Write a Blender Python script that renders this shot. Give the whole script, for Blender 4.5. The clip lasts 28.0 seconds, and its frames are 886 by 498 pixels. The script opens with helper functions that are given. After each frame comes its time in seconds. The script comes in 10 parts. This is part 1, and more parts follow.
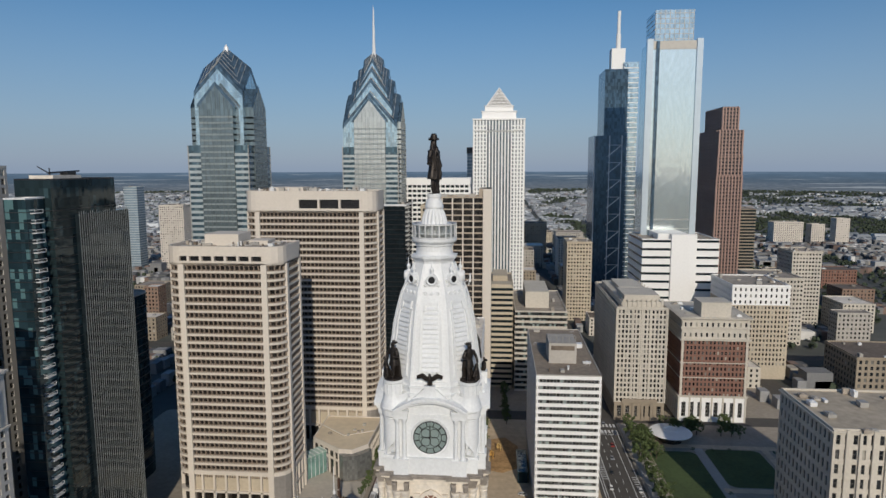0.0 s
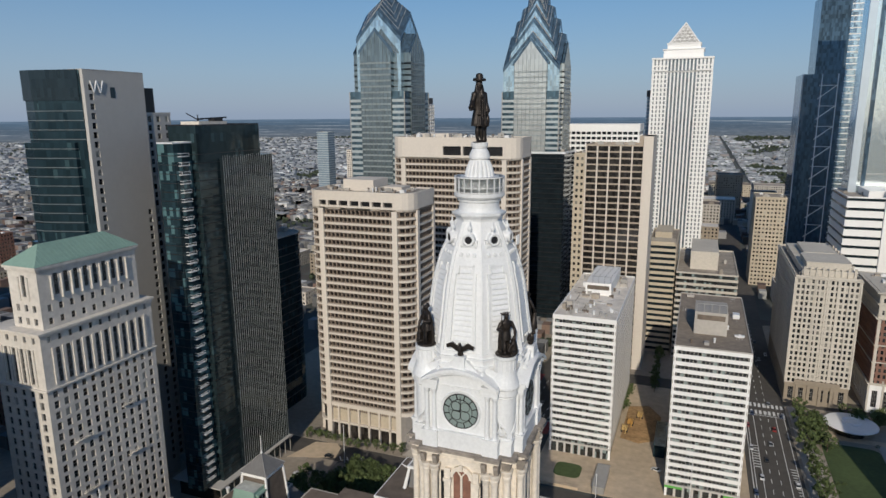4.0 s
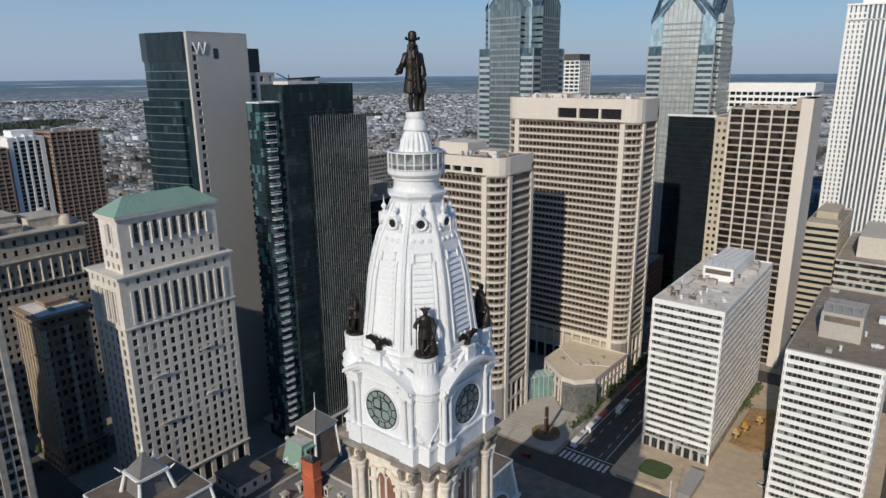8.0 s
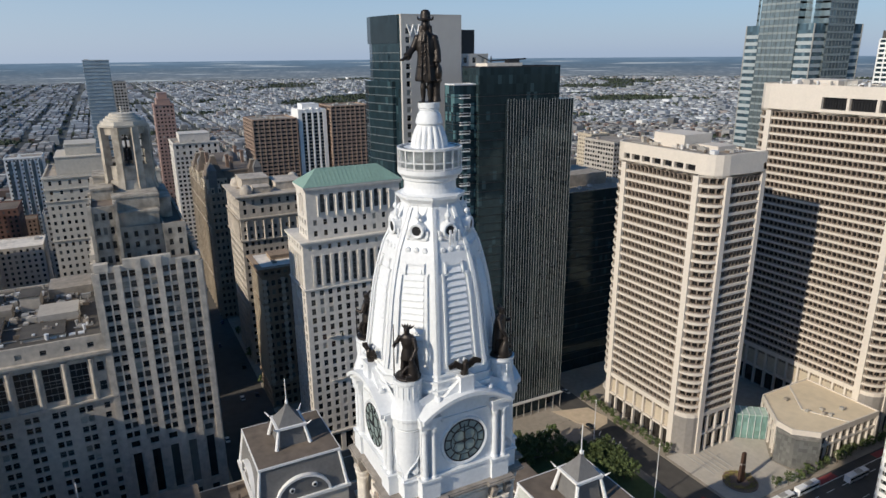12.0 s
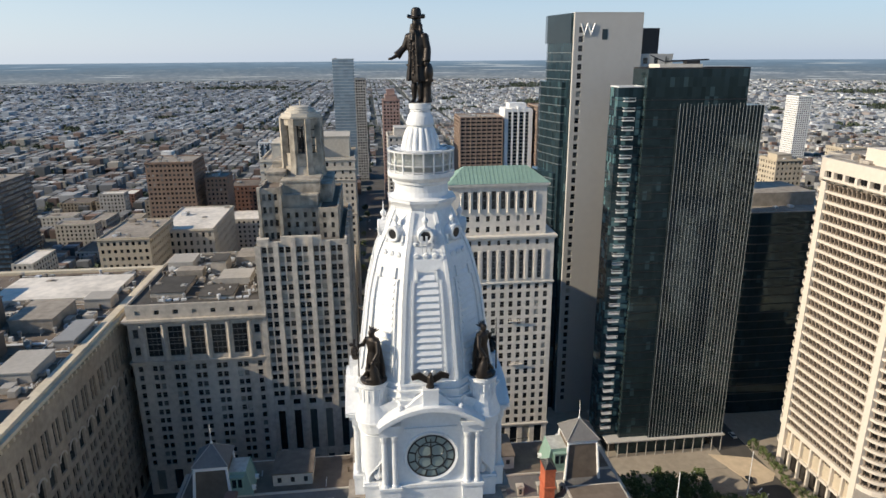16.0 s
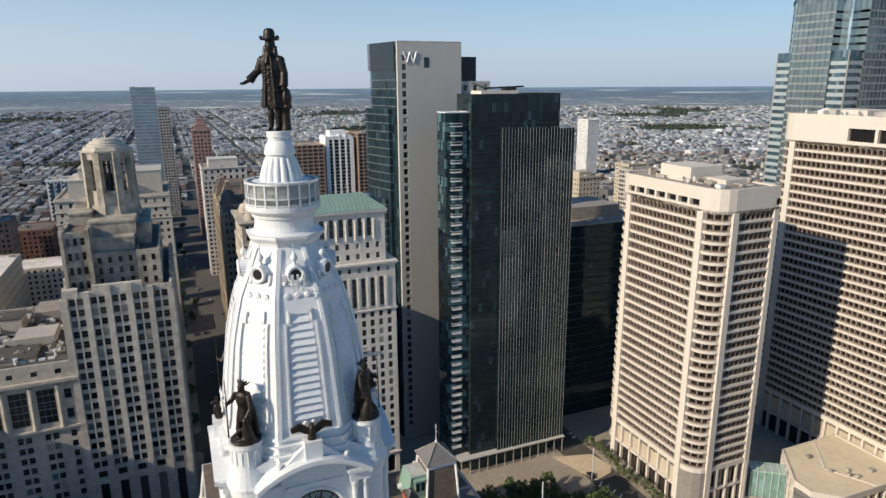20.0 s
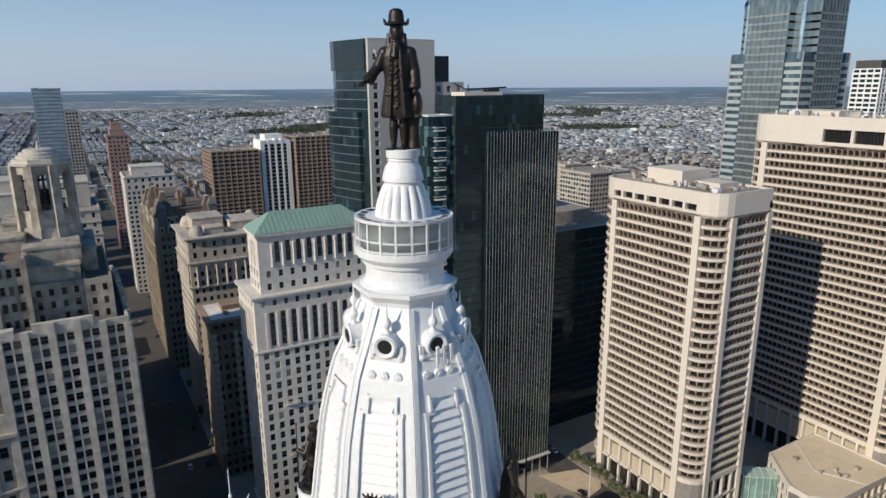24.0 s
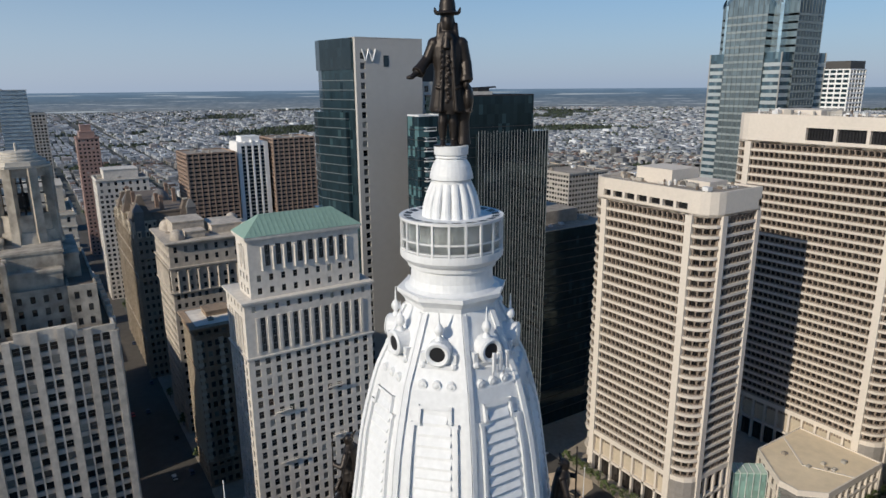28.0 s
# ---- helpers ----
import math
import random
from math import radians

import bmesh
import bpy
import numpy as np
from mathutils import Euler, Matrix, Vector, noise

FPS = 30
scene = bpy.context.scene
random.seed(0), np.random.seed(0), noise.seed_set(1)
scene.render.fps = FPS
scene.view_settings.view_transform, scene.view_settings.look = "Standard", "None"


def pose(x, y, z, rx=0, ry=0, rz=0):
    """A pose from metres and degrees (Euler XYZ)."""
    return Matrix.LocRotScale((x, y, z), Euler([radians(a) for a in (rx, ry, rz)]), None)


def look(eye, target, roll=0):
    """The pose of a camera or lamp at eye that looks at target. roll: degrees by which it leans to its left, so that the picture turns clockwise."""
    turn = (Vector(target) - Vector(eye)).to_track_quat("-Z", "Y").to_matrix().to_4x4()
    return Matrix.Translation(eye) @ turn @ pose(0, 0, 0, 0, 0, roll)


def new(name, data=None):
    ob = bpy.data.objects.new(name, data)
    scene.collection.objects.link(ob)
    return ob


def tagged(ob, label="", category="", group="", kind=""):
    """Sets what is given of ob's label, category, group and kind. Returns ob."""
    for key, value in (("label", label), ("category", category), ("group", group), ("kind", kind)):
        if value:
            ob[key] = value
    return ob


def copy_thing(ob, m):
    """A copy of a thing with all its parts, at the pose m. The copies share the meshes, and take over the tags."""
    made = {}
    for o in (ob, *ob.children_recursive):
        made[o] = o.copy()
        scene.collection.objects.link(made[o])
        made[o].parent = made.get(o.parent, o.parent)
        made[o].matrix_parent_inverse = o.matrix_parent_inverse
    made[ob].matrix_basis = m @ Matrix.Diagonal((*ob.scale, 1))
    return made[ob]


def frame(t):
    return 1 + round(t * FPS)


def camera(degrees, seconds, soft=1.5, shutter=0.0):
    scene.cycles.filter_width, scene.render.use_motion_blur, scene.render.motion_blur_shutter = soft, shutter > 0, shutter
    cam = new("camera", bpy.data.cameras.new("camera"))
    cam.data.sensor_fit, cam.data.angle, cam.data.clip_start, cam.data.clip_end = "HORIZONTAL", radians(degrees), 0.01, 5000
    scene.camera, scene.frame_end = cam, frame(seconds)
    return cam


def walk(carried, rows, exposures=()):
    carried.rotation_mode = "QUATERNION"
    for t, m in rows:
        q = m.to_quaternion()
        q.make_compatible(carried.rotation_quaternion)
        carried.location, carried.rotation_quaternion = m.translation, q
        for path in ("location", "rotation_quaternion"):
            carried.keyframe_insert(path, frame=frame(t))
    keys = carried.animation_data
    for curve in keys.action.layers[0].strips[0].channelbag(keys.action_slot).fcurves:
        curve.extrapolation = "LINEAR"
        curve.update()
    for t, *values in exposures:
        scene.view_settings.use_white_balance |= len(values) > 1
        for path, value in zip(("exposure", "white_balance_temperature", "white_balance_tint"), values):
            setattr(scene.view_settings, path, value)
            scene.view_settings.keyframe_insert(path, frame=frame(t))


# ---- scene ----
cam = camera(68.8, 28.0, 1.5)
METRES, EYE, TILT, LEAN, TURN = 188.0, 160.0, 0.0, 0.0, 4.8
ROWS = [
    (0.0, 0.0, 0.0, 0.0, -0.01, -7.2, 0.12),
    (0.5, 0.011, 0.0026, -0.0004, 1.92, -7.17, 0.12),
    (1.0, 0.0244, 0.0071, -0.0006, 5.93, -7.16, 0.12),
    (1.5, 0.04, 0.0144, -0.0007, 8.2, -7.16, 0.11),
    (2.0, 0.0562, 0.0249, -0.0011, 9.53, -7.13, 0.15),
    (2.5, 0.0736, 0.0372, -0.0007, 11.66, -7.13, 0.22),
    (3.0, 0.0914, 0.0522, -0.0005, 13.98, -7.13, 0.26),
    (3.5, 0.1097, 0.0677, -0.0011, 15.85, -7.91, 0.27),
    (4.0, 0.1287, 0.0854, -0.0009, 16.77, -11.82, 0.34),
    (4.5, 0.148, 0.1046, -0.0005, 16.91, -14.2, 0.41),
    (6.5, 0.23, 0.1744, 0.0013, 25.07, -15.36, 0.5),
    (7.0, 0.2501, 0.1927, 0.002, 27.61, -15.35, 0.47),
    (7.5, 0.2697, 0.2126, 0.0025, 29.16, -15.36, 0.48),
    (8.0, 0.2874, 0.2332, 0.0037, 32.65, -15.35, 0.49),
    (8.5, 0.3033, 0.2546, 0.0048, 37.86, -15.35, 0.45),
    (9.0, 0.3171, 0.2771, 0.0046, 42.25, -15.33, 0.47),
    (9.5, 0.3288, 0.3001, 0.0058, 45.87, -15.36, 0.46),
    (10.0, 0.3391, 0.3241, 0.0055, 48.93, -15.35, 0.43),
    (10.5, 0.3492, 0.3485, 0.0057, 51.09, -15.32, 0.47),
    (11.0, 0.3594, 0.373, 0.0057, 52.99, -15.27, 0.49),
    (11.5, 0.3698, 0.3975, 0.0058, 55.06, -16.73, 0.51),
    (12.0, 0.3798, 0.4219, 0.0054, 57.82, -16.78, 0.51),
    (12.5, 0.3895, 0.4464, 0.0059, 61.76, -16.77, 0.51),
    (13.0, 0.3979, 0.4714, 0.0055, 65.01, -16.72, 0.5),
    (13.5, 0.4055, 0.4962, 0.0055, 68.3, -16.7, 0.48),
    (15.5, 0.4235, 0.5771, 0.0044, 77.99, -16.64, 0.36),
    (16.0, 0.4244, 0.5836, 0.0036, 78.67, -16.62, 0.33),
    (16.5, 0.4245, 0.5849, 0.0028, 79.44, -14.57, 0.29),
    (17.0, 0.4251, 0.5842, 0.0024, 79.88, -14.48, 0.27),
    (17.5, 0.4251, 0.5831, 0.0021, 80.13, -14.46, 0.26),
    (18.0, 0.4237, 0.5797, 0.0016, 77.49, -14.44, 0.21),
    (18.5, 0.4202, 0.5743, 0.0009, 69.17, -14.42, 0.3),
    (19.0, 0.4148, 0.567, 0.0009, 65.5, -14.41, 0.34),
    (19.5, 0.4058, 0.5616, 0.0011, 63.63, -14.39, 0.36),
    (20.0, 0.3942, 0.5588, 0.0014, 62.51, -14.38, 0.37),
    (20.5, 0.3796, 0.5559, 0.0015, 61.62, -14.38, 0.37),
    (21.0, 0.3625, 0.5514, 0.0018, 60.49, -14.4, 0.34),
    (21.5, 0.3431, 0.5457, 0.002, 59.07, -14.42, 0.34),
    (23.5, 0.2625, 0.5143, 0.0024, 55.17, -14.37, 0.37),
    (24.0, 0.2428, 0.5021, 0.0023, 55.17, -14.36, 0.36),
    (24.5, 0.2278, 0.4932, 0.0016, 55.16, -14.35, 0.37),
    (25.0, 0.2175, 0.4875, 0.0008, 54.27, -14.35, 0.39),
    (25.5, 0.2122, 0.484, 0.0002, 53.65, -14.34, 0.41),
    (26.0, 0.2107, 0.4827, -0.0004, 53.71, -14.31, 0.42),
    (26.5, 0.2109, 0.4825, -0.0008, 55.62, -14.29, 0.4),
    (27.0, 0.2114, 0.4828, -0.0009, 56.04, -14.28, 0.37),
    (27.5, 0.2114, 0.483, -0.0011, 53.82, -14.26, 0.41),
    (28.0, 0.2113, 0.4829, -0.001, 52.72, -14.25, 0.43),
]
EXPOSURES = [(0.0, -0.22, 6500, 10), (3.0, -0.15, 6500, 10), (8.0, 0.02, 6400, 10), (11.0, 0.14, 6450, 10), (13.5, 0.47, 6750, 10), (16.0, 0.66, 7200, 10), (18.0, 0.68, 7250, 10),
             (20.0, 0.5, 6950, 10), (21.5, 0.38, 6800, 10), (25.0, 0.2, 6550, 10), (28.0, 0.14, 6550, 10)]
START = pose(11.95, -122.5, EYE, TILT, LEAN, TURN)
walk(cam, [(t, START @ pose(METRES * x, METRES * y, METRES * z, 90 + pitch, roll, yaw)) for t, x, y, z, yaw, pitch, roll in ROWS], EXPOSURES)
# ---- world and sun: x is north, y is west, the clock tower stands at the origin ----
SUN_ELEV, SUN_NORTH = 27.3, 10.8          # degrees above the horizon, degrees north of east
sun_dir = Vector((math.sin(radians(SUN_NORTH)) * math.cos(radians(SUN_ELEV)), -math.cos(radians(SUN_NORTH)) * math.cos(radians(SUN_ELEV)), math.sin(radians(SUN_ELEV))))
world = bpy.data.worlds.new("sky")
scene.world = world
world.use_nodes = True
wn = world.node_tree
sky = wn.nodes.new("ShaderNodeTexSky")
sky.sky_type = "NISHITA"
sky.sun_disc = False
sky.sun_elevation = radians(SUN_ELEV)
sky.sun_rotation = math.atan2(sun_dir.x, sun_dir.y)
sky.altitude = 150.0
sky.air_density, sky.dust_density, sky.ozone_density = 1.0, 0.5, 3.0
# summer haze: the sky pales towards the horizon all round
wco = wn.nodes.new("ShaderNodeTexCoord")
wsep = wn.nodes.new("ShaderNodeSeparateXYZ")
wramp = wn.nodes.new("ShaderNodeMapRange")
wramp.interpolation_type = "SMOOTHSTEP"
wramp.inputs["From Min"].default_value, wramp.inputs["From Max"].default_value = -0.02, 0.33
wramp.inputs["To Min"].default_value, wramp.inputs["To Max"].default_value = 0.75, 0.0
wmix = wn.nodes.new("ShaderNodeMix")
wmix.data_type = "RGBA"
# and glows on the side of the sun
wdot = wn.nodes.new("ShaderNodeVectorMath")
wdot.operation = "DOT_PRODUCT"
wdot.inputs[1].default_value = tuple(sun_dir)
wglow = wn.nodes.new("ShaderNodeMapRange")
wglow.inputs["From Min"].default_value, wglow.inputs["From Max"].default_value = -0.8, 1.0
whaze = wn.nodes.new("ShaderNodeMix")
whaze.data_type = "RGBA"
whaze.inputs[6].default_value, whaze.inputs[7].default_value = (2.8, 4.05, 6.5, 1), (6.2, 7.3, 8.9, 1)
wn.links.new(wco.outputs["Generated"], wdot.inputs[0])
wn.links.new(wdot.outputs["Value"], wglow.inputs[0])
wn.links.new(wglow.outputs[0], whaze.inputs[0])
wn.links.new(whaze.outputs[2], wmix.inputs[7])
wn.links.new(wco.outputs["Generated"], wsep.inputs[0])
wn.links.new(wsep.outputs["Z"], wramp.inputs[0])
wn.links.new(wramp.outputs[0], wmix.inputs[0])
whue = wn.nodes.new("ShaderNodeHueSaturation")
whue.inputs["Saturation"].default_value = 1.3
wn.links.new(sky.outputs[0], whue.inputs["Color"])
wn.links.new(whue.outputs[0], wmix.inputs[6])
wn.links.new(wmix.outputs[2], wn.nodes["Background"].inputs[0])
wn.nodes["Background"].inputs[1].default_value = 0.085
sun_data = bpy.data.lights.new("sun", "SUN")
sun_data.energy, sun_data.angle, sun_data.color = 3.2, radians(0.6), (1.0, 0.912, 0.77)
sun = new("sun", sun_data)
sun.matrix_world = look((0, -300, 400), Vector((0, -300, 400)) - sun_dir)
# ---- mesh helpers ----
WORLD = {}


class Geo:
    """Vertices, faces and material slots of one mesh."""

    def __init__(self):
        self.v, self.f, self.m = [], [], []

    def face(self, pts, mi=0):
        i = len(self.v)
        self.v.extend(pts)
        self.f.append(tuple(range(i, i + len(pts))))
        self.m.append(mi)

    def box(self, x0, x1, y0, y1, z0, z1, mi=0, bottom=True):
        i = len(self.v)
        self.v.extend([(x0, y0, z0), (x1, y0, z0), (x1, y1, z0), (x0, y1, z0), (x0, y0, z1), (x1, y0, z1), (x1, y1, z1), (x0, y1, z1)])
        fs = [(4, 5, 6, 7), (0, 1, 5, 4), (1, 2, 6, 5), (2, 3, 7, 6), (3, 0, 4, 7)] + ([(3, 2, 1, 0)] if bottom else [])
        for f in fs:
            self.f.append(tuple(i + k for k in f))
            self.m.append(mi)

    def obox(self, c, ang, w, d, z0, z1, mi=0):
        """A box turned by ang (radians), w along its own x, d along its own y, centred on c."""
        ca, sa = math.cos(ang), math.sin(ang)
        poly = [(c[0] + ca * a - sa * b, c[1] + sa * a + ca * b) for a, b in ((-w / 2, -d / 2), (w / 2, -d / 2), (w / 2, d / 2), (-w / 2, d / 2))]
        self.prism(poly, z0, z1, mi)

    def prism(self, poly, z0, z1, mi=0, top=None, bottom=True, poly2=None):
        n, i = len(poly), len(self.v)
        poly2 = poly2 or poly
        self.v.extend([(x, y, z0) for x, y in poly] + [(x, y, z1) for x, y in poly2])
        for k in range(n):
            l = (k + 1) % n
            self.f.append((i + k, i + l, i + n + l, i + n + k))
            self.m.append(mi)
        self.f.append(tuple(i + n + k for k in range(n)))
        self.m.append(mi if top is None else top)
        if bottom:
            self.f.append(tuple(i + n - 1 - k for k in range(n)))
            self.m.append(mi)

    def lathe(self, prof, n=24, cx=0.0, cy=0.0, mi=0, turn=0.0):
        """prof: (radius, z) from bottom to top."""
        i = len(self.v)
        for r, z in prof:
            for k in range(n):
                a = turn + 2 * math.pi * k / n
                self.v.append((cx + r * math.cos(a), cy + r * math.sin(a), z))
        for j in range(len(prof) - 1):
            for k in range(n):
                l = (k + 1) % n
                self.f.append((i + j * n + k, i + j * n + l, i + (j + 1) * n + l, i + (j + 1) * n + k))
                self.m.append(mi)
        self.f.append(tuple(i + (len(prof) - 1) * n + k for k in range(n)))
        self.m.append(mi)
        self.f.append(tuple(i + n - 1 - k for k in range(n)))
        self.m.append(mi)

    def tube(self, a, b, r0, r1=None, n=8, mi=0):
        """A tapered round bar from a to b."""
        r1 = r0 if r1 is None else r1
        a, b = Vector(a), Vector(b)
        d = (b - a).normalized()
        e = d.orthogonal().normalized()
        g = d.cross(e)
        i = len(self.v)
        for p, r in ((a, r0), (b, r1)):
            for k in range(n):
                t = 2 * math.pi * k / n
                self.v.append(tuple(p + r * (math.cos(t) * e + math.sin(t) * g)))
        for k in range(n):
            l = (k + 1) % n
            self.f.append((i + k, i + l, i + n + l, i + n + k))
            self.m.append(mi)
        self.f.append(tuple(i + n + k for k in range(n)))
        self.f.append(tuple(i + n - 1 - k for k in range(n)))
        self.m.extend([mi, mi])

    def ball(self, c, r, n=10, rings=6, mi=0, squash=(1, 1, 1)):
        prof = [(max(r * math.sin(math.pi * k / rings), 0.001), -r * math.cos(math.pi * k / rings)) for k in range(rings + 1)]
        i = len(self.v)
        self.lathe(prof, n, 0, 0, mi)
        for k in range(i, len(self.v)):
            x, y, z = self.v[k]
            self.v[k] = (c[0] + x * squash[0], c[1] + y * squash[1], c[2] + z * squash[2])

    def mesh(self, name, mats, smooth=False):
        me = bpy.data.meshes.new(name)
        me.from_pydata(self.v, [], self.f)
        for m in mats:
            me.materials.append(m)
        if len(mats) > 1:
            me.polygons.foreach_set("material_index", self.m)
        if smooth:
            me.polygons.foreach_set("use_smooth", [True] * len(self.f))
        me.update()
        return me


def thing(name, label, category, at=(0, 0, 0), group="", kind=""):
    ob = new(name)
    ob.location = at
    ob.empty_display_size = 1.0
    WORLD[ob] = Matrix.Translation(at)
    return tagged(ob, label, category, group, kind)


def piece(name, me, m, parent, label="", kind=""):
    """A part that shows the mesh me at the world pose m."""
    ob = new(name, me)
    ob.parent = parent
    ob.matrix_parent_inverse = WORLD[parent].inverted()
    ob.matrix_basis = m
    WORLD[ob] = m
    return tagged(ob, label, kind=kind)


def part(name, geo, mats, parent, label="", kind="", smooth=False):
    mats = mats if isinstance(mats, (list, tuple)) else [mats]
    return piece(name, geo.mesh(name, mats, smooth), Matrix.Identity(4), parent, label, kind)


def solo(name, geo, mats, label, category, kind="", group="", smooth=False):
    mats = mats if isinstance(mats, (list, tuple)) else [mats]
    ob = new(name, geo.mesh(name, mats, smooth))
    WORLD[ob] = Matrix.Identity(4)
    return tagged(ob, label, category, group, kind)


def rect(x0, x1, y0, y1):
    return [(x0, y0), (x1, y0), (x1, y1), (x0, y1)]


def chamfered(x0, x1, y0, y1, c, n=1):
    """A rectangle with cut (n = 1) or rounded corners."""
    out = []
    for cx, cy, a0 in ((x1 - c, y0 + c, -90), (x1 - c, y1 - c, 0), (x0 + c, y1 - c, 90), (x0 + c, y0 + c, 180)):
        for k in range(n + 1):
            a = radians(a0 + 90 * k / n)
            out.append((cx + c * math.cos(a), cy + c * math.sin(a)))
    return out


def east_rounded(x0, x1, y0, y1, c, n=4):
    """A rectangle whose two eastern corners are rounded."""
    out = []
    for cx, cy, a0 in ((x1 - c, y0 + c, -90), (x0 + c, y0 + c, 180)):
        arc = [(cx + c * math.cos(radians(a0 + 90 * k / n)), cy + c * math.sin(radians(a0 + 90 * k / n))) for k in range(n + 1)]
        out.append(arc)
    return out[0] + [(x1, y1), (x0, y1)] + out[1]


def grown(poly, d):
    """A convex polygon with its edges moved outwards by d."""
    out, n = [], len(poly)
    for k in range(n):
        a, b, c = Vector(poly[k - 1]), Vector(poly[k]), Vector(poly[(k + 1) % n])
        u, w = (b - a).normalized(), (c - b).normalized()
        n1, n2 = Vector((u.y, -u.x)), Vector((w.y, -w.x))
        q = b + (n1 + n2) * (d / max(1 + n1.dot(n2), 0.2))
        out.append((q.x, q.y))
    return out


def edges(poly):
    """Each side: start, direction, length, outward normal, whether it looks north or east."""
    for k in range(len(poly)):
        a, b = Vector(poly[k]), Vector(poly[(k + 1) % len(poly)])
        u = (b - a)
        w = u.length
        u = u / w
        n = Vector((u.y, -u.x))
        yield a, u, w, n, (n.x > 0.3 or n.y < -0.3)


# ---- materials ----
def node_mat(name, colour, rough=0.7, metal=0.0, spread=0.12, grain=1.5, stain=0.08, bump=0.15, pick="", palette=(), streak=0.0, spec=0.5):
    """A procedural surface: grain and larger stains vary the colour, a fine bump roughens it; pick varies it from piece to piece."""
    m = bpy.data.materials.new(name)
    m.use_nodes = True
    nt = m.node_tree
    nd, ln = nt.nodes, nt.links
    b = nd["Principled BSDF"]
    b.inputs["Roughness"].default_value, b.inputs["Metallic"].default_value = rough, metal
    b.inputs["Specular IOR Level"].default_value = spec
    co = nd.new("ShaderNodeTexCoord")
    geo = nd.new("ShaderNodeNewGeometry")
    n1, n2 = nd.new("ShaderNodeTexNoise"), nd.new("ShaderNodeTexNoise")
    n1.inputs["Scale"].default_value, n1.inputs["Detail"].default_value = grain, 6.0
    n2.inputs["Scale"].default_value, n2.inputs["Detail"].default_value = stain, 4.0
    ln.new(geo.outputs["Position"], n1.inputs["Vector"])
    mp = nd.new("ShaderNodeMapping")
    mp.inputs["Scale"].default_value = (1, 1, 0.25 if streak else 1)
    ln.new(geo.outputs["Position"], mp.inputs["Vector"])
    ln.new(mp.outputs[0], n2.inputs["Vector"])
    col = None
    if pick:
        src = nd.new("ShaderNodeObjectInfo").outputs["Random"] if pick == "object" else geo.outputs["Random Per Island"]
        ramp = nd.new("ShaderNodeValToRGB")
        ramp.color_ramp.interpolation = "CONSTANT"
        els = ramp.color_ramp.elements
        while len(els) < len(palette):
            els.new(0.5)
        for k, (p, c) in enumerate(palette):
            els[k].position, els[k].color = p, (*c, 1)
        ln.new(src, ramp.inputs[0])
        col = ramp.outputs[0]
    else:
        rgb = nd.new("ShaderNodeRGB")
        rgb.outputs[0].default_value = (*colour, 1)
        col = rgb.outputs[0]
    add = nd.new("ShaderNodeMath")
    add.operation = "ADD"
    ln.new(n1.outputs[0], add.inputs[0])
    ln.new(n2.outputs[0], add.inputs[1])
    rng = nd.new("ShaderNodeMapRange")
    rng.inputs["From Min"].default_value, rng.inputs["From Max"].default_value = 0.6, 1.4
    rng.inputs["To Min"].default_value, rng.inputs["To Max"].default_value = 1 - spread, 1 + spread
    ln.new(add.outputs[0], rng.inputs[0])
    mul = nd.new("ShaderNodeVectorMath")
    mul.operation = "SCALE"
    ln.new(col, mul.inputs[0])
    ln.new(rng.outputs[0], mul.inputs["Scale"])
    ln.new(mul.outputs[0], b.inputs["Base Color"])
    if bump:
        bp = nd.new("ShaderNodeBump")
        bp.inputs["Strength"].default_value, bp.inputs["Distance"].default_value = bump, 0.05
        ln.new(n1.outputs[0], bp.inputs["Height"])
        ln.new(bp.outputs[0], b.inputs["Normal"])
    return m


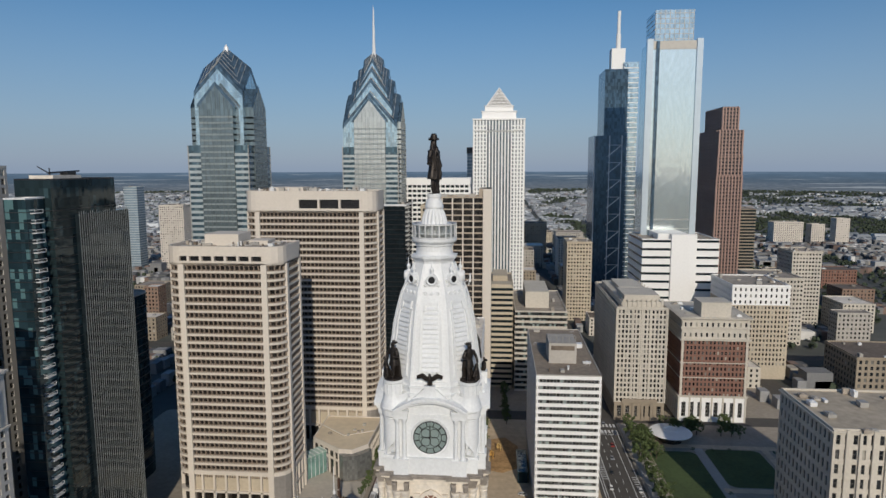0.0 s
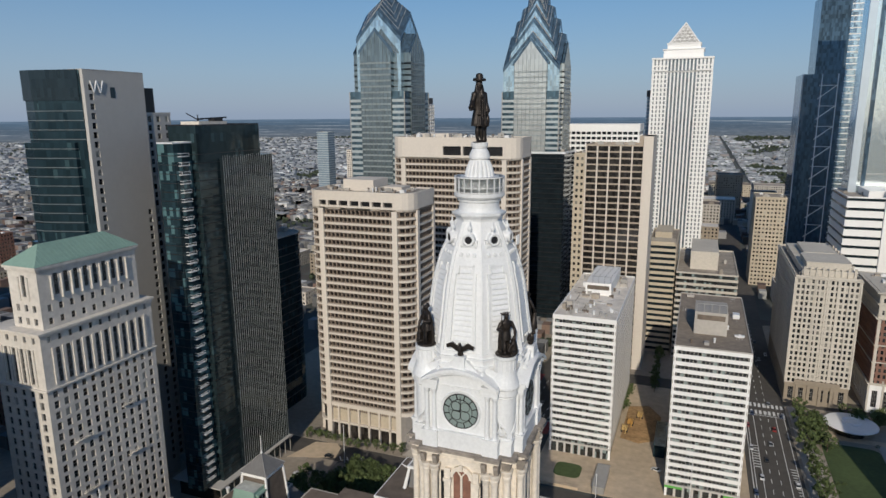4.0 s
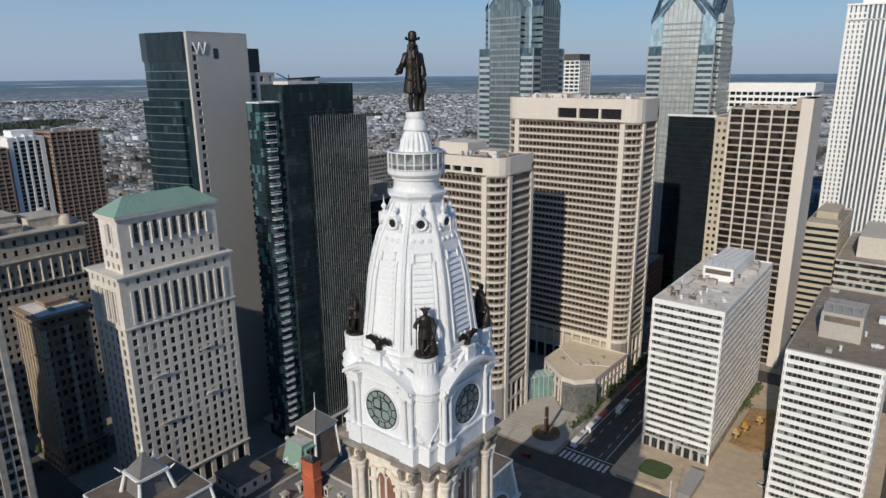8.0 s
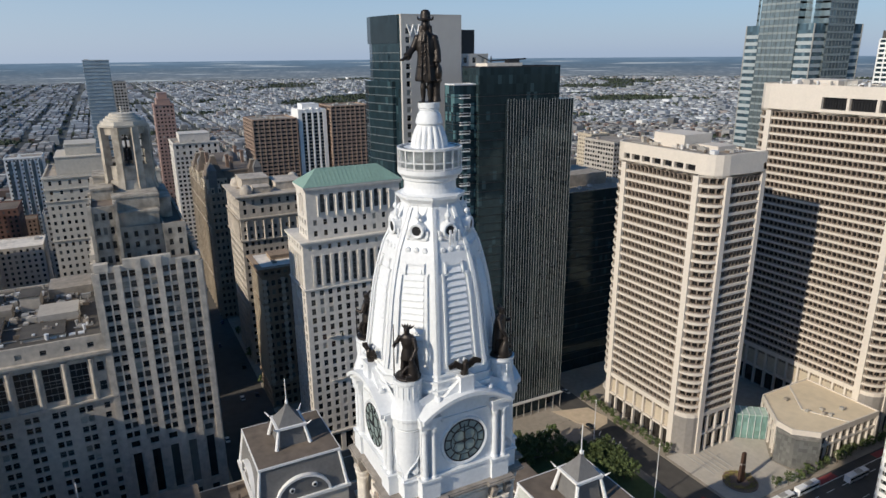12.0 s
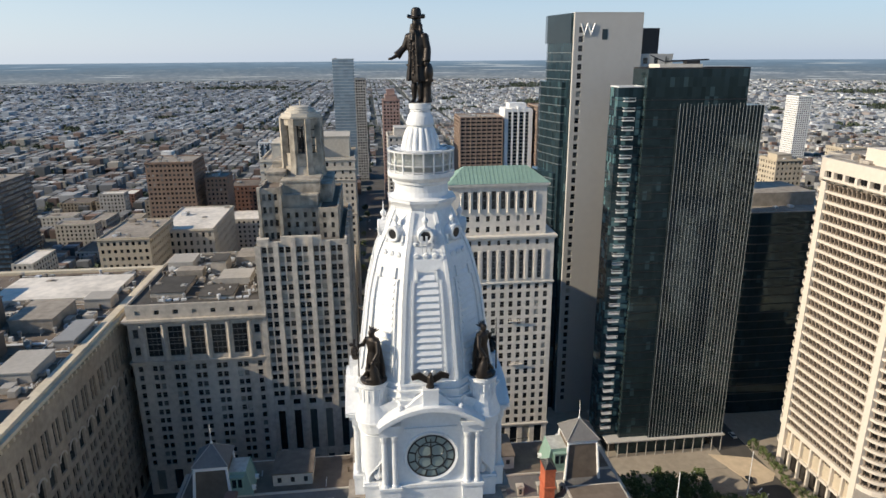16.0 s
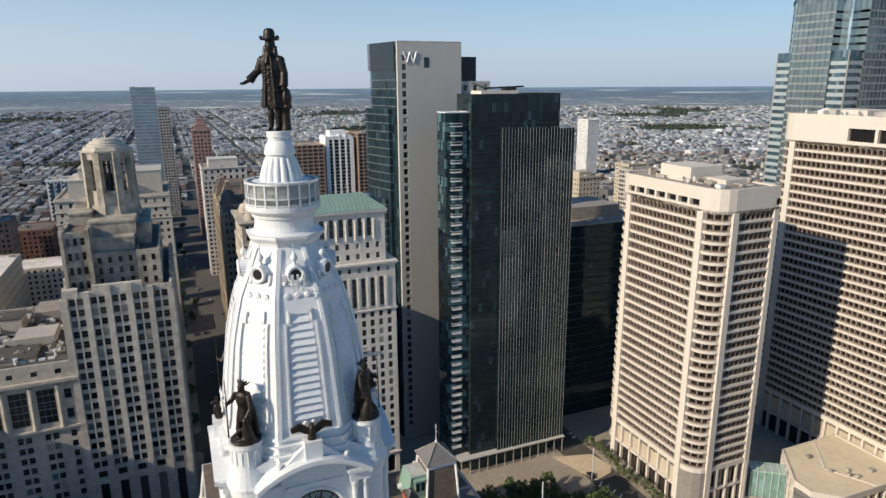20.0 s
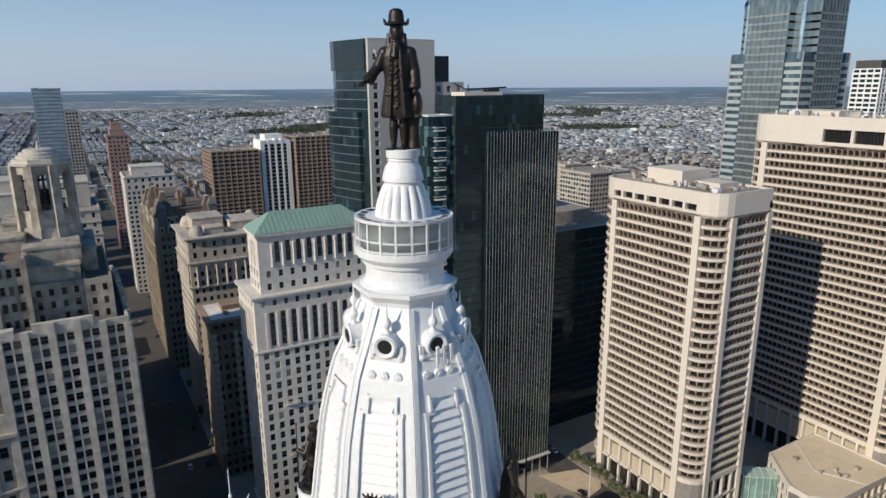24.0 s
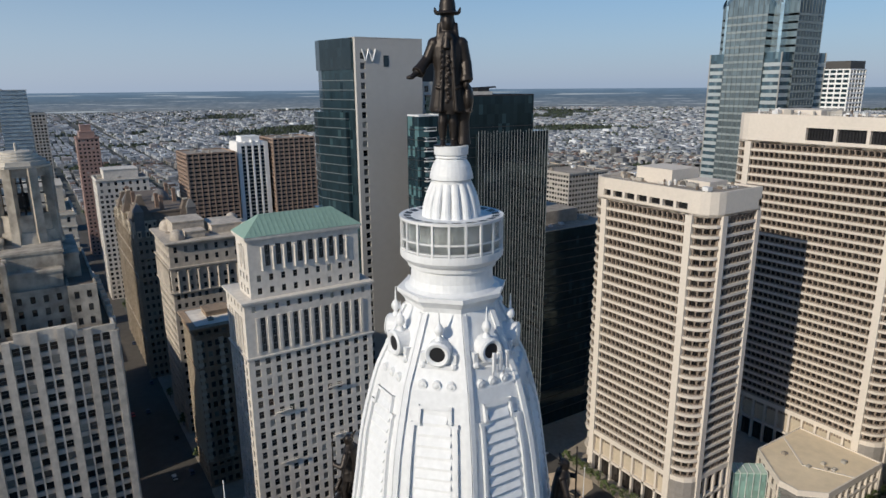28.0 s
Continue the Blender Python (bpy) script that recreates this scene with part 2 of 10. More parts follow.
def wavy_glass(name, colour, rough=0.06, metal=0.0, spec=0.8, panel=(3.0, 3.8), tilt=0.012, spread=0.25, odd=(), tint=None):
    """Sheet glass of single panes: each pane has its own slight tilt and tint."""
    m = bpy.data.materials.new(name)
    m.use_nodes = True
    nt = m.node_tree
    nd, ln = nt.nodes, nt.links
    b = nd["Principled BSDF"]
    b.inputs["Roughness"].default_value, b.inputs["Metallic"].default_value = rough, metal
    b.inputs["Specular IOR Level"].default_value = spec
    if tint:
        b.inputs["Specular Tint"].default_value = (*tint, 1)
    geo = nd.new("ShaderNodeNewGeometry")
    dv = nd.new("ShaderNodeVectorMath")
    dv.operation = "DIVIDE"
    dv.inputs[1].default_value = (panel[0], panel[0], panel[1])
    fl = nd.new("ShaderNodeVectorMath")
    fl.operation = "FLOOR"
    wn2 = nd.new("ShaderNodeTexWhiteNoise")
    ln.new(geo.outputs["Position"], dv.inputs[0])
    ln.new(dv.outputs[0], fl.inputs[0])
    ln.new(fl.outputs[0], wn2.inputs["Vector"])
    sub = nd.new("ShaderNodeVectorMath")
    sub.operation = "SUBTRACT"
    sub.inputs[1].default_value = (0.5, 0.5, 0.5)
    ln.new(wn2.outputs["Color"], sub.inputs[0])
    sc = nd.new("ShaderNodeVectorMath")
    sc.operation = "SCALE"
    sc.inputs["Scale"].default_value = tilt
    ln.new(sub.outputs[0], sc.inputs[0])
    ad = nd.new("ShaderNodeVectorMath")
    ad.operation = "ADD"
    ln.new(geo.outputs["Normal"], ad.inputs[0])
    ln.new(sc.outputs[0], ad.inputs[1])
    nm = nd.new("ShaderNodeVectorMath")
    nm.operation = "NORMALIZE"
    ln.new(ad.outputs[0], nm.inputs[0])
    ln.new(nm.outputs[0], b.inputs["Normal"])
    rng = nd.new("ShaderNodeMapRange")
    rng.inputs["To Min"].default_value, rng.inputs["To Max"].default_value = 1 - spread, 1 + spread
    ln.new(wn2.outputs["Value"], rng.inputs[0])
    rgb = nd.new("ShaderNodeRGB")
    rgb.outputs[0].default_value = (*colour, 1)
    mul = nd.new("ShaderNodeVectorMath")
    mul.operation = "SCALE"
    ln.new(rgb.outputs[0], mul.inputs[0])
    ln.new(rng.outputs[0], mul.inputs["Scale"])
    out = mul.outputs[0]
    if odd:
        # room light and pale blinds are painted into a share of the panes
        wn3 = nd.new("ShaderNodeTexWhiteNoise")
        wn3.noise_dimensions = "4D"
        wn3.inputs["W"].default_value = 7.3
        ln.new(fl.outputs[0], wn3.inputs["Vector"])
        lt = nd.new("ShaderNodeMath")
        lt.operation = "LESS_THAN"
        lt.inputs[1].default_value = odd[0]
        ln.new(wn3.outputs["Value"], lt.inputs[0])
        mx = nd.new("ShaderNodeMix")
        mx.data_type = "RGBA"
        mx.inputs[7].default_value = (*odd[1], 1)
        ln.new(lt.outputs[0], mx.inputs[0])
        ln.new(out, mx.inputs[6])
        out = mx.outputs[2]
    ln.new(out, b.inputs["Base Color"])
    return m


PANES = ((0.0, (0.012, 0.014, 0.017)), (0.45, (0.03, 0.033, 0.036)), (0.72, (0.07, 0.07, 0.068)), (0.88, (0.2, 0.19, 0.17)), (0.95, (0.4, 0.38, 0.33)))
white_paint = node_mat("white_paint", (0.74, 0.75, 0.755), 0.5, spread=0.1, grain=2.0, stain=0.25, bump=0.05, streak=1)
cream_stone = node_mat("cream_stone", (0.72, 0.65, 0.56), 0.8, spread=0.22, grain=1.2, stain=0.3, bump=0.3, streak=1)
weathered_stone = node_mat("weathered_stone", (0.28, 0.245, 0.21), 0.9, spread=0.4, grain=1.0, stain=0.45, bump=0.4, streak=1)
interior_red = node_mat("interior_red", (0.24, 0.115, 0.08), 0.8, spread=0.35, grain=0.8, stain=0.35)
orange_brick = node_mat("orange_brick", (0.46, 0.12, 0.06), 0.85, spread=0.3, grain=1.2, stain=0.2)
copper_green = node_mat("copper_green", (0.56, 0.57, 0.45), 0.7, spread=0.25, grain=0.9, stain=0.3, streak=1)
precast = node_mat("precast", (0.655, 0.593, 0.52), 0.85, spread=0.08, grain=1.0, stain=0.05, streak=1)
limestone = node_mat("limestone", (0.54, 0.495, 0.425), 0.85, spread=0.17, grain=0.8, stain=0.06, streak=1)
marble = node_mat("marble", (0.64, 0.595, 0.535), 0.7, spread=0.2, grain=0.6, stain=0.06, streak=1)
ledge_stone = node_mat("ledge_stone", (0.62, 0.54, 0.41), 0.85, spread=0.2, grain=0.6, stain=0.08)
grey_stone = node_mat("grey_stone", (0.37, 0.345, 0.305), 0.85, spread=0.15, grain=0.8, stain=0.05, streak=1)
tan_stone = node_mat("tan_stone", (0.5, 0.43, 0.33), 0.85, spread=0.15, grain=0.8, stain=0.06, streak=1)
sooty_stone = node_mat("sooty_stone", (0.48, 0.425, 0.36), 0.88, spread=0.34, grain=0.5, stain=0.09, streak=1)
sooty_dark = node_mat("sooty_dark", (0.36, 0.305, 0.24), 0.88, spread=0.34, grain=0.5, stain=0.09, streak=1)
umber_stone = node_mat("umber_stone", (0.32, 0.235, 0.165), 0.88, spread=0.35, grain=0.6, stain=0.2, streak=1)
belfry_stone = node_mat("belfry_stone", (0.51, 0.462, 0.4), 0.88, spread=0.4, grain=0.5, stain=0.09, streak=1)
brown_stone = node_mat("brown_stone", (0.3, 0.25, 0.19), 0.85, spread=0.18, grain=0.8, stain=0.06, streak=1)
brick_red = node_mat("brick_red", (0.22, 0.115, 0.085), 0.85, spread=0.15, grain=2.5, stain=0.07)
brick_brown = node_mat("brick_brown", (0.25, 0.168, 0.125), 0.85, spread=0.15, grain=2.5, stain=0.07)
# brown brick of distant slabs, lightened by haze put into the colour
brick_hazed = node_mat("brick_hazed", (0.31, 0.225, 0.175), 0.85, spread=0.15, grain=2.5, stain=0.07)
red_granite = node_mat("red_granite", (0.37, 0.24, 0.2), 0.5, spread=0.12, grain=1.5, stain=0.05)
white_panel = node_mat("white_panel", (0.83, 0.82, 0.8), 0.6, spread=0.05, grain=0.6, stain=0.05, streak=1)
grey_panel = node_mat("grey_panel", (0.5, 0.48, 0.45), 0.7, spread=0.05, grain=0.4, stain=0.03, streak=1)
concrete = node_mat("concrete", (0.42, 0.39, 0.35), 0.9, spread=0.15, grain=0.7, stain=0.08)
roof_grey = node_mat("roof_grey", (0.32, 0.28, 0.235), 0.9, spread=0.4, grain=0.35, stain=0.05)
roof_dark = node_mat("roof_dark", (0.16, 0.127, 0.1), 0.9, spread=0.4, grain=0.35, stain=0.06)
roof_white = node_mat("roof_white", (0.74, 0.68, 0.6), 0.8, spread=0.3, grain=0.3, stain=0.07)
roof_black = node_mat("roof_black", (0.075, 0.068, 0.06), 0.85, spread=0.45, grain=0.3, stain=0.07)
roof_tan = node_mat("roof_tan", (0.44, 0.37, 0.28), 0.9, spread=0.3, grain=0.35, stain=0.06)
slate = node_mat("slate", (0.17, 0.165, 0.16), 0.7, spread=0.2, grain=1.2, stain=0.2)
copper_green = node_mat("copper_green", (0.23, 0.35, 0.29), 0.6, spread=0.12, grain=0.8, stain=0.12)
bronze = node_mat("bronze", (0.035, 0.028, 0.024), 0.45, 0.55, spread=0.35, grain=2.0, stain=0.6, bump=0.4)
dark_metal = node_mat("dark_metal", (0.03, 0.03, 0.033), 0.4, 0.4, spread=0.2, grain=0.6)
mullion_metal = node_mat("mullion_metal", (0.16, 0.18, 0.185), 0.4, 0.3, spread=0.1, grain=0.6)
grey_metal = node_mat("grey_metal", (0.38, 0.365, 0.34), 0.5, 0.2, spread=0.1, grain=0.6)
white_metal = node_mat("white_metal", (0.75, 0.75, 0.75), 0.4, 0.1, spread=0.05, grain=0.6)
asphalt = node_mat("asphalt", (0.085, 0.077, 0.068), 0.9, spread=0.25, grain=0.25, stain=0.03)
pavement = node_mat("pavement", (0.33, 0.285, 0.23), 0.9, spread=0.2, grain=0.4, stain=0.05)
paving_tan = node_mat("paving_tan", (0.54, 0.43, 0.305), 0.9, spread=0.25, grain=0.3, stain=0.05)
plaza_granite = node_mat("plaza_granite", (0.2, 0.182, 0.16), 0.85, spread=0.35, grain=0.25, stain=0.2)
road_paint = node_mat("road_paint", (0.7, 0.7, 0.68), 0.7, spread=0.15, grain=1.0)
grass = node_mat("grass", (0.06, 0.09, 0.03), 0.95, spread=0.3, grain=0.5, stain=0.06)
leaf = node_mat("leaf", (0.082, 0.112, 0.036), 0.8, spread=0.45, grain=1.5, stain=0.2)
# leaves of distant trees, their green greyed by a little painted haze
hazed_leaf = node_mat("hazed_leaf", (0.056, 0.074, 0.045), 0.9, spread=0.5, grain=0.2, stain=0.02, bump=0)
bark = node_mat("bark", (0.12, 0.09, 0.065), 0.9, spread=0.2)
win_glass = node_mat("win_glass", (0, 0, 0), 0.12, spread=0.3, grain=0.4, bump=0, pick="object", palette=PANES, spec=0.7)
win_glass_joined = node_mat("win_glass_joined", (0, 0, 0), 0.12, spread=0.3, grain=0.4, bump=0, pick="island", palette=PANES, spec=0.7)
tall_glass = node_mat("tall_glass", (0.02, 0.021, 0.022), 0.12, spread=0.5, grain=0.4, bump=0, spec=0.6)
dark_frame = node_mat("dark_frame", (0.07, 0.065, 0.06), 0.6, spread=0.1)
win_frame = node_mat("win_frame", (0.25, 0.24, 0.22), 0.6, spread=0.1)
ribbon_glass = wavy_glass("ribbon_glass", (0.025, 0.022, 0.02), 0.1, panel=(1.6, 3.55), spread=0.6)
black_glass = wavy_glass("black_glass", (0.013, 0.019, 0.023), 0.05, panel=(1.5, 3.4), tilt=0.02, spread=0.3, spec=0.55, tint=(0.6, 0.85, 1.0))
slab_glass = wavy_glass("slab_glass", (0.03, 0.034, 0.034), 0.1, panel=(1.5, 3.3), tilt=0.03, spread=0.6, odd=(0.16, (0.24, 0.29, 0.28)))
studio_glass = wavy_glass("studio_glass", (0.018, 0.03, 0.034), 0.06, panel=(1.7, 3.4), tilt=0.015, spread=0.25, spec=0.45, tint=(0.6, 0.88, 1.0), odd=(0.04, (0.04, 0.07, 0.08)))
teal_glass = wavy_glass("teal_glass", (0.015, 0.03, 0.038), 0.07, 0.0, 0.45, panel=(1.7, 3.5), tilt=0.03, spread=0.3, tint=(0.6, 0.88, 1.0), odd=(0.05, (0.04, 0.075, 0.085)))
blue_glass = wavy_glass("blue_glass", (0.5, 0.62, 0.68), 0.08, 0.75, panel=(1.6, 3.9), tilt=0.03, spread=0.2)
pale_glass = wavy_glass("pale_glass", (0.78, 0.86, 0.86), 0.12, 0.85, panel=(1.6, 4.2), tilt=0.008, spread=0.04)
bay_glass = wavy_glass("bay_glass", (0.19, 0.24, 0.26), 0.12, 0.5, panel=(1.5, 3.9), tilt=0.03, spread=0.25)
deep_glass = wavy_glass("deep_glass", (0.08, 0.13, 0.18), 0.07, 0.35, panel=(1.6, 4.0), tilt=0.03, spread=0.4)
clock_glass = node_mat("clock_glass", (0.24, 0.3, 0.285), 0.3, spread=0.12, grain=0.8)

# ---- windows and facades ----
WIN_MESH = {}


def window_mesh(w, h):
    key = (round(w, 2), round(h, 2))
    if key not in WIN_MESH:
        g = Geo()
        g.face([(-w / 2, 0, 0), (w / 2, 0, 0), (w / 2, 0, h), (-w / 2, 0, h)], 0)
        t = 0.07
        for x0, x1, z0, z1 in ((-w / 2, w / 2, h * 0.5 - t / 2, h * 0.5 + t / 2), (-w / 2, -w / 2 + t, 0, h), (w / 2 - t, w / 2, 0, h), (-w / 2, w / 2, 0, t)):
            g.face([(x0, -0.05, z0), (x1, -0.05, z0), (x1, -0.05, z1), (x0, -0.05, z1)], 1)
            g.face([(x0, -0.05, z1), (x1, -0.05, z1), (x1, 0, z1), (x0, 0, z1)], 1)
        if h > 5:
            for q in range(1, int(h / 2.2)):
                z = h * q / int(h / 2.2)
                g.face([(-w / 2, -0.06, z - 0.12), (w / 2, -0.06, z - 0.12), (w / 2, -0.06, z + 0.12), (-w / 2, -0.06, z + 0.12)], 1)
            for q in (-1, 1):
                g.face([(q * w / 6 - 0.05, -0.07, 0), (q * w / 6 + 0.05, -0.07, 0), (q * w / 6 + 0.05, -0.07, h), (q * w / 6 - 0.05, -0.07, h)], 1)
        WIN_MESH[key] = g.mesh("window", [tall_glass, win_frame] if h > 5 else [win_glass, win_frame])
    return WIN_MESH[key]


class Facade:
    """The walls of one building with real openings, and its windows."""

    def __init__(self, owner, wall_mat, depth=0.35, keep=220):
        self.owner, self.mat, self.depth, self.keep = owner, wall_mat, depth, keep
        self.wall, self.front, self.back = Geo(), [], []

    def side(self, a, u, w, n, z0, z1, rows, cols, ww, wh, front=True, sill=None, skip=None, edge=0.0, pair=0.0):
        """One side with rows x cols windows of ww x wh. edge: plain wall at both ends; pair: how far two neighbours move together."""
        g, d = self.wall, self.depth
        P = lambda s, z, o=0.0: (a.x + u.x * s - n.x * o, a.y + u.y * s - n.y * o, z)
        ch, cw = (z1 - z0) / rows, (w - 2 * edge) / cols
        ww, wh = min(ww, cw * 0.92), min(wh, ch * 0.94)
        for r in range(rows):
            b = z0 + r * ch
            s0 = b + ((ch - wh) / 2 if sill is None else sill)
            g.face([P(0, b), P(w, b), P(w, s0), P(0, s0)])
            g.face([P(0, s0 + wh), P(w, s0 + wh), P(w, b + ch), P(0, b + ch)])
            last = 0.0
            for c in range(cols):
                if skip and skip(r, c):
                    continue
                x0 = edge + c * cw + (cw - ww) / 2
                x0 += pair * (1 if c % 2 == 0 else -1)
                x1 = x0 + ww
                g.face([P(last, s0), P(x0, s0), P(x0, s0 + wh), P(last, s0 + wh)])
                g.face([P(x0, s0), P(x0, s0, d), P(x0, s0 + wh, d), P(x0, s0 + wh)])
                g.face([P(x1, s0, d), P(x1, s0), P(x1, s0 + wh), P(x1, s0 + wh, d)])
                g.face([P(x0, s0), P(x1, s0), P(x1, s0, d), P(x0, s0, d)])
                g.face([P(x0, s0 + wh, d), P(x1, s0 + wh, d), P(x1, s0 + wh), P(x0, s0 + wh)])
                (self.front if front else self.back).append((P((x0 + x1) / 2, s0, d), math.atan2(u.y, u.x), ww, wh))
                last = x1
            g.face([P(last, s0), P(w, s0), P(w, s0 + wh), P(last, s0 + wh)])

    def plain(self, a, u, w, z0, z1):
        self.wall.face([(a.x, a.y, z0), (a.x + u.x * w, a.y + u.y * w, z0), (a.x + u.x * w, a.y + u.y * w, z1), (a.x, a.y, z1)])

    def ring(self, poly, z0, z1, rows, bay, ww, wh, sill=None, edge=0.0):
        for a, u, w, n, front in edges(poly):
            cols = max(1, round((w - 2 * edge) / bay))
            self.side(a, u, w, n, z0, z1, rows, cols, ww, wh, front, sill, None, edge)

    def done(self, label=""):
        part("wall", self.wall, self.mat, self.owner, label)
        near = sorted(self.front, key=lambda q: -q[0][2])
        for p, ang, w, h in near[:self.keep]:
            piece("window", window_mesh(w, h), Matrix.Translation(p) @ Matrix.Rotation(ang, 4, "Z"), self.owner)
        rest = near[self.keep:] + self.back
        if rest:
            g = Geo()
            for p, ang, w, h in rest:
                x, y = math.cos(ang) * w / 2, math.sin(ang) * w / 2
                g.face([(p[0] - x, p[1] - y, p[2]), (p[0] + x, p[1] + y, p[2]), (p[0] + x, p[1] + y, p[2] + h), (p[0] - x, p[1] - y, p[2] + h)])
            part("window_field", g, win_glass_joined, self.owner, "rows of dark sash windows", kind="stuff")


def flat_roof(owner, poly, z, wall_mat, roof_mat, parapet=0.9, thick=0.4):
    """A roof deck with a parapet round it."""
    g = Geo()
    inner = grown(poly, -thick)
    n = len(poly)
    for k in range(n):
        l = (k + 1) % n
        (ax, ay), (bx, by), (cx, cy), (dx, dy) = poly[k], poly[l], inner[l], inner[k]
        g.face([(ax, ay, z), (bx, by, z), (bx, by, z + parapet), (ax, ay, z + parapet)])
        g.face([(ax, ay, z + parapet), (bx, by, z + parapet), (cx, cy, z + parapet), (dx, dy, z + parapet)])
        g.face([(cx, cy, z), (dx, dy, z), (dx, dy, z + parapet), (cx, cy, z + parapet)])
    part("parapet", g, wall_mat, owner)
    g = Geo()
    g.face([(x, y, z + 0.02) for x, y in inner])
    part("roof", g, roof_mat, owner)


def cornice(owner, poly, z, h, out, mat, name="cornice"):
    g = Geo()
    g.prism(grown(poly, out * 0.5), z, z + h * 0.5, poly2=grown(poly, out * 0.6))
    g.prism(grown(poly, out), z + h * 0.5, z + h)
    part(name, g, mat, owner)


def roof_units(owner, x0, x1, y0, y1, z, count, seed, mat=None, big=4.0, tall=2.6):
    """Air handlers, hatches and ducts on a roof."""
    rnd = random.Random(seed)
    for _ in range(count):
        w, d, h = rnd.uniform(1.2, big), rnd.uniform(1.2, big), rnd.uniform(0.8, tall)
        x, y = rnd.uniform(x0, x1 - w), rnd.uniform(y0, y1 - d)
        g = Geo()
        g.box(x, x + w, y, y + d, z + 0.25, z + h)
        g.box(x + 0.2, x + w - 0.2, y + 0.2, y + d - 0.2, z, z + 0.25)
        if rnd.random() < 0.6:
            g.lathe([(min(w, d) * 0.32, z + h), (min(w, d) * 0.32, z + h + 0.35), (min(w, d) * 0.2, z + h + 0.36)], 10, x + w / 2, y + d / 2)
        part("roof_unit", g, mat or rnd.choice([grey_metal, roof_grey, white_metal, concrete]), owner)


def roof_pipes(owner, x0, x1, y0, y1, z, count, seed):
    """Ducts and pipe runs laid over a roof on low feet."""
    rnd = random.Random(seed)
    for _ in range(count):
        x, y, l = rnd.uniform(x0, x1), rnd.uniform(y0, y1), rnd.uniform(5, 16)
        g = Geo()
        r = rnd.uniform(0.18, 0.5)
        if rnd.random() < 0.5:
            e = min(x + l, x1)
            g.tube((x, y, z + 0.7), (e, y, z + 0.7), r, r, 8)
            g.tube((e, y, z + 0.7), (e, y, z + 0.05), r, r, 8)
        else:
            e = min(y + l, y1)
            g.tube((x, y, z + 0.7), (x, e, z + 0.7), r, r, 8)
            g.tube((x, e, z + 0.7), (x, e, z + 1.9), r, r, 8)
        part("roof_duct", g, rnd.choice([grey_metal, white_metal, roof_grey]), owner)


def roof_clutter(owner, x0, x1, y0, y1, z, count, seed):
    """Small vents, pipes, rails and cable trays scattered over a roof, too small to pick apart."""
    rnd = random.Random(seed)
    g = Geo()
    for _ in range(count):
        x, y, k = rnd.uniform(x0, x1), rnd.uniform(y0, y1), rnd.random()
        if k < 0.35:
            l = rnd.uniform(3, 14)
            ex, ey = (min(x + l, x1), y) if rnd.random() < 0.5 else (x, min(y + l, y1))
            g.tube((x, y, z + 0.4), (ex, ey, z + 0.4), 0.14, 0.14, 6, rnd.randint(0, 2))
        elif k < 0.6:
            r = rnd.uniform(0.25, 0.6)
            g.lathe([(r, z), (r, z + rnd.uniform(0.5, 1.6)), (r * 1.4, z + 1.7), (r * 1.3, z + 1.95)], 10, x, y, rnd.randint(0, 2))
        elif k < 0.85:
            w, d, h = rnd.uniform(0.6, 2.4), rnd.uniform(0.6, 2.4), rnd.uniform(0.4, 1.5)
            g.box(x, x + w, y, y + d, z, z + h, rnd.randint(0, 3))
        else:
            w = rnd.uniform(2, 6)
            for q in range(int(w) + 1):
                g.box(x + q, x + q + 0.08, y, y + 0.08, z, z + 1.1, 1)
            g.box(x, x + int(w), y, y + 0.08, z + 1.02, z + 1.1, 1)
    part("roof_clutter", g, [grey_metal, white_metal, roof_dark, concrete], owner, "vents, pipes and rails on the roof", kind="stuff")


def shared(owner, name, geo, mats, offsets, label="", kind=""):
    """One mesh shown at several offsets, each an object of its own."""
    me = geo.mesh(name, mats if isinstance(mats, (list, tuple)) else [mats])
    return [piece(name, me, Matrix.Translation(o), owner, label, kind) for o in offsets]
# ---- ground, streets and distance ----
g = Geo()
RIM = 4700.0
ring_r = [0, 300, 900, 2200, RIM]
for j in range(4):
    for k in range(72):
        a0, a1 = 2 * math.pi * k / 72, 2 * math.pi * (k + 1) / 72
        r0, r1 = ring_r[j], ring_r[j + 1]
        pts = [(r0 * math.cos(a0), r0 * math.sin(a0), 0), (r1 * math.cos(a0), r1 * math.sin(a0), 0), (r1 * math.cos(a1), r1 * math.sin(a1), 0), (r0 * math.cos(a1), r0 * math.sin(a1), 0)]
        g.face(pts[1:] if j == 0 else pts)
        if j == 0:
            g.v[-3:] = [(0, 0, 0), pts[1], pts[2]]
ground_mat = node_mat("ground_mat", (0.095, 0.1, 0.09), 0.95, spread=0.5, grain=0.02, stain=0.004, bump=0)
solo("ground", g, ground_mat, "flat city ground of asphalt, yards and grass reaching the horizon", "ground", "structure", smooth=True)

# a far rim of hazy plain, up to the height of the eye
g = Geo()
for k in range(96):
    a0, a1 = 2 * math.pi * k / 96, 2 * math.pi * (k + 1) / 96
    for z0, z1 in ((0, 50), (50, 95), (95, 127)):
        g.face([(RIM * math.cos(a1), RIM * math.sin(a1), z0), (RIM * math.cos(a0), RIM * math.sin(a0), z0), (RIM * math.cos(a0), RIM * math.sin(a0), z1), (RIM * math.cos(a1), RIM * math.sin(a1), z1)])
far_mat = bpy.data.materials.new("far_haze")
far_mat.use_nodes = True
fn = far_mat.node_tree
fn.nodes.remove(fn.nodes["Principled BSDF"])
# haze is painted into the rim's emission colours, which glow by themselves
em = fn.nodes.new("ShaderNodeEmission")
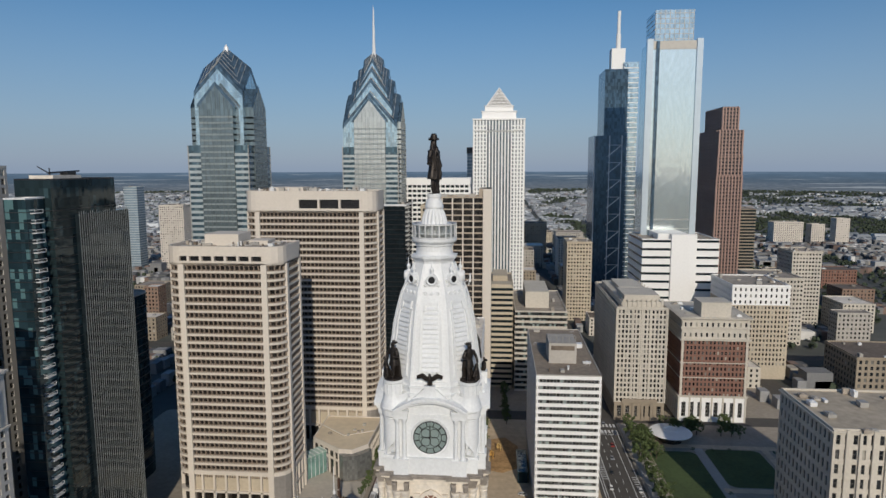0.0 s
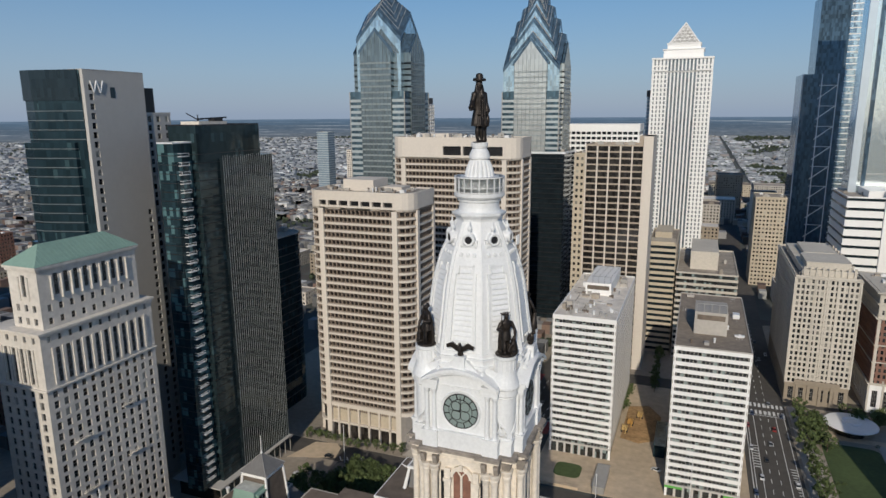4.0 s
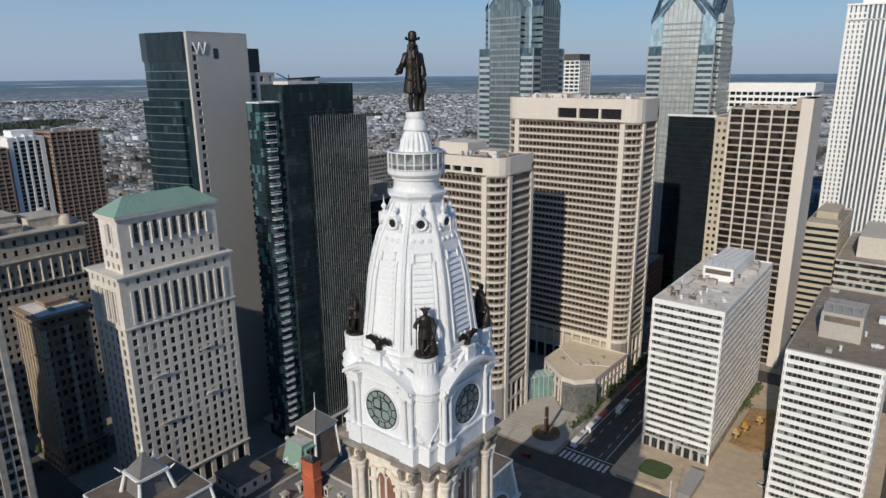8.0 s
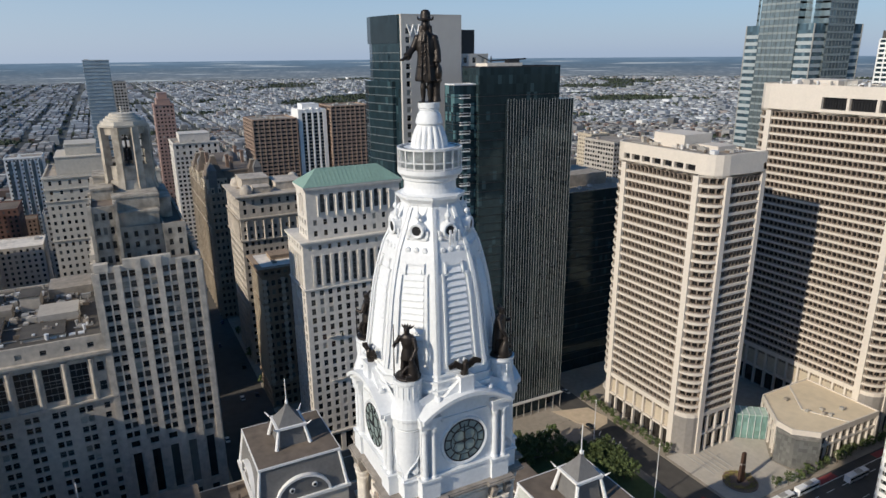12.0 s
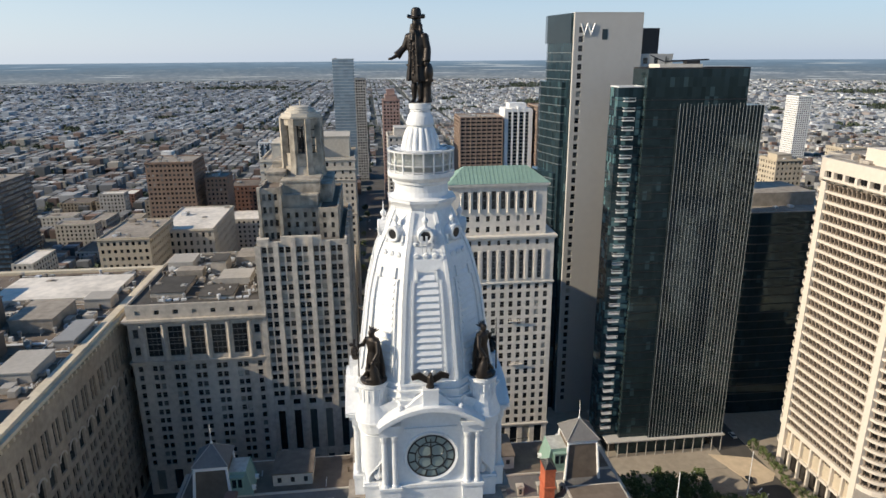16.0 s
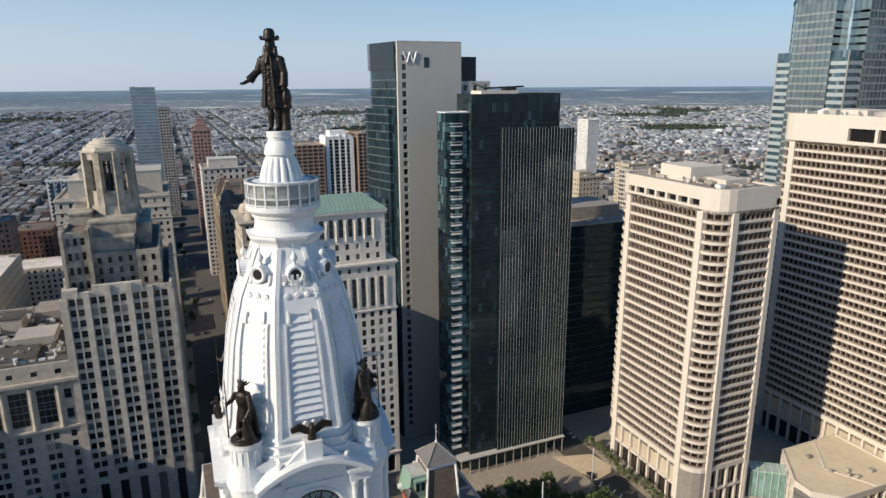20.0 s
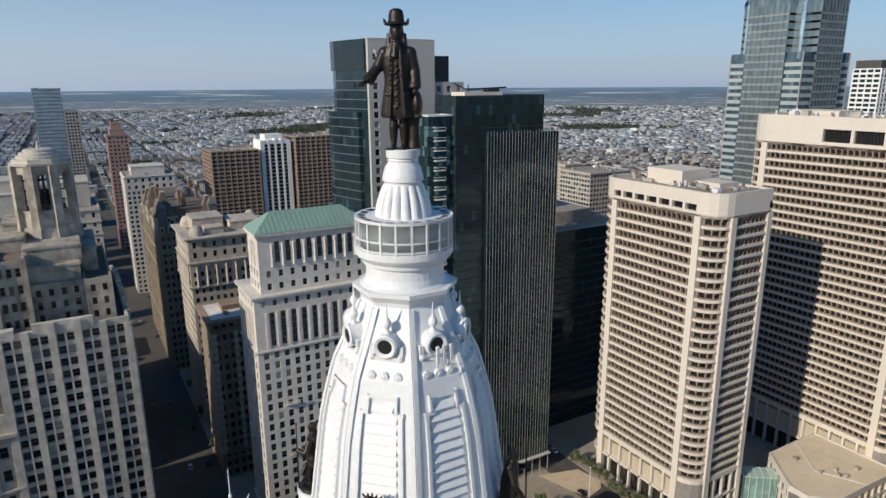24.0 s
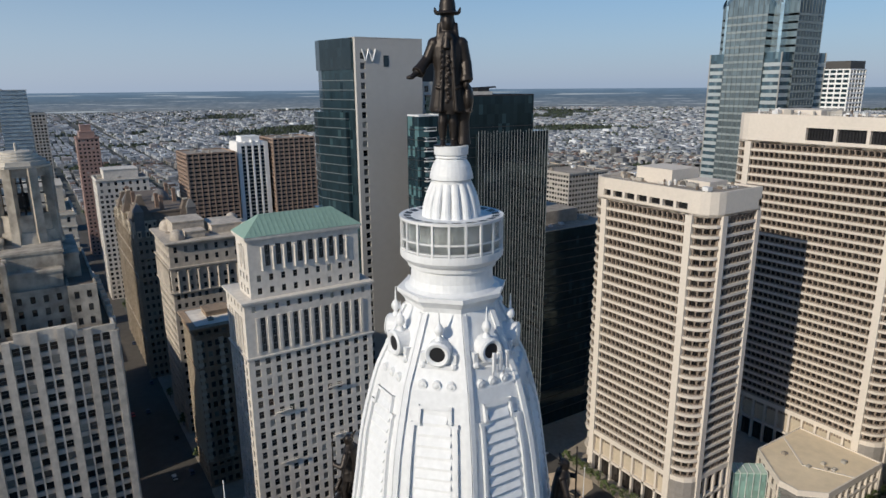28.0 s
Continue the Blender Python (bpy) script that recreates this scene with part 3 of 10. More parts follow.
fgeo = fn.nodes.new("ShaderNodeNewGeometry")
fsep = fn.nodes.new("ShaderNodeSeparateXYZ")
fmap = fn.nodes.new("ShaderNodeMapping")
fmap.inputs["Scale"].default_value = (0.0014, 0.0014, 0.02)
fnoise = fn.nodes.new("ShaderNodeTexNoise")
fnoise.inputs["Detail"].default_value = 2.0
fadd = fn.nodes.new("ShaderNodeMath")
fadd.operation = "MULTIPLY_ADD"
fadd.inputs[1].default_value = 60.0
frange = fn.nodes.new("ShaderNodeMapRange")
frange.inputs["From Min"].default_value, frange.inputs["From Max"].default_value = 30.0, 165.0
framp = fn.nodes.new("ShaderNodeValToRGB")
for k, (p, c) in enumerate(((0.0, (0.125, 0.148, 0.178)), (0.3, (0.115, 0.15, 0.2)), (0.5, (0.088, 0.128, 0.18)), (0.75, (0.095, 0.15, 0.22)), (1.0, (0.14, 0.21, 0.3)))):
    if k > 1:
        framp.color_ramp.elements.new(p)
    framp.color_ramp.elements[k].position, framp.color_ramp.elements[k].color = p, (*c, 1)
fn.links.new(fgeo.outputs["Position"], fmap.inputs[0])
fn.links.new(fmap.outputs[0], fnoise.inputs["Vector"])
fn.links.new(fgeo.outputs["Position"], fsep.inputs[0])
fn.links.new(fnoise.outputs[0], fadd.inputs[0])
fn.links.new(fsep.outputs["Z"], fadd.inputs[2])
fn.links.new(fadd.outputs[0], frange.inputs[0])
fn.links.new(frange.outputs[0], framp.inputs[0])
# far roofs and fields as thin level streaks, fading towards the horizon; a pale line of river further off
def far_streak(scale, low, high, top, colour, under, z0, z1):
    mp = fn.nodes.new("ShaderNodeMapping")
    mp.inputs["Scale"].default_value = scale
    tx = fn.nodes.new("ShaderNodeTexNoise")
    tx.inputs["Detail"].default_value, tx.inputs["Scale"].default_value = 3.0, 1.0
    cut = fn.nodes.new("ShaderNodeMapRange")
    cut.inputs["From Min"].default_value, cut.inputs["From Max"].default_value, cut.inputs["To Max"].default_value = low, high, top
    fade = fn.nodes.new("ShaderNodeMapRange")
    fade.inputs["From Min"].default_value, fade.inputs["From Max"].default_value = z0, z1
    fade.inputs["To Min"].default_value, fade.inputs["To Max"].default_value = 1.0, 0.0
    mul = fn.nodes.new("ShaderNodeMath")
    mul.operation = "MULTIPLY"
    mix = fn.nodes.new("ShaderNodeMix")
    mix.data_type = "RGBA"
    mix.inputs[7].default_value = (*colour, 1)
    fn.links.new(fgeo.outputs["Position"], mp.inputs[0])
    fn.links.new(mp.outputs[0], tx.inputs["Vector"])
    fn.links.new(tx.outputs[0], cut.inputs[0])
    fn.links.new(fsep.outputs["Z"], fade.inputs[0])
    fn.links.new(cut.outputs[0], mul.inputs[0])
    fn.links.new(fade.outputs[0], mul.inputs[1])
    fn.links.new(mul.outputs[0], mix.inputs[0])
    fn.links.new(under, mix.inputs[6])
    return mix.outputs[2]


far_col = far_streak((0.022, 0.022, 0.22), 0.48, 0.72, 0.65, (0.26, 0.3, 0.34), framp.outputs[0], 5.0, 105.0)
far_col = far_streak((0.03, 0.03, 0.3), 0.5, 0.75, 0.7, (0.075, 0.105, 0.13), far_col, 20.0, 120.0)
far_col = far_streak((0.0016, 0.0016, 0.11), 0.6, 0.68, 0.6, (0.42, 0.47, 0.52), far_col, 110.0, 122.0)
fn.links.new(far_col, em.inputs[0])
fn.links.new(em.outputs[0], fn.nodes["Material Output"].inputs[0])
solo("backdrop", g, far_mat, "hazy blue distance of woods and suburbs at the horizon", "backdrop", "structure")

# streets between the blocks: (south end, north end, east side, west side)
sunlit_road = node_mat("sunlit_road", (0.32, 0.275, 0.22), 0.9, spread=0.3, grain=0.25, stain=0.04)
STREETS = [("broad_street", -900, -134, -12, 15), ("market_street", -50, -27, 128, 900), ("boulevard", 64, 87, -80, 900), ("fifteenth_street", -400, 400, 135, 149),
           ("penn_square_south", -129, -114, -98, 135), ("juniper_street", -400, 64, -97, -76), ("chestnut_street", -222, -206, -700, 900), ("sixteenth_street", -600, 500, 276, 291),
           ("seventeenth_street", -600, 500, 424, 438), ("walnut_street", -350, -336, -700, 900), ("arch_street", 206, 222, -80, 700)]
for name, x0, x1, y0, y1 in STREETS:
    g = Geo()
    g.box(x0, x1, y0, y1, -0.2, 0.03 + 0.004 * (len(name) % 5))
    # sunlight is put into the lighter tan asphalt of penn_square_south
    solo(name, g, sunlit_road if name == "penn_square_south" else asphalt, "dark worn asphalt city street between raised pavements", "road", "structure")

# raised pavements with kerbs, one slab a block
BLOCKS = [("pavement_plaza_west", -114, 64, 76, 135, plaza_granite), ("pavement_penn_plaza", -27, 64, 151, 276, paving_tan), ("pavement_centre", -206, -50, 149, 276, pavement),
          ("pavement_south_west", -206, -129, 15, 135, pavement), ("pavement_south_east", -206, -134, -76, -12, pavement), ("pavement_store", -206, -45, -240, -97, pavement),
          ("pavement_park", 87, 206, 151, 276, pavement), ("pavement_north", 87, 206, 291, 424, pavement), ("pavement_market_west", -27, 64, 291, 424, pavement),
          ("pavement_liberty", -206, -50, 291, 424, pavement), ("pavement_chestnut_west", -336, -222, 15, 128, pavement), ("pavement_chestnut_east", -336, -222, -76, -12, pavement),
          ("pavement_municipal", 87, 206, -76, 128, pavement)]
for name, x0, x1, y0, y1, mat in BLOCKS:
    g = Geo()
    g.prism(chamfered(x0, x1, y0, y1, 4, 4), -0.2, 0.17)
    solo(name, g, mat, "raised block of paving slabs with a stone kerb", "pavement", "structure")


def stripes(name, label, boxes):
    g = Geo()
    for x0, x1, y0, y1 in boxes:
        g.box(x0, x1, y0, y1, 0.03, 0.062)
    return solo(name, g, road_paint, label, "road marking", "structure")


stripes("crossing_market", "white ladder crossing painted on dark asphalt", [(-49 + 2.2 * k, -47.8 + 2.2 * k, 150.5, 156.5) for k in range(10)])
stripes("crossing_broad", "white ladder crossing painted on dark asphalt", [(-134, -128, -11 + 2.2 * k, -9.8 + 2.2 * k) for k in range(11)])
stripes("crossing_boulevard", "white ladder crossing painted on dark asphalt", [(65 + 2.2 * k, 66.2 + 2.2 * k, 152, 157) for k in range(10)] + [(65 + 2.2 * k, 66.2 + 2.2 * k, y, y + 5) for y in (259, 268.5) for k in range(10)])
g = Geo()
g.prism([(-139, 129.5), (-117, 137.5), (-119, 146), (-123, 149.5), (-134, 147)], 0.0, 0.19)
solo("pavement_traffic_island", g, paving_tan, "pale tan paved corner island", "pavement", "structure")
g = Geo()
for k in range(4):
    x, y = -113.5 + 3.4 * k, 136.2 + 0.7 * k
    for sx in (0, 1):
        p, q = Vector((x, y, 0.068)), Vector((x - 2.2, y + 3.0, 0.068)) if sx == 0 else Vector((x + 2.9, y + 2.2, 0.068))
        g.face([tuple(p), tuple(p + Vector((0.5, 0.1, 0))), tuple(q + Vector((0.5, 0.1, 0))), tuple(q)])
solo("chevron_marks", g, road_paint, "white zigzag lane marks on dark asphalt", "road marking", "structure")
stripes("lane_lines", "worn white lane lines along the streets", [(x, x + 0.25, 160 + 9 * k, 164 + 9 * k) for x in (73.6, 77.4, -42.5, -34.5) for k in range(30)] + [(-320 + 9 * k, -316 + 9 * k, y, y + 0.25) for y in (139.4, 144.4) for k in range(19)])
g = Geo()
for x0, x1, y0, y1 in ((-49.4, -46.4, 184, 200), (-49.4, -46.4, 226, 246), (-31.0, -28.2, 196, 214), (-49.4, -46.4, 262, 272)):
    g.box(x0, x1, y0, y1, 0.035, 0.058)
solo("bus_lane_paint", g, node_mat("lane_red", (0.3, 0.06, 0.06), 0.8, spread=0.3, grain=0.6), "worn red bus lane paint on dark asphalt", "road marking", "structure")
stripes("crossing_plaza", "worn white ladder crossing painted on dark asphalt", [(-48 + 2.2 * k, -46.9 + 2.2 * k, 129.5, 134.5) for k in range(9)])
stripes("stop_lines", "solid white stop and edge lines on the streets", [(-49.5, -27.5, 158.0, 158.5), (64.5, 86.5, 158.5, 159.0), (-46.2, -45.9, 159, 260), (-31.4, -31.1, 159, 260), (66.0, 66.35, 160, 257), (67.2, 67.5, 160, 257), (70.3, 70.6, 160, 257), (81.2, 81.5, 160, 257), (85.2, 85.5, 160, 257), (64.5, 86.5, 257.2, 257.8)] + [(84.0 - 0.13 * k, 85.0, 176 + 2.4 * k, 176.6 + 2.4 * k) for k in range(12)] + [(67.5, 70.3, 200 + 2.6 * k, 200.6 + 2.6 * k) for k in range(9)])
# ---- the clock tower ----
tower = thing("clock_tower", "white-painted clock tower with octagonal roof over a cream stone shaft", "clock tower")
AX = [(118.2, 9.0), (120.6, 8.9), (122.0, 8.55), (124.0, 8.3), (127.0, 7.9), (130.9, 7.4), (133.0, 6.95), (136.4, 6.1), (139.0, 4.95), (142.1, 3.65)]


def apothem(z):
    return float(np.interp(z, [q[0] for q in AX], [q[1] for q in AX]))


def octagon(a, turn=22.5):
    r = a / math.cos(radians(22.5))
    return [(r * math.cos(radians(turn + 45 * k)), r * math.sin(radians(turn + 45 * k))) for k in range(8)]


g = Geo()
g.lathe([(apothem(z) / math.cos(radians(22.5)), z) for z in [120.9] + [q[0] for q in AX[2:]]], 8, turn=radians(22.5))
part("octagonal_roof", g, white_paint, tower, "white-painted iron roof plates")
for a0, a1, z0, z1 in ((9.1, 9.1, 117.0, 118.6), (9.35, 9.35, 118.6, 118.95), (9.0, 8.95, 118.95, 119.9), (9.3, 9.3, 119.9, 120.2), (8.95, 8.85, 120.2, 120.75), (9.1, 9.0, 120.75, 121.05)):
    g = Geo()
    g.prism(octagon(a0), z0, z1, poly2=octagon(a1))
    part("roof_base_course", g, white_paint, tower)


def frame_at(th, z, s, out):
    """World point on the octagon's side th at height z, s along it, out in front of it."""
    d = apothem(z) + out
    return (d * math.cos(th) - s * math.sin(th), d * math.sin(th) + s * math.cos(th), z)


def follow(g, th, z0, z1, s_of, half, proud, n=8):
    """A raised strip that follows the slope of a side."""
    zz = [z0 + (z1 - z0) * k / n for k in range(n + 1)]
    for a, b in zip(zz, zz[1:]):
        q = []
        for z in (a, b):
            s = s_of(z)
            q.append([frame_at(th, z, s - half, -0.1), frame_at(th, z, s - half, proud), frame_at(th, z, s + half, proud), frame_at(th, z, s + half, -0.1)])
        for i in range(3):
            g.face([q[0][i + 1], q[0][i], q[1][i], q[1][i + 1]])


half_face = lambda z: apothem(z) * math.tan(radians(22.5))
for k in range(8):
    th = radians(45 * k)
    for sgn in (-1, 1):
        g = Geo()
        follow(g, th, 121.0, 142.0, lambda z: sgn * (half_face(z) - 0.16), 0.2, 0.22, 12)
        part("corner_rib", g, white_paint, tower)
    g = Geo()
    for sgn in (-1, 1):
        follow(g, th, 122.0, 134.0, lambda z: sgn * half_face(z) * 0.62, 0.13, 0.3)
        follow(g, th, 134.0, 135.3, lambda z: sgn * half_face(z) * 0.46, 0.11, 0.3, 2)
        follow(g, th, 133.85, 134.1, lambda z: sgn * half_face(z) * 0.55, 0.4, 0.3, 1)
    follow(g, th, 135.15, 135.4, lambda z: 0.0, half_face(135) * 0.5, 0.3, 1)
    follow(g, th, 121.7, 122.0, lambda z: 0.0, half_face(122) * 0.68, 0.3, 1)
    part("panel_frame", g, white_paint, tower)
    for j in range(14):
        z = 122.9 + 0.86 * j
        w = half_face(z) * (0.46 if z < 133.6 else 0.34)
        g = Geo()
        a, b, c, d = frame_at(th, z, -w, -0.1), frame_at(th, z, w, -0.1), frame_at(th, z, w, 0.26), frame_at(th, z, -w, 0.26)
        e, f = frame_at(th, z + 0.55, w, -0.02), frame_at(th, z + 0.55, -w, -0.02)
        g.face([a, d, c, b][::-1])
        g.face([d, c, e, f])
        g.face([c, b, e])
        g.face([a, d, f])
        part("louvre", g, white_paint, tower)
    # oculus dormer with its hood, ring and finial
    dormer = Geo()
    c0 = Vector(frame_at(th, 139.35, 0, -0.9))
    ax = Vector((math.cos(th), math.sin(th), 0))
    dormer.tube(c0, c0 + ax * 1.75, 1.02, 1.02, 20)
    dd = apothem(139.35) + 0.2
    dormer.obox((dd * math.cos(th), dd * math.sin(th)), th, 1.0, 2.7, 138.05, 138.4)
    for sgn in (-1, 1):
        px, py = dd * math.cos(th) - sgn * 1.25 * math.sin(th), dd * math.sin(th) + sgn * 1.25 * math.cos(th)
        dormer.obox((px, py), th, 0.75, 0.4, 138.4, 139.3)
        dormer.ball((px + 0.35 * math.cos(th), py + 0.35 * math.sin(th), 138.3), 0.3, 8, 5)
    dm = part("oculus_dormer", dormer, white_paint, tower, smooth=False)
    ring = Geo()
    for j in range(20):
        t0, t1 = 2 * math.pi * j / 20, 2 * math.pi * (j + 1) / 20
        side = Vector((-math.sin(th), math.cos(th), 0))
        cc = c0 + ax * 1.78
        p = lambda t, r, o: tuple(cc + ax * o + side * (r * math.cos(t)) + Vector((0, 0, r * math.sin(t))))
        ring.face([p(t0, 1.06, 0), p(t1, 1.06, 0), p(t1, 0.9, 0.14), p(t0, 0.9, 0.14)])
        ring.face([p(t0, 0.9, 0.14), p(t1, 0.9, 0.14), p(t1, 0.66, 0.05), p(t0, 0.66, 0.05)])
        ring.face([p(t0, 0.66, 0.05), p(t1, 0.66, 0.05), p(t1, 0.62, -0.02), p(t0, 0.62, -0.02)])
    part("oculus_ring", ring, white_paint, dm)
    hole = Geo()
    hole.tube(c0 + ax * 1.7, c0 + ax * 1.765, 0.66, 0.66, 16)
    part("oculus_pane", hole, dark_metal, dm, "dark round opening")
    fx, fy = dd * math.cos(th), dd * math.sin(th)
    fin = Geo()
    fin.lathe([(0.36, 139.9), (0.3, 140.5), (0.17, 140.65), (0.2, 140.75), (0.38, 141.0), (0.4, 141.25), (0.26, 141.55), (0.11, 141.65), (0.08, 142.1), (0.02, 142.9)], 10, fx, fy)
    part("finial", fin, white_paint, dm, smooth=True)
    for s in (-1.15, 0, 1.15):
        ro = Geo()
        cc = Vector(frame_at(th, 136.85, s, 0.03))
        ro.tube(cc - ax * 0.2, cc + ax * 0.14, 0.42, 0.36, 12)
        ro.tube(cc + ax * 0.14, cc + ax * 0.2, 0.2, 0.12, 8)
        part("rosette", ro, white_paint, tower)
    sw = Geo()
    for s in (-0.45, 0.45):
        cc = Vector(frame_at(th, 122.35, s, 0.3))
        sw.tube(cc - ax * 0.2, cc + ax * 0.1, 0.3, 0.24, 10)
    part("scroll_boss", sw, white_paint, tower)

g = Geo()
g.prism(octagon(3.65), 142.1, 142.5, poly2=octagon(3.75))
part("deck_neck", g, white_paint, tower)
g = Geo()
g.prism(octagon(3.75), 142.5, 143.1, poly2=octagon(4.25))
part("deck_cove", g, white_paint, tower)
g = Geo()
g.prism(octagon(4.3), 143.1, 143.45)
part("deck_cornice", g, white_paint, tower)
g = Geo()
g.lathe([(4.0, 143.45), (3.6, 143.7), (3.45, 144.3), (3.42, 145.2), (3.7, 145.35), (3.75, 145.7), (4.05, 145.9), (4.3, 146.2), (4.3, 146.75), (4.15, 146.8)], 40)
part("deck_drum", g, white_paint, tower, smooth=False)
ant = Geo()
for q in (-0.5, 0.0, 0.55):
    ant.tube((6.6, q, 137.6), (6.9, q * 1.4, 139.6), 0.07, 0.07, 6)
    ant.box(6.75, 7.0, q * 1.2 - 0.12, q * 1.2 + 0.12, 138.2, 139.7)
ant.tube((6.0, -0.8, 138.3), (7.0, 0.9, 138.6), 0.06, 0.06, 6)
part("aerial", ant, white_metal, tower, "white aerials at one round window", kind="stuff")
for k in range(8):
    a = radians(22.5 + 45 * k)
    g = Geo()
    g.tube((4.3 * math.cos(a), 4.3 * math.sin(a), 143.2), (4.7 * math.cos(a), 4.7 * math.sin(a), 143.5), 0.2, 0.03, 6)
    part("corner_spike", g, white_paint, tower)
rl = None
for z, r in ((146.95, 0.07), (147.75, 0.07), (149.35, 0.09)):
    rail = Geo()
    rail.lathe([(4.18 - r, z - r), (4.18 + r, z - r), (4.18 + r, z + r), (4.18 - r, z + r)], 40)
    rail.f, rail.m = rail.f[:-2] + [(120 + k, 120 + (k + 1) % 40, (k + 1) % 40, k) for k in range(40)], rail.m[:-2] + [0] * 40
    rl = part("deck_rail", rail, white_metal, tower, "white metal rail of the viewing deck")
post = Geo()
post.box(4.08, 4.28, -0.09, 0.09, 146.75, 149.4)
post.tube((4.18, 0, 149.35), (2.6, 0, 149.1), 0.05, 0.05, 6)
pane = Geo()
for j in range(3):
    b0, b1 = 2 * math.pi * (j / 3 * 0.9 + 0.05) / 20, 2 * math.pi * ((j + 1) / 3 * 0.9 + 0.05) / 20
    pane.face([(4.14 * math.cos(b0), 4.14 * math.sin(b0), 147.05), (4.14 * math.cos(b1), 4.14 * math.sin(b1), 147.05), (4.14 * math.cos(b1), 4.14 * math.sin(b1), 149.25), (4.14 * math.cos(b0), 4.14 * math.sin(b0), 149.25)])
deck_glass = node_mat("deck_glass", (0.8, 0.85, 0.83), 0.08, spread=0.5, grain=0.9, stain=0.5, bump=0, spec=0.7)
deck_glass.node_tree.nodes["Principled BSDF"].inputs["Transmission Weight"].default_value = 0.92
pane_mesh = pane.mesh("deck_pane", [deck_glass])
# flat dark quads laid on the ring roof paint the shade inside its openings
hatch = Geo()
hatch.face([(2.9, -0.3, 149.36), (3.95, -0.42, 149.5), (3.95, 0.42, 149.5), (2.9, 0.3, 149.36)])
hatch_mesh = hatch.mesh("roof_opening", [dark_metal])
cover = Geo()
cover.lathe([(4.3, 149.42), (4.3, 149.5), (2.5, 149.28), (2.5, 149.2)], 40)
part("deck_roof", cover, white_paint, tower, "white ring roof over the viewing deck")
for k in range(20):
    piece("deck_pane", pane_mesh, Matrix.Rotation(2 * math.pi * k / 20, 4, "Z"), rl)
    piece("roof_opening", hatch_mesh, Matrix.Rotation(2 * math.pi * (k + 0.5) / 20, 4, "Z"), rl)
post_mesh = post.mesh("railing_post", [white_metal])
for k in range(20):
    piece("railing_post", post_mesh, Matrix.Rotation(2 * math.pi * k / 20, 4, "Z"), rl)
g = Geo()
g.lathe([(3.0, 146.7), (3.0, 148.9), (2.75, 149.1), (2.55, 149.25)], 32)
part("deck_core", g, white_paint, tower, smooth=True)
g = Geo()
g.lathe([(2.3, 149.0), (1.6, 152.2), (1.62, 152.35), (1.78, 152.45), (1.75, 152.8), (1.55, 153.5), (1.28, 153.95), (1.18, 154.05), (1.3, 154.15), (1.22, 154.3), (1.38, 154.4), (1.4, 155.05), (1.3, 155.1)], 32)
part("statue_pedestal", g, white_paint, tower, smooth=False)
flute = Geo()
for j in range(6):
    z0, z1 = 149.15 + 3.0 * j / 6, 149.15 + 3.0 * (j + 1) / 6
    f0, f1 = j / 6, (j + 1) / 6
    bulge = lambda f: 2.28 - 0.72 * f + 0.18 * math.sin(math.pi * f)
    w = lambda f: 0.43 - 0.13 * f
    for i in range(6):
        a0, a1 = math.pi * i / 6 - math.pi / 2, math.pi * (i + 1) / 6 - math.pi / 2
        P = lambda f, z, a: (bulge(f) - 0.12 + w(f) * 0.85 * math.cos(a), w(f) * math.sin(a), z)
        flute.face([P(f0, z0, a0), P(f0, z0, a1), P(f1, z1, a1), P(f1, z1, a0)])
flute_mesh = flute.mesh("flute", [white_paint], True)
for k in range(16):
    piece("flute", flute_mesh, Matrix.Rotation(2 * math.pi * k / 16, 4, "Z"), tower)

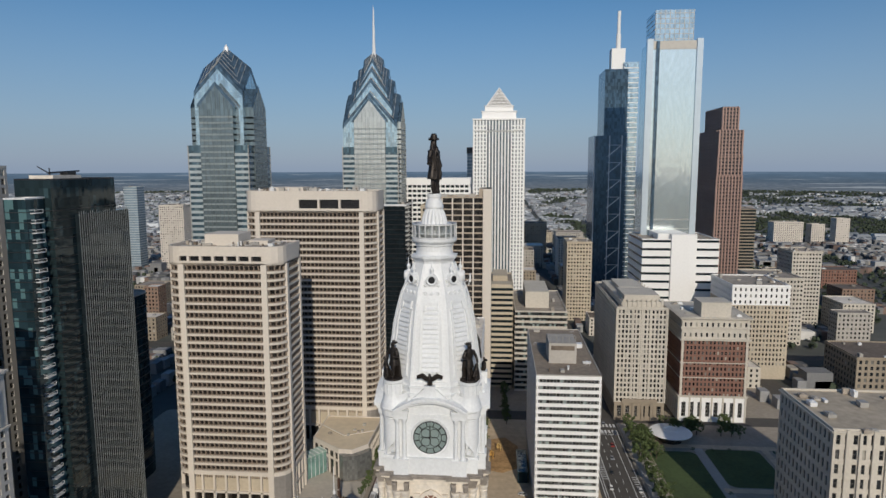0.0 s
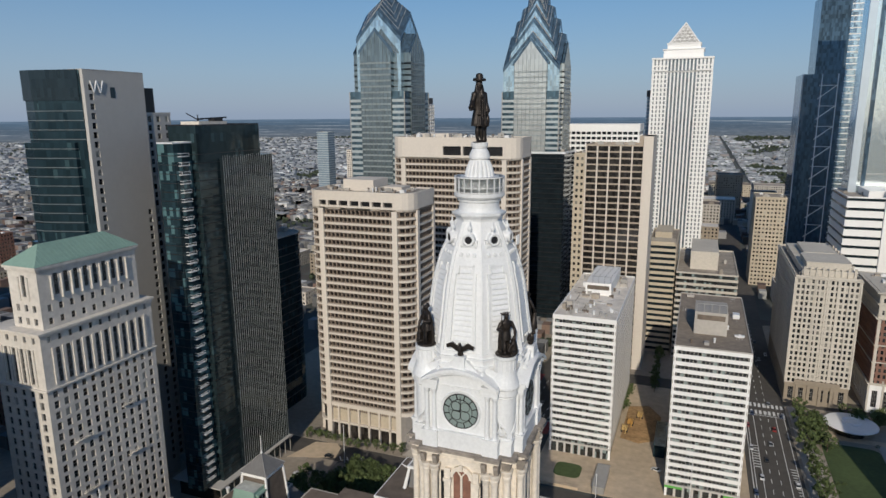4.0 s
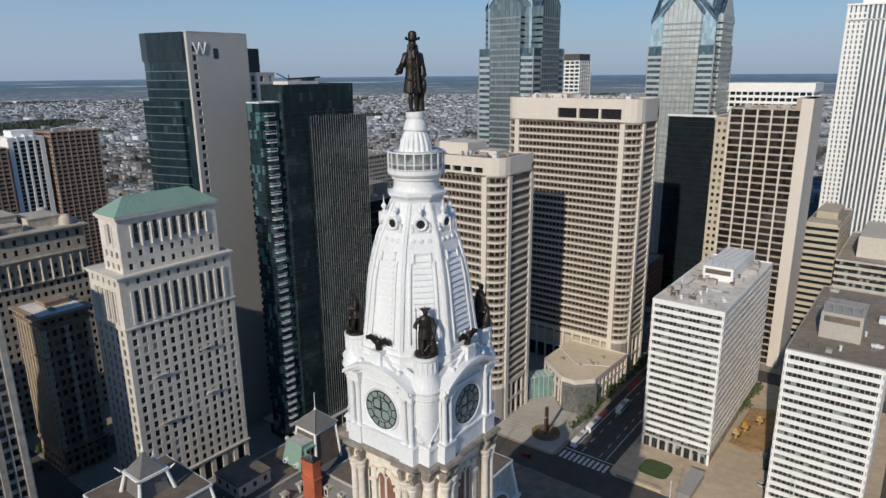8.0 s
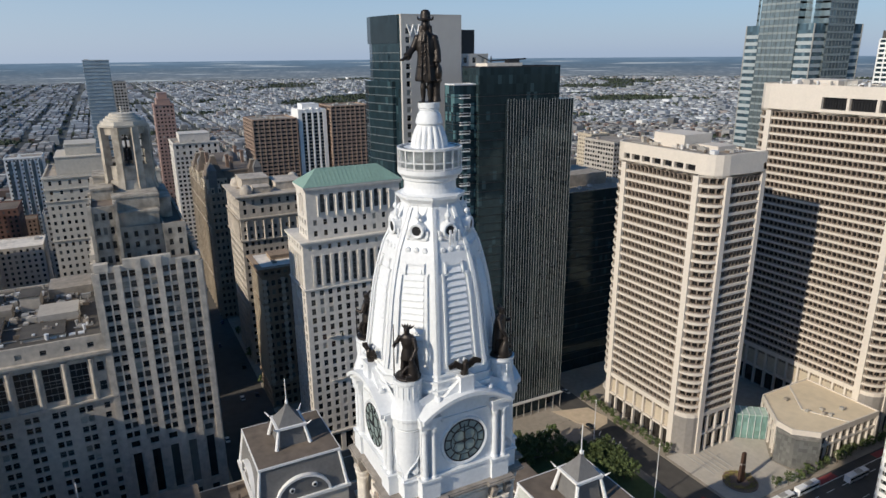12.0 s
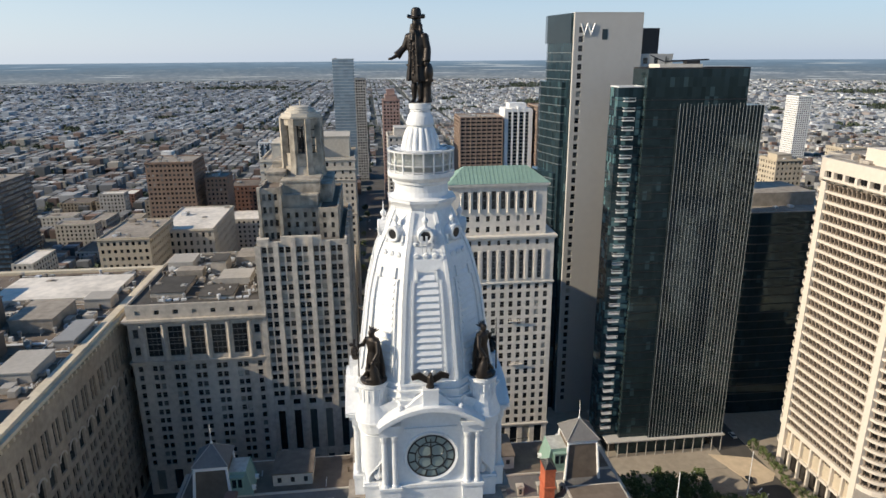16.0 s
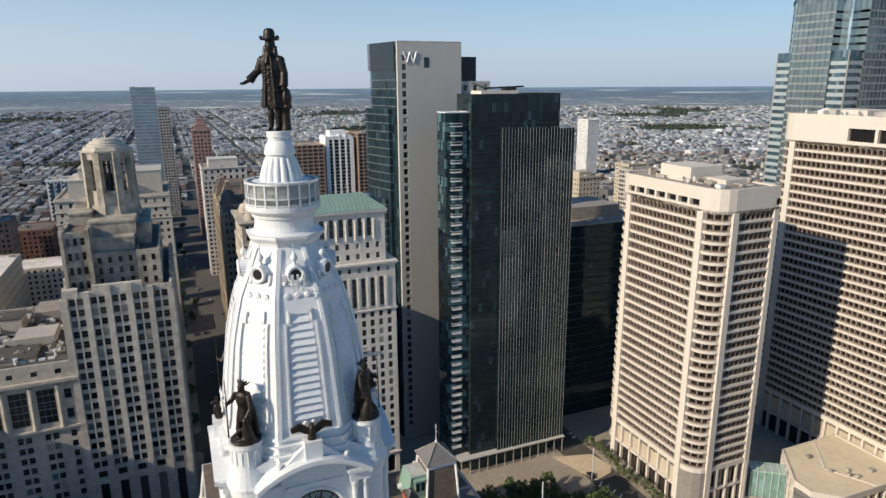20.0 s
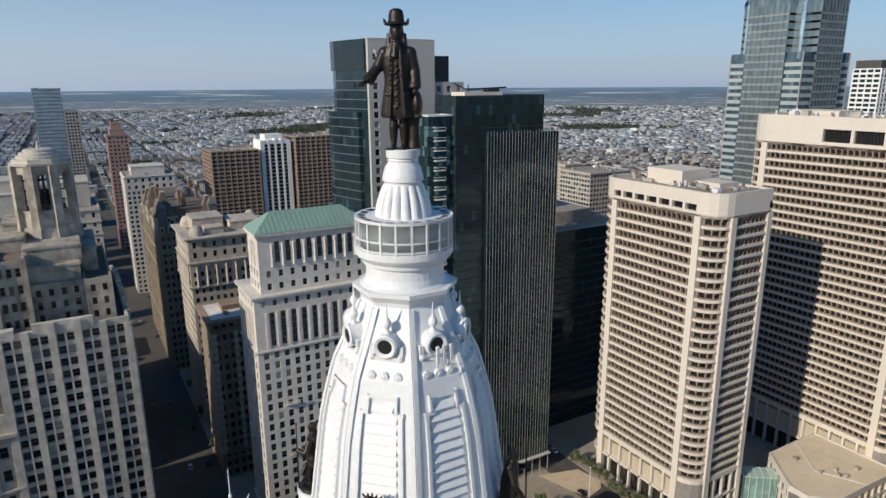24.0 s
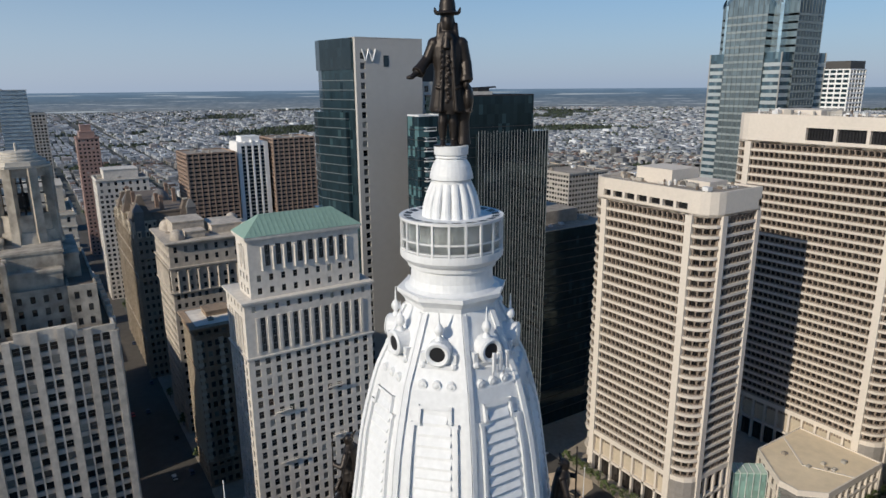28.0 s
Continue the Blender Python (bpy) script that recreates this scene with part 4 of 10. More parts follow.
# ---- clock stage, one front at a time ----
g = Geo()
g.prism(chamfered(-8.6, 8.6, -8.6, 8.6, 2.7), 103.6, 117.0)
part("clock_stage", g, white_paint, tower)
for k in range(4):
    rot = Matrix.Rotation(radians(90 * k), 4, "Z")       # built on the east front, outward is -y

    def put(name, geo, mats, parent, label="", smooth=False):
        return piece(name, geo.mesh(name, mats if isinstance(mats, list) else [mats], smooth), rot, parent, label)

    g = Geo()
    g.box(-5.0, 5.0, -9.3, -8.4, 106.6, 115.6)
    g.box(-4.2, 4.2, -9.75, -8.4, 103.6, 106.4)
    g.box(-4.4, 4.4, -9.9, -8.4, 106.4, 106.8)
    g.box(-3.4, 3.4, -9.6, -8.4, 114.5, 115.0)
    bay = put("clock_bay", g, white_paint, tower)
    for s in (-1, 1):
        g = Geo()
        g.box(s * 5.4 - 1.35, s * 5.4 + 1.35, -10.15, -8.2, 103.6, 106.3)
        g.box(s * 5.4 - 1.5, s * 5.4 + 1.5, -10.3, -8.2, 106.3, 106.7)
        g.box(s * 5.4 - 1.0, s * 5.4 + 1.0, -9.2, -8.2, 106.7, 114.3)
        g.box(s * 5.4 - 1.3, s * 5.4 + 1.3, -10.1, -8.2, 114.3, 115.7)
        g.box(s * 5.4 - 1.55, s * 5.4 + 1.55, -10.45, -8.2, 115.5, 116.0)
        put("column_pedestal", g, white_paint, bay)
    for s in (-6.05, -4.75, 4.75, 6.05):
        g = Geo()
        g.lathe([(0.52, 106.7), (0.52, 106.95), (0.42, 107.1), (0.4, 109.5), (0.35, 113.3), (0.38, 113.45), (0.52, 113.9), (0.55, 114.3)], 14, s, -9.6)
        put("column", g, white_paint, bay, smooth=False)
    # segmental pediment: an arched hood with a moulded edge
    g = Geo()
    n = 16
    for lay, (zadd, y0, drop) in enumerate(((0.0, -10.9, 0.55), (-0.55, -10.4, 0.5))):
        for j in range(n):
            s0, s1 = -6.7 + 13.4 * j / n, -6.7 + 13.4 * (j + 1) / n
            h = lambda s: 115.95 + 2.6 * (1 - (s / 6.9) ** 2) + zadd
            a, b = (s0, h(s0)), (s1, h(s1))
            g.face([(a[0], y0, a[1] - drop), (b[0], y0, b[1] - drop), (b[0], y0, b[1]), (a[0], y0, a[1])])
            g.face([(a[0], y0, a[1]), (b[0], y0, b[1]), (b[0], -8.0, b[1] + 0.15), (a[0], -8.0, a[1] + 0.15)])
            g.face([(b[0], y0, b[1] - drop), (a[0], y0, a[1] - drop), (a[0], -8.8, a[1] - drop), (b[0], -8.8, b[1] - drop)])
    for j in range(n):
        s0, s1 = -6.2 + 12.4 * j / n, -6.2 + 12.4 * (j + 1) / n
        h = lambda s: 115.6 + 2.5 * (1 - (s / 6.9) ** 2)
        g.face([(s0, -9.35, 115.4), (s1, -9.35, 115.4), (s1, -9.35, h(s1)), (s0, -9.35, h(s0))])
    for s in (-1, 1):
        g.face([(s * 6.7, -10.9, 115.5), (s * 6.7, -8.0, 115.5), (s * 6.7, -8.0, 116.2), (s * 6.7, -10.9, 116.1)][::-s])
    put("segmental_pediment", g, white_paint, bay)
    g = Geo()
    g.box(-1.0, 1.0, -10.3, -8.6, 117.8, 120.7)
    g.box(-1.2, 1.2, -10.5, -8.6, 117.6, 118.3)
    for s in (-1, 1):
        g.face([(s * 1.0, -9.8, 118.0), (s * 4.0, -9.8, 117.4), (s * 1.0, -9.8, 120.0)][::s])
        g.face([(s * 1.0, -9.8, 120.0), (s * 4.0, -9.8, 117.4), (s * 4.0, -8.6, 117.4), (s * 1.0, -8.6, 120.0)][::-s])
        g.ball((s * 3.9, -9.6, 118.0), 0.42, 8, 5)
    put("eagle_plinth", g, white_paint, bay)
    # the dial
    dial = Geo()
    dial.tube((0, -9.28, 110.7), (0, -9.42, 110.7), 3.1, 3.1, 40)
    dl = put("clock_dial", dial, clock_glass, bay, "pale green glass clock dial")
    g = Geo()
    ringat = lambda t, r, o: (r * math.cos(t), o, 110.7 + r * math.sin(t))
    for r0, r1, o in ((2.95, 3.14, -9.5), (2.02, 2.14, -9.48)):
        for j in range(40):
            t0, t1 = 2 * math.pi * j / 40, 2 * math.pi * (j + 1) / 40
            g.face([ringat(t0, r0, o), ringat(t0, r1, o), ringat(t1, r1, o), ringat(t1, r0, o)])
            g.face([ringat(t0, r1, o), ringat(t0, r1, -9.35), ringat(t1, r1, -9.35), ringat(t1, r1, o)])
    for j in range(12):
        t = 2 * math.pi * (j + 0.5) / 12
        g.tube((2.1 * math.cos(t), -9.46, 110.7 + 2.1 * math.sin(t)), (3.0 * math.cos(t), -9.46, 110.7 + 3.0 * math.sin(t)), 0.1, 0.1, 6)
    for j in range(4):
        t = math.pi / 4 + math.pi / 2 * j
        for i in range(20):
            t0, t1 = 2 * math.pi * i / 20, 2 * math.pi * (i + 1) / 20
            cx, cz = 1.12 * math.cos(t), 110.7 + 1.12 * math.sin(t)
            g.tube((cx + 0.86 * math.cos(t0), -9.46, cz + 0.86 * math.sin(t0)), (cx + 0.86 * math.cos(t1), -9.46, cz + 0.86 * math.sin(t1)), 0.06, 0.06, 5)
    put("dial_tracery", g, dark_metal, dl, "dark iron dial frame")
    g = Geo()
    g.tube((0, -9.55, 110.7), (-1.75, -9.55, 110.75), 0.16, 0.06, 6)
    g.tube((0, -9.55, 110.7), (-0.05, -9.55, 113.3), 0.13, 0.05, 6)
    put("clock_pointer", g, dark_metal, dl)
    g = Geo()
    for j in range(40):
        t0, t1 = 2 * math.pi * j / 40, 2 * math.pi * (j + 1) / 40
        g.face([ringat(t0, 3.14, -9.45), ringat(t0, 3.5, -9.62), ringat(t1, 3.5, -9.62), ringat(t1, 3.14, -9.45)])
        g.face([ringat(t0, 3.5, -9.62), ringat(t0, 3.62, -9.3), ringat(t1, 3.62, -9.3), ringat(t1, 3.5, -9.62)])
    put("dial_surround", g, white_paint, dl)
    # the round corner turret between this front and the next
    cx, cy = 7.0, -7.1
    g = Geo()
    g.prism(rect(6.2, 8.75, -8.75, -6.2), 103.6, 106.2)
    g.prism(rect(6.2, 8.95, -8.95, -6.2), 106.2, 106.45)
    g.prism(rect(6.2, 8.8, -8.8, -6.2), 106.45, 106.8)
    put("corner_pedestal", g, white_paint, tower)
    g = Geo()
    g.lathe([(1.9, 113.7), (2.0, 113.85), (1.92, 114.0), (2.2, 114.3), (2.2, 115.3), (2.5, 115.55), (2.5, 115.9), (2.42, 116.0), (2.3, 116.5), (2.05, 117.2), (1.86, 118.0), (1.78, 118.8), (1.78, 120.3), (1.95, 120.55), (1.95, 121.0)], 24, cx, cy)
    tur = put("corner_turret", g, white_paint, tower, smooth=False)
    for j in range(16):
        g = Geo()
        a = 2 * math.pi * j / 16
        g.tube((cx + 1.76 * math.cos(a), cy + 1.76 * math.sin(a), 118.5), (cx + 1.76 * math.cos(a), cy + 1.76 * math.sin(a), 120.2), 0.13, 0.13, 6)
        put("drum_flute", g, white_paint, tur)
    # its shaft narrows downwards to a sharp shield between two scrolls
    g = Geo()
    d = Vector((1, -1, 0)).normalized()
    sd = Vector((1, 1, 0)).normalized()
    o = Vector((cx, cy, 0))
    wide = [(106.8, 0.3), (107.5, 0.36), (108.1, 0.62), (108.7, 1.05), (109.3, 1.45), (110.0, 1.72), (110.8, 1.86), (113.75, 1.88)]
    rim = lambda w, z: [tuple(o + sd * (w * q / 6) + d * math.sqrt(1.9 ** 2 - (w * q / 6) ** 2) + Vector((0, 0, z))) for q in range(-6, 7)]
    for (z0, w0), (z1, w1) in zip(wide, wide[1:]):
        lo, hi = rim(w0, z0), rim(w1, z1)
        for q in range(12):
            g.face([lo[q], lo[q + 1], hi[q + 1], hi[q]])
        for e in (0, 12):
            back = [Vector(lo[e]) - d * 1.9, Vector(hi[e]) - d * 1.9]
            g.face([lo[e], hi[e], tuple(back[1]), tuple(back[0])])
            n0, n1 = Vector(lo[e]) + d * 0.12, Vector(hi[e]) + d * 0.12
            g.tube(n0 - d * 0.1, n1 - d * 0.1, 0.12, 0.12, 6)
    put("turret_shaft", g, white_paint, tower)
    for e in (-1, 1):
        g = Geo()
        c = o + sd * (1.02 * e) + d * 0.6
        for r0, r1, k0 in ((0.62, 0.62, 0.62), (0.4, 0.4, 0.74), (0.2, 0.2, 0.86)):
            p = c + Vector((0, 0, 107.75))
            g.tube(p, p + d * k0, r0, r1, 16)
        g.tube(c + d * 0.45 + sd * (e * 0.35) + Vector((0, 0, 108.2)), c + d * 0.25 + sd * (e * 0.55) + Vector((0, 0, 111.5)), 0.2, 0.1, 8)
        put("scroll", g, white_paint, tower)
    # sloping white apron between the pediments and the roof
    g = Geo()
    g.face([(-8.6, -8.6, 117.0), (8.6, -8.6, 117.0), (4.0, -8.9, 119.2), (-4.0, -8.9, 119.2)])
    put("apron", g, white_paint, tower)
    # stone stage under the clocks
    for c in (-6.2, -4.7, 4.7, 6.2):
        g = Geo()
        g.lathe([(0.8, 84.0), (0.8, 85.0), (0.62, 85.3), (0.56, 97.6), (0.54, 98.0), (0.6, 98.1), (0.56, 98.3), (0.72, 99.0), (0.82, 99.4), (0.7, 99.5), (0.95, 100.2), (0.95, 100.5)], 14, c, -9.75)
        put("stone_column", g, cream_stone, tower)
    for c in (-6.6, -4.4, 4.4, 6.6):
        g = Geo()
        g.prism(rect(c - 0.38, c + 0.38, -10.35, -9.2), 100.6, 102.3, poly2=rect(c - 0.42, c + 0.42, -10.75, -9.2))
        g.tube((c - 0.4, -10.5, 101.9), (c + 0.4, -10.5, 101.9), 0.3, 0.3, 10)
        put("carved_bracket", g, weathered_stone, tower, "soot-darkened carved stone bracket")
    for c in (-2.6, 2.6):
        g = Geo()
        g.box(c - 0.55, c + 0.55, -9.15, -8.2, 84, 99.4)
        g.box(c - 0.75, c + 0.75, -9.35, -8.2, 96.9, 97.5)
        put("window_pier", g, cream_stone, tower)
    g = Geo()
    for j in range(12):
        t0, t1 = math.pi * j / 12, math.pi * (j + 1) / 12
        q = lambda t, r, y: (r * math.cos(t), y, 98.0 + r * math.sin(t))
        for r0, r1, y in ((1.5, 1.85, -9.3), (1.85, 2.15, -9.15)):
            g.face([q(t0, r0, y), q(t0, r1, y), q(t1, r1, y), q(t1, r0, y)])
            g.face([q(t0, r1, y), q(t0, r1, -8.4), q(t1, r1, -8.4), q(t1, r1, y)])
        g.face([q(t0, 1.5, -9.3), q(t1, 1.5, -9.3), q(t1, 1.5, -8.4), q(t0, 1.5, -8.4)])
    g.box(-0.3, 0.3, -9.6, -8.4, 99.5, 100.6)
    put("arch_surround", g, cream_stone, tower)
    # a flat panel is painted the red-brown of the sunlit interior
    g = Geo()
    g.box(-1.55, 1.55, -8.76, -8.5, 86, 98.0)
    g.face([(1.55 * math.cos(math.pi * j / 12), -8.76, 98.0 + 1.55 * math.sin(math.pi * j / 12)) for j in range(13)])
    put("arch_window", g, interior_red, tower, "tall arched window with a red-brown panel for its lit interior")
    g = Geo()
    g.tube((0, -9.0, 86), (0, -9.0, 98.2), 0.24, 0.22, 8)
    g.tube((0, -9.0, 98.2), (-0.75, -8.95, 99.2), 0.14, 0.12, 6)
    g.tube((0, -9.0, 98.2), (0.75, -8.95, 99.2), 0.14, 0.12, 6)
    put("window_shaft", g, cream_stone, tower)
    # narrow dark strips in the gaps beside the columns
    for c in (-3.65, 3.65, -5.45, 5.45):
        g = Geo()
        g.box(c - 0.24, c + 0.24, -8.78, -8.5, 88, 98.6)
        put("slot_window", g, dark_metal, tower)


def stage_plan(d):
    """The stepped outline under the clock stage, grown by d."""
    out = []
    for k in range(4):
        c, e = round(math.cos(math.pi / 2 * k)), round(math.sin(math.pi / 2 * k))
        for x, y in ((d - 3.9, -9.7 - d), (3.9 - d, -9.7 - d), (3.9 - d, -10.2 - d), (6.85 + 0.6 * d, -10.2 - d), (6.85 + 0.6 * d, -8.85 - d), (8.85 + d, -8.85 - d), (8.85 + d, -6.85 - 0.6 * d), (10.2 + d, -6.85 - 0.6 * d), (10.2 + d, d - 3.9)):
            out.append((c * x - e * y, e * x + c * y))
    return out


for d, z0, z1, name, mat in ((-1.15, 84, 100.6, "stone_stage", cream_stone), (-0.5, 100.5, 101.4, "stone_architrave", cream_stone), (-0.62, 101.4, 102.2, "stone_frieze", cream_stone), (-0.1, 102.2, 102.65, "stone_moulding", cream_stone), (0.4, 102.65, 103.1, "stone_cornice", cream_stone), (0.9, 103.1, 103.42, "stone_cornice", weathered_stone), (0.7, 103.42, 103.62, "stone_blocking", weathered_stone)):
    g = Geo()
    g.prism(stage_plan(d), z0, z1)
    part(name, g, mat, tower, "soot-stained stone ledge" if mat is weathered_stone else "")
for k in range(4):
    rot = Matrix.Rotation(radians(90 * k), 4, "Z")
    g = Geo()
    g.lathe([(0.9, 84.0), (0.9, 85.0), (0.72, 85.3), (0.66, 97.6), (0.7, 98.1), (0.66, 98.3), (0.85, 99.2), (0.75, 99.5), (1.05, 100.4), (1.05, 100.6)], 14, 7.75, -7.75)
    piece("stone_column", g.mesh("stone_column", [cream_stone]), rot, tower)
    g = Geo()
    g.prism(rect(7.0, 8.35, -8.35, -7.0), 100.6, 102.25, poly2=rect(7.0, 8.8, -8.8, -7.0))
    piece("carved_bracket", g.mesh("carved_bracket", [weathered_stone]), rot, tower)
g = Geo()
g.box(-11.5, 11.5, -11.5, 11.5, 34, 84)
g.box(-13.0, 13.0, -13.0, 13.0, 0, 60)
g.prism(grown(rect(-11.5, 11.5, -11.5, 11.5), 0.7), 82.6, 84.0)
part("stone_shaft", g, cream_stone, tower, "weathered cream stone shaft")

# ---- figures on the tower: plain bronze shapes ----
def ovals(g, h, sections, n=12):
    """Stacked ovals in shares of h: z, centre x, centre y, half width, half depth."""
    i = len(g.v)
    for z, cx, cy, a, b in sections:
        for k in range(n):
            t = 2 * math.pi * k / n
            g.v.append((h * (cx + a * math.cos(t)), h * (cy + b * math.sin(t)), h * z))
    for j in range(len(sections) - 1):
        for k in range(n):
            l = (k + 1) % n
            g.f.append((i + j * n + k, i + j * n + l, i + (j + 1) * n + l, i + (j + 1) * n + k))
    g.f.append(tuple(i + (len(sections) - 1) * n + k for k in range(n)))
    g.f.append(tuple(i + n - 1 - k for k in range(n)))
    g.m.extend([0] * (n * (len(sections) - 1) + 2))


def bronze_group(name, label, at, turn, h, side):
    """A plain standing shape with a long cloak and a staff, and a low one crouching at its foot; side mirrors it."""
    g = Geo()
    T = lambda x, y, z: (side * x * h, y * h, z * h)
    g.lathe([(0.24 * h, -0.02), (0.24 * h, 0.035 * h), (0.2 * h, 0.06 * h)], 14)
    for sx, sy in ((0.065, -0.07), (-0.06, 0.02)):
        ovals(g, h, [(0.04, side * sx, sy - 0.03, 0.04, 0.08), (0.08, side * sx, sy, 0.035, 0.05), (0.2, side * sx, sy, 0.05, 0.05), (0.28, side * sx, sy * 0.7, 0.045, 0.05), (0.46, side * sx * 0.8, 0, 0.065, 0.07)])
    ovals(g, h, [(0.34, 0, 0, 0.135, 0.11), (0.46, 0, 0, 0.11, 0.095), (0.56, 0, 0, 0.09, 0.075), (0.66, 0, -0.005, 0.115, 0.085), (0.76, 0, 0, 0.135, 0.08), (0.8, 0, 0, 0.09, 0.06), (0.83, 0, 0, 0.045, 0.045)], 14)
    ovals(g, h, [(0.82, 0, -0.01, 0.04, 0.045), (0.87, 0, -0.015, 0.052, 0.06), (0.92, 0, -0.01, 0.055, 0.062), (0.955, 0, 0, 0.035, 0.04)])
    for k in range(5):
        g.tube(T(0.03 * (k - 2), 0.02, 0.92), T(0.06 * (k - 2), 0.06, 1.0 - 0.015 * abs(k - 2)), 0.022 * h, 0.012 * h, 6)
    ovals(g, h, [(0.08, 0.02, 0.1, 0.17, 0.06), (0.3, 0.01, 0.1, 0.16, 0.055), (0.6, 0, 0.085, 0.13, 0.045), (0.79, 0, 0.05, 0.11, 0.04)])
    g.tube(T(0.12, 0, 0.76), T(0.22, -0.02, 0.6), 0.045 * h, 0.04 * h, 8)
    g.tube(T(0.22, -0.02, 0.61), T(0.19, -0.15, 0.63), 0.038 * h, 0.032 * h, 8)
    g.tube(T(0.2, -0.16, 0.05), T(0.19, -0.15, 1.04), 0.016 * h, 0.012 * h, 6)
    g.tube(T(-0.12, 0, 0.76), T(-0.19, -0.06, 0.58), 0.045 * h, 0.04 * h, 8)
    g.tube(T(-0.19, -0.06, 0.58), T(-0.15, -0.15, 0.45), 0.038 * h, 0.03 * h, 8)
    ovals(g, h, [(0.03, -0.13 * side, -0.1, 0.12, 0.11), (0.14, -0.14 * side, -0.1, 0.1, 0.1), (0.28, -0.13 * side, -0.12, 0.075, 0.07), (0.34, -0.13 * side, -0.13, 0.05, 0.05), (0.41, -0.13 * side, -0.14, 0.045, 0.05), (0.45, -0.13 * side, -0.14, 0.02, 0.025)])
    g.tube(T(-0.06, -0.16, 0.27), T(0.04, -0.2, 0.14), 0.035 * h, 0.028 * h, 8)
    g.tube(T(-0.18, -0.14, 0.1), T(-0.04, -0.22, 0.09), 0.05 * h, 0.04 * h, 8)
    ob = solo(name, g, bronze, label, "statue", group="bronze groups on the tower", smooth=True)
    ob.matrix_basis = Matrix.Translation(at) @ Matrix.Rotation(turn, 4, "Z")
    rm = ob.modifiers.new("blend", "REMESH")
    rm.mode, rm.voxel_size, rm.use_smooth_shade = "VOXEL", 0.085, True
    sm = ob.modifiers.new("soften", "SMOOTH")
    sm.factor, sm.iterations = 0.5, 2
    return ob


for k in range(4):
    a = radians(-45 + 90 * k)
    bronze_group("bronze_statue", "dark bronze standing group on a white corner turret", (9.95 * math.cos(a), 9.95 * math.sin(a), 121.0), a + math.pi / 2, 7.3, 1 if k % 2 else -1)


def eagle(at, turn):
    """A spread-winged bronze bird as a plain shape."""
    g = Geo()
    g.ball((0, 0, 1.1), 0.55, 10, 6, squash=(0.8, 0.9, 1.6))
    g.ball((0, -0.35, 2.05), 0.3, 8, 5, squash=(0.8, 1.3, 0.9))
    g.tube((0, -0.1, 0.9), (0, 0.2, 0), 0.4, 0.55, 8)
    for s in (-1, 1):
        pts = [(0.3, 1.5), (1.3, 2.25), (2.4, 1.75), (2.3, 1.2), (1.5, 1.35), (0.8, 0.9), (0.35, 0.7)]
        for yy, order in ((-0.16, 1), (0.16, -1)):
            g.face([(s * x, yy, z) for x, z in pts][::order * s])
        for (x0, z0), (x1, z1) in zip(pts, pts[1:] + pts[:1]):
            g.face([(s * x0, -0.16, z0), (s * x0, 0.16, z0), (s * x1, 0.16, z1), (s * x1, -0.16, z1)])
    ob = solo("bronze_eagle", g, bronze, "dark bronze eagle with raised wings on a white plinth", "eagle sculpture", group="bronze eagles on the tower")
    ob.matrix_basis = Matrix.Translation(at) @ Matrix.Rotation(turn, 4, "Z")


for k in range(4):
    a = radians(-90 + 90 * k)
    eagle((9.6 * math.cos(a), 9.6 * math.sin(a), 120.7), a + math.pi / 2)

# the great statue on top: one plain mesh, facing north-east
g = Geo()


def oval(sections, n=14, lean=0.0):
    """Stacked ovals: z, centre x, centre y, half width, half depth."""
    i = len(g.v)
    for z, cx, cy, a, b in sections:
        for k in range(n):
            t = 2 * math.pi * k / n
            g.v.append((cx + a * math.cos(t), cy + b * math.sin(t), z))
    for j in range(len(sections) - 1):
        for k in range(n):
            l = (k + 1) % n
            g.f.append((i + j * n + k, i + j * n + l, i + (j + 1) * n + l, i + (j + 1) * n + k))
            g.m.append(0)
    g.f.append(tuple(i + (len(sections) - 1) * n + k for k in range(n)))
    g.f.append(tuple(i + n - 1 - k for k in range(n)))
    g.m.extend([0, 0])


oval([(0.0, 0, 0, 1.2, 1.1), (0.12, 0, 0, 1.15, 1.05)])
for s in (-1, 1):
    oval([(0.1, s * 0.42, -0.45, 0.26, 0.62), (0.38, s * 0.42, -0.3, 0.24, 0.45), (0.5, s * 0.42, -0.05, 0.24, 0.28), (1.0, s * 0.43, 0.0, 0.32, 0.34), (1.9, s * 0.42, 0.0, 0.4, 0.42), (2.5, s * 0.4, 0, 0.33, 0.35), (3.0, s * 0.4, 0, 0.42, 0.42), (4.4, s * 0.38, 0, 0.5, 0.5)])
# coat skirts, body and shoulders
oval([(2.75, 0, 0.1, 1.5, 1.05), (3.1, 0, 0.08, 1.48, 1.05), (4.2, 0, 0.05, 1.3, 0.95), (5.3, 0, 0, 1.12, 0.85), (5.9, 0, 0, 1.1, 0.82), (6.8, 0, 0, 1.22, 0.85), (7.6, 0, 0.02, 1.3, 0.8), (8.1, 0, 0.05, 1.15, 0.7), (8.6, 0, 0.05, 0.75, 0.55), (8.8, 0, 0.03, 0.45, 0.42)], 18)
# open coat front and long waistcoat
oval([(2.5, 0.15, -0.72, 0.42, 0.22), (4.5, 0.08, -0.75, 0.4, 0.2), (6.5, 0, -0.72, 0.36, 0.16), (7.9, 0, -0.68, 0.3, 0.14), (8.4, 0, -0.6, 0.3, 0.16)], 10)
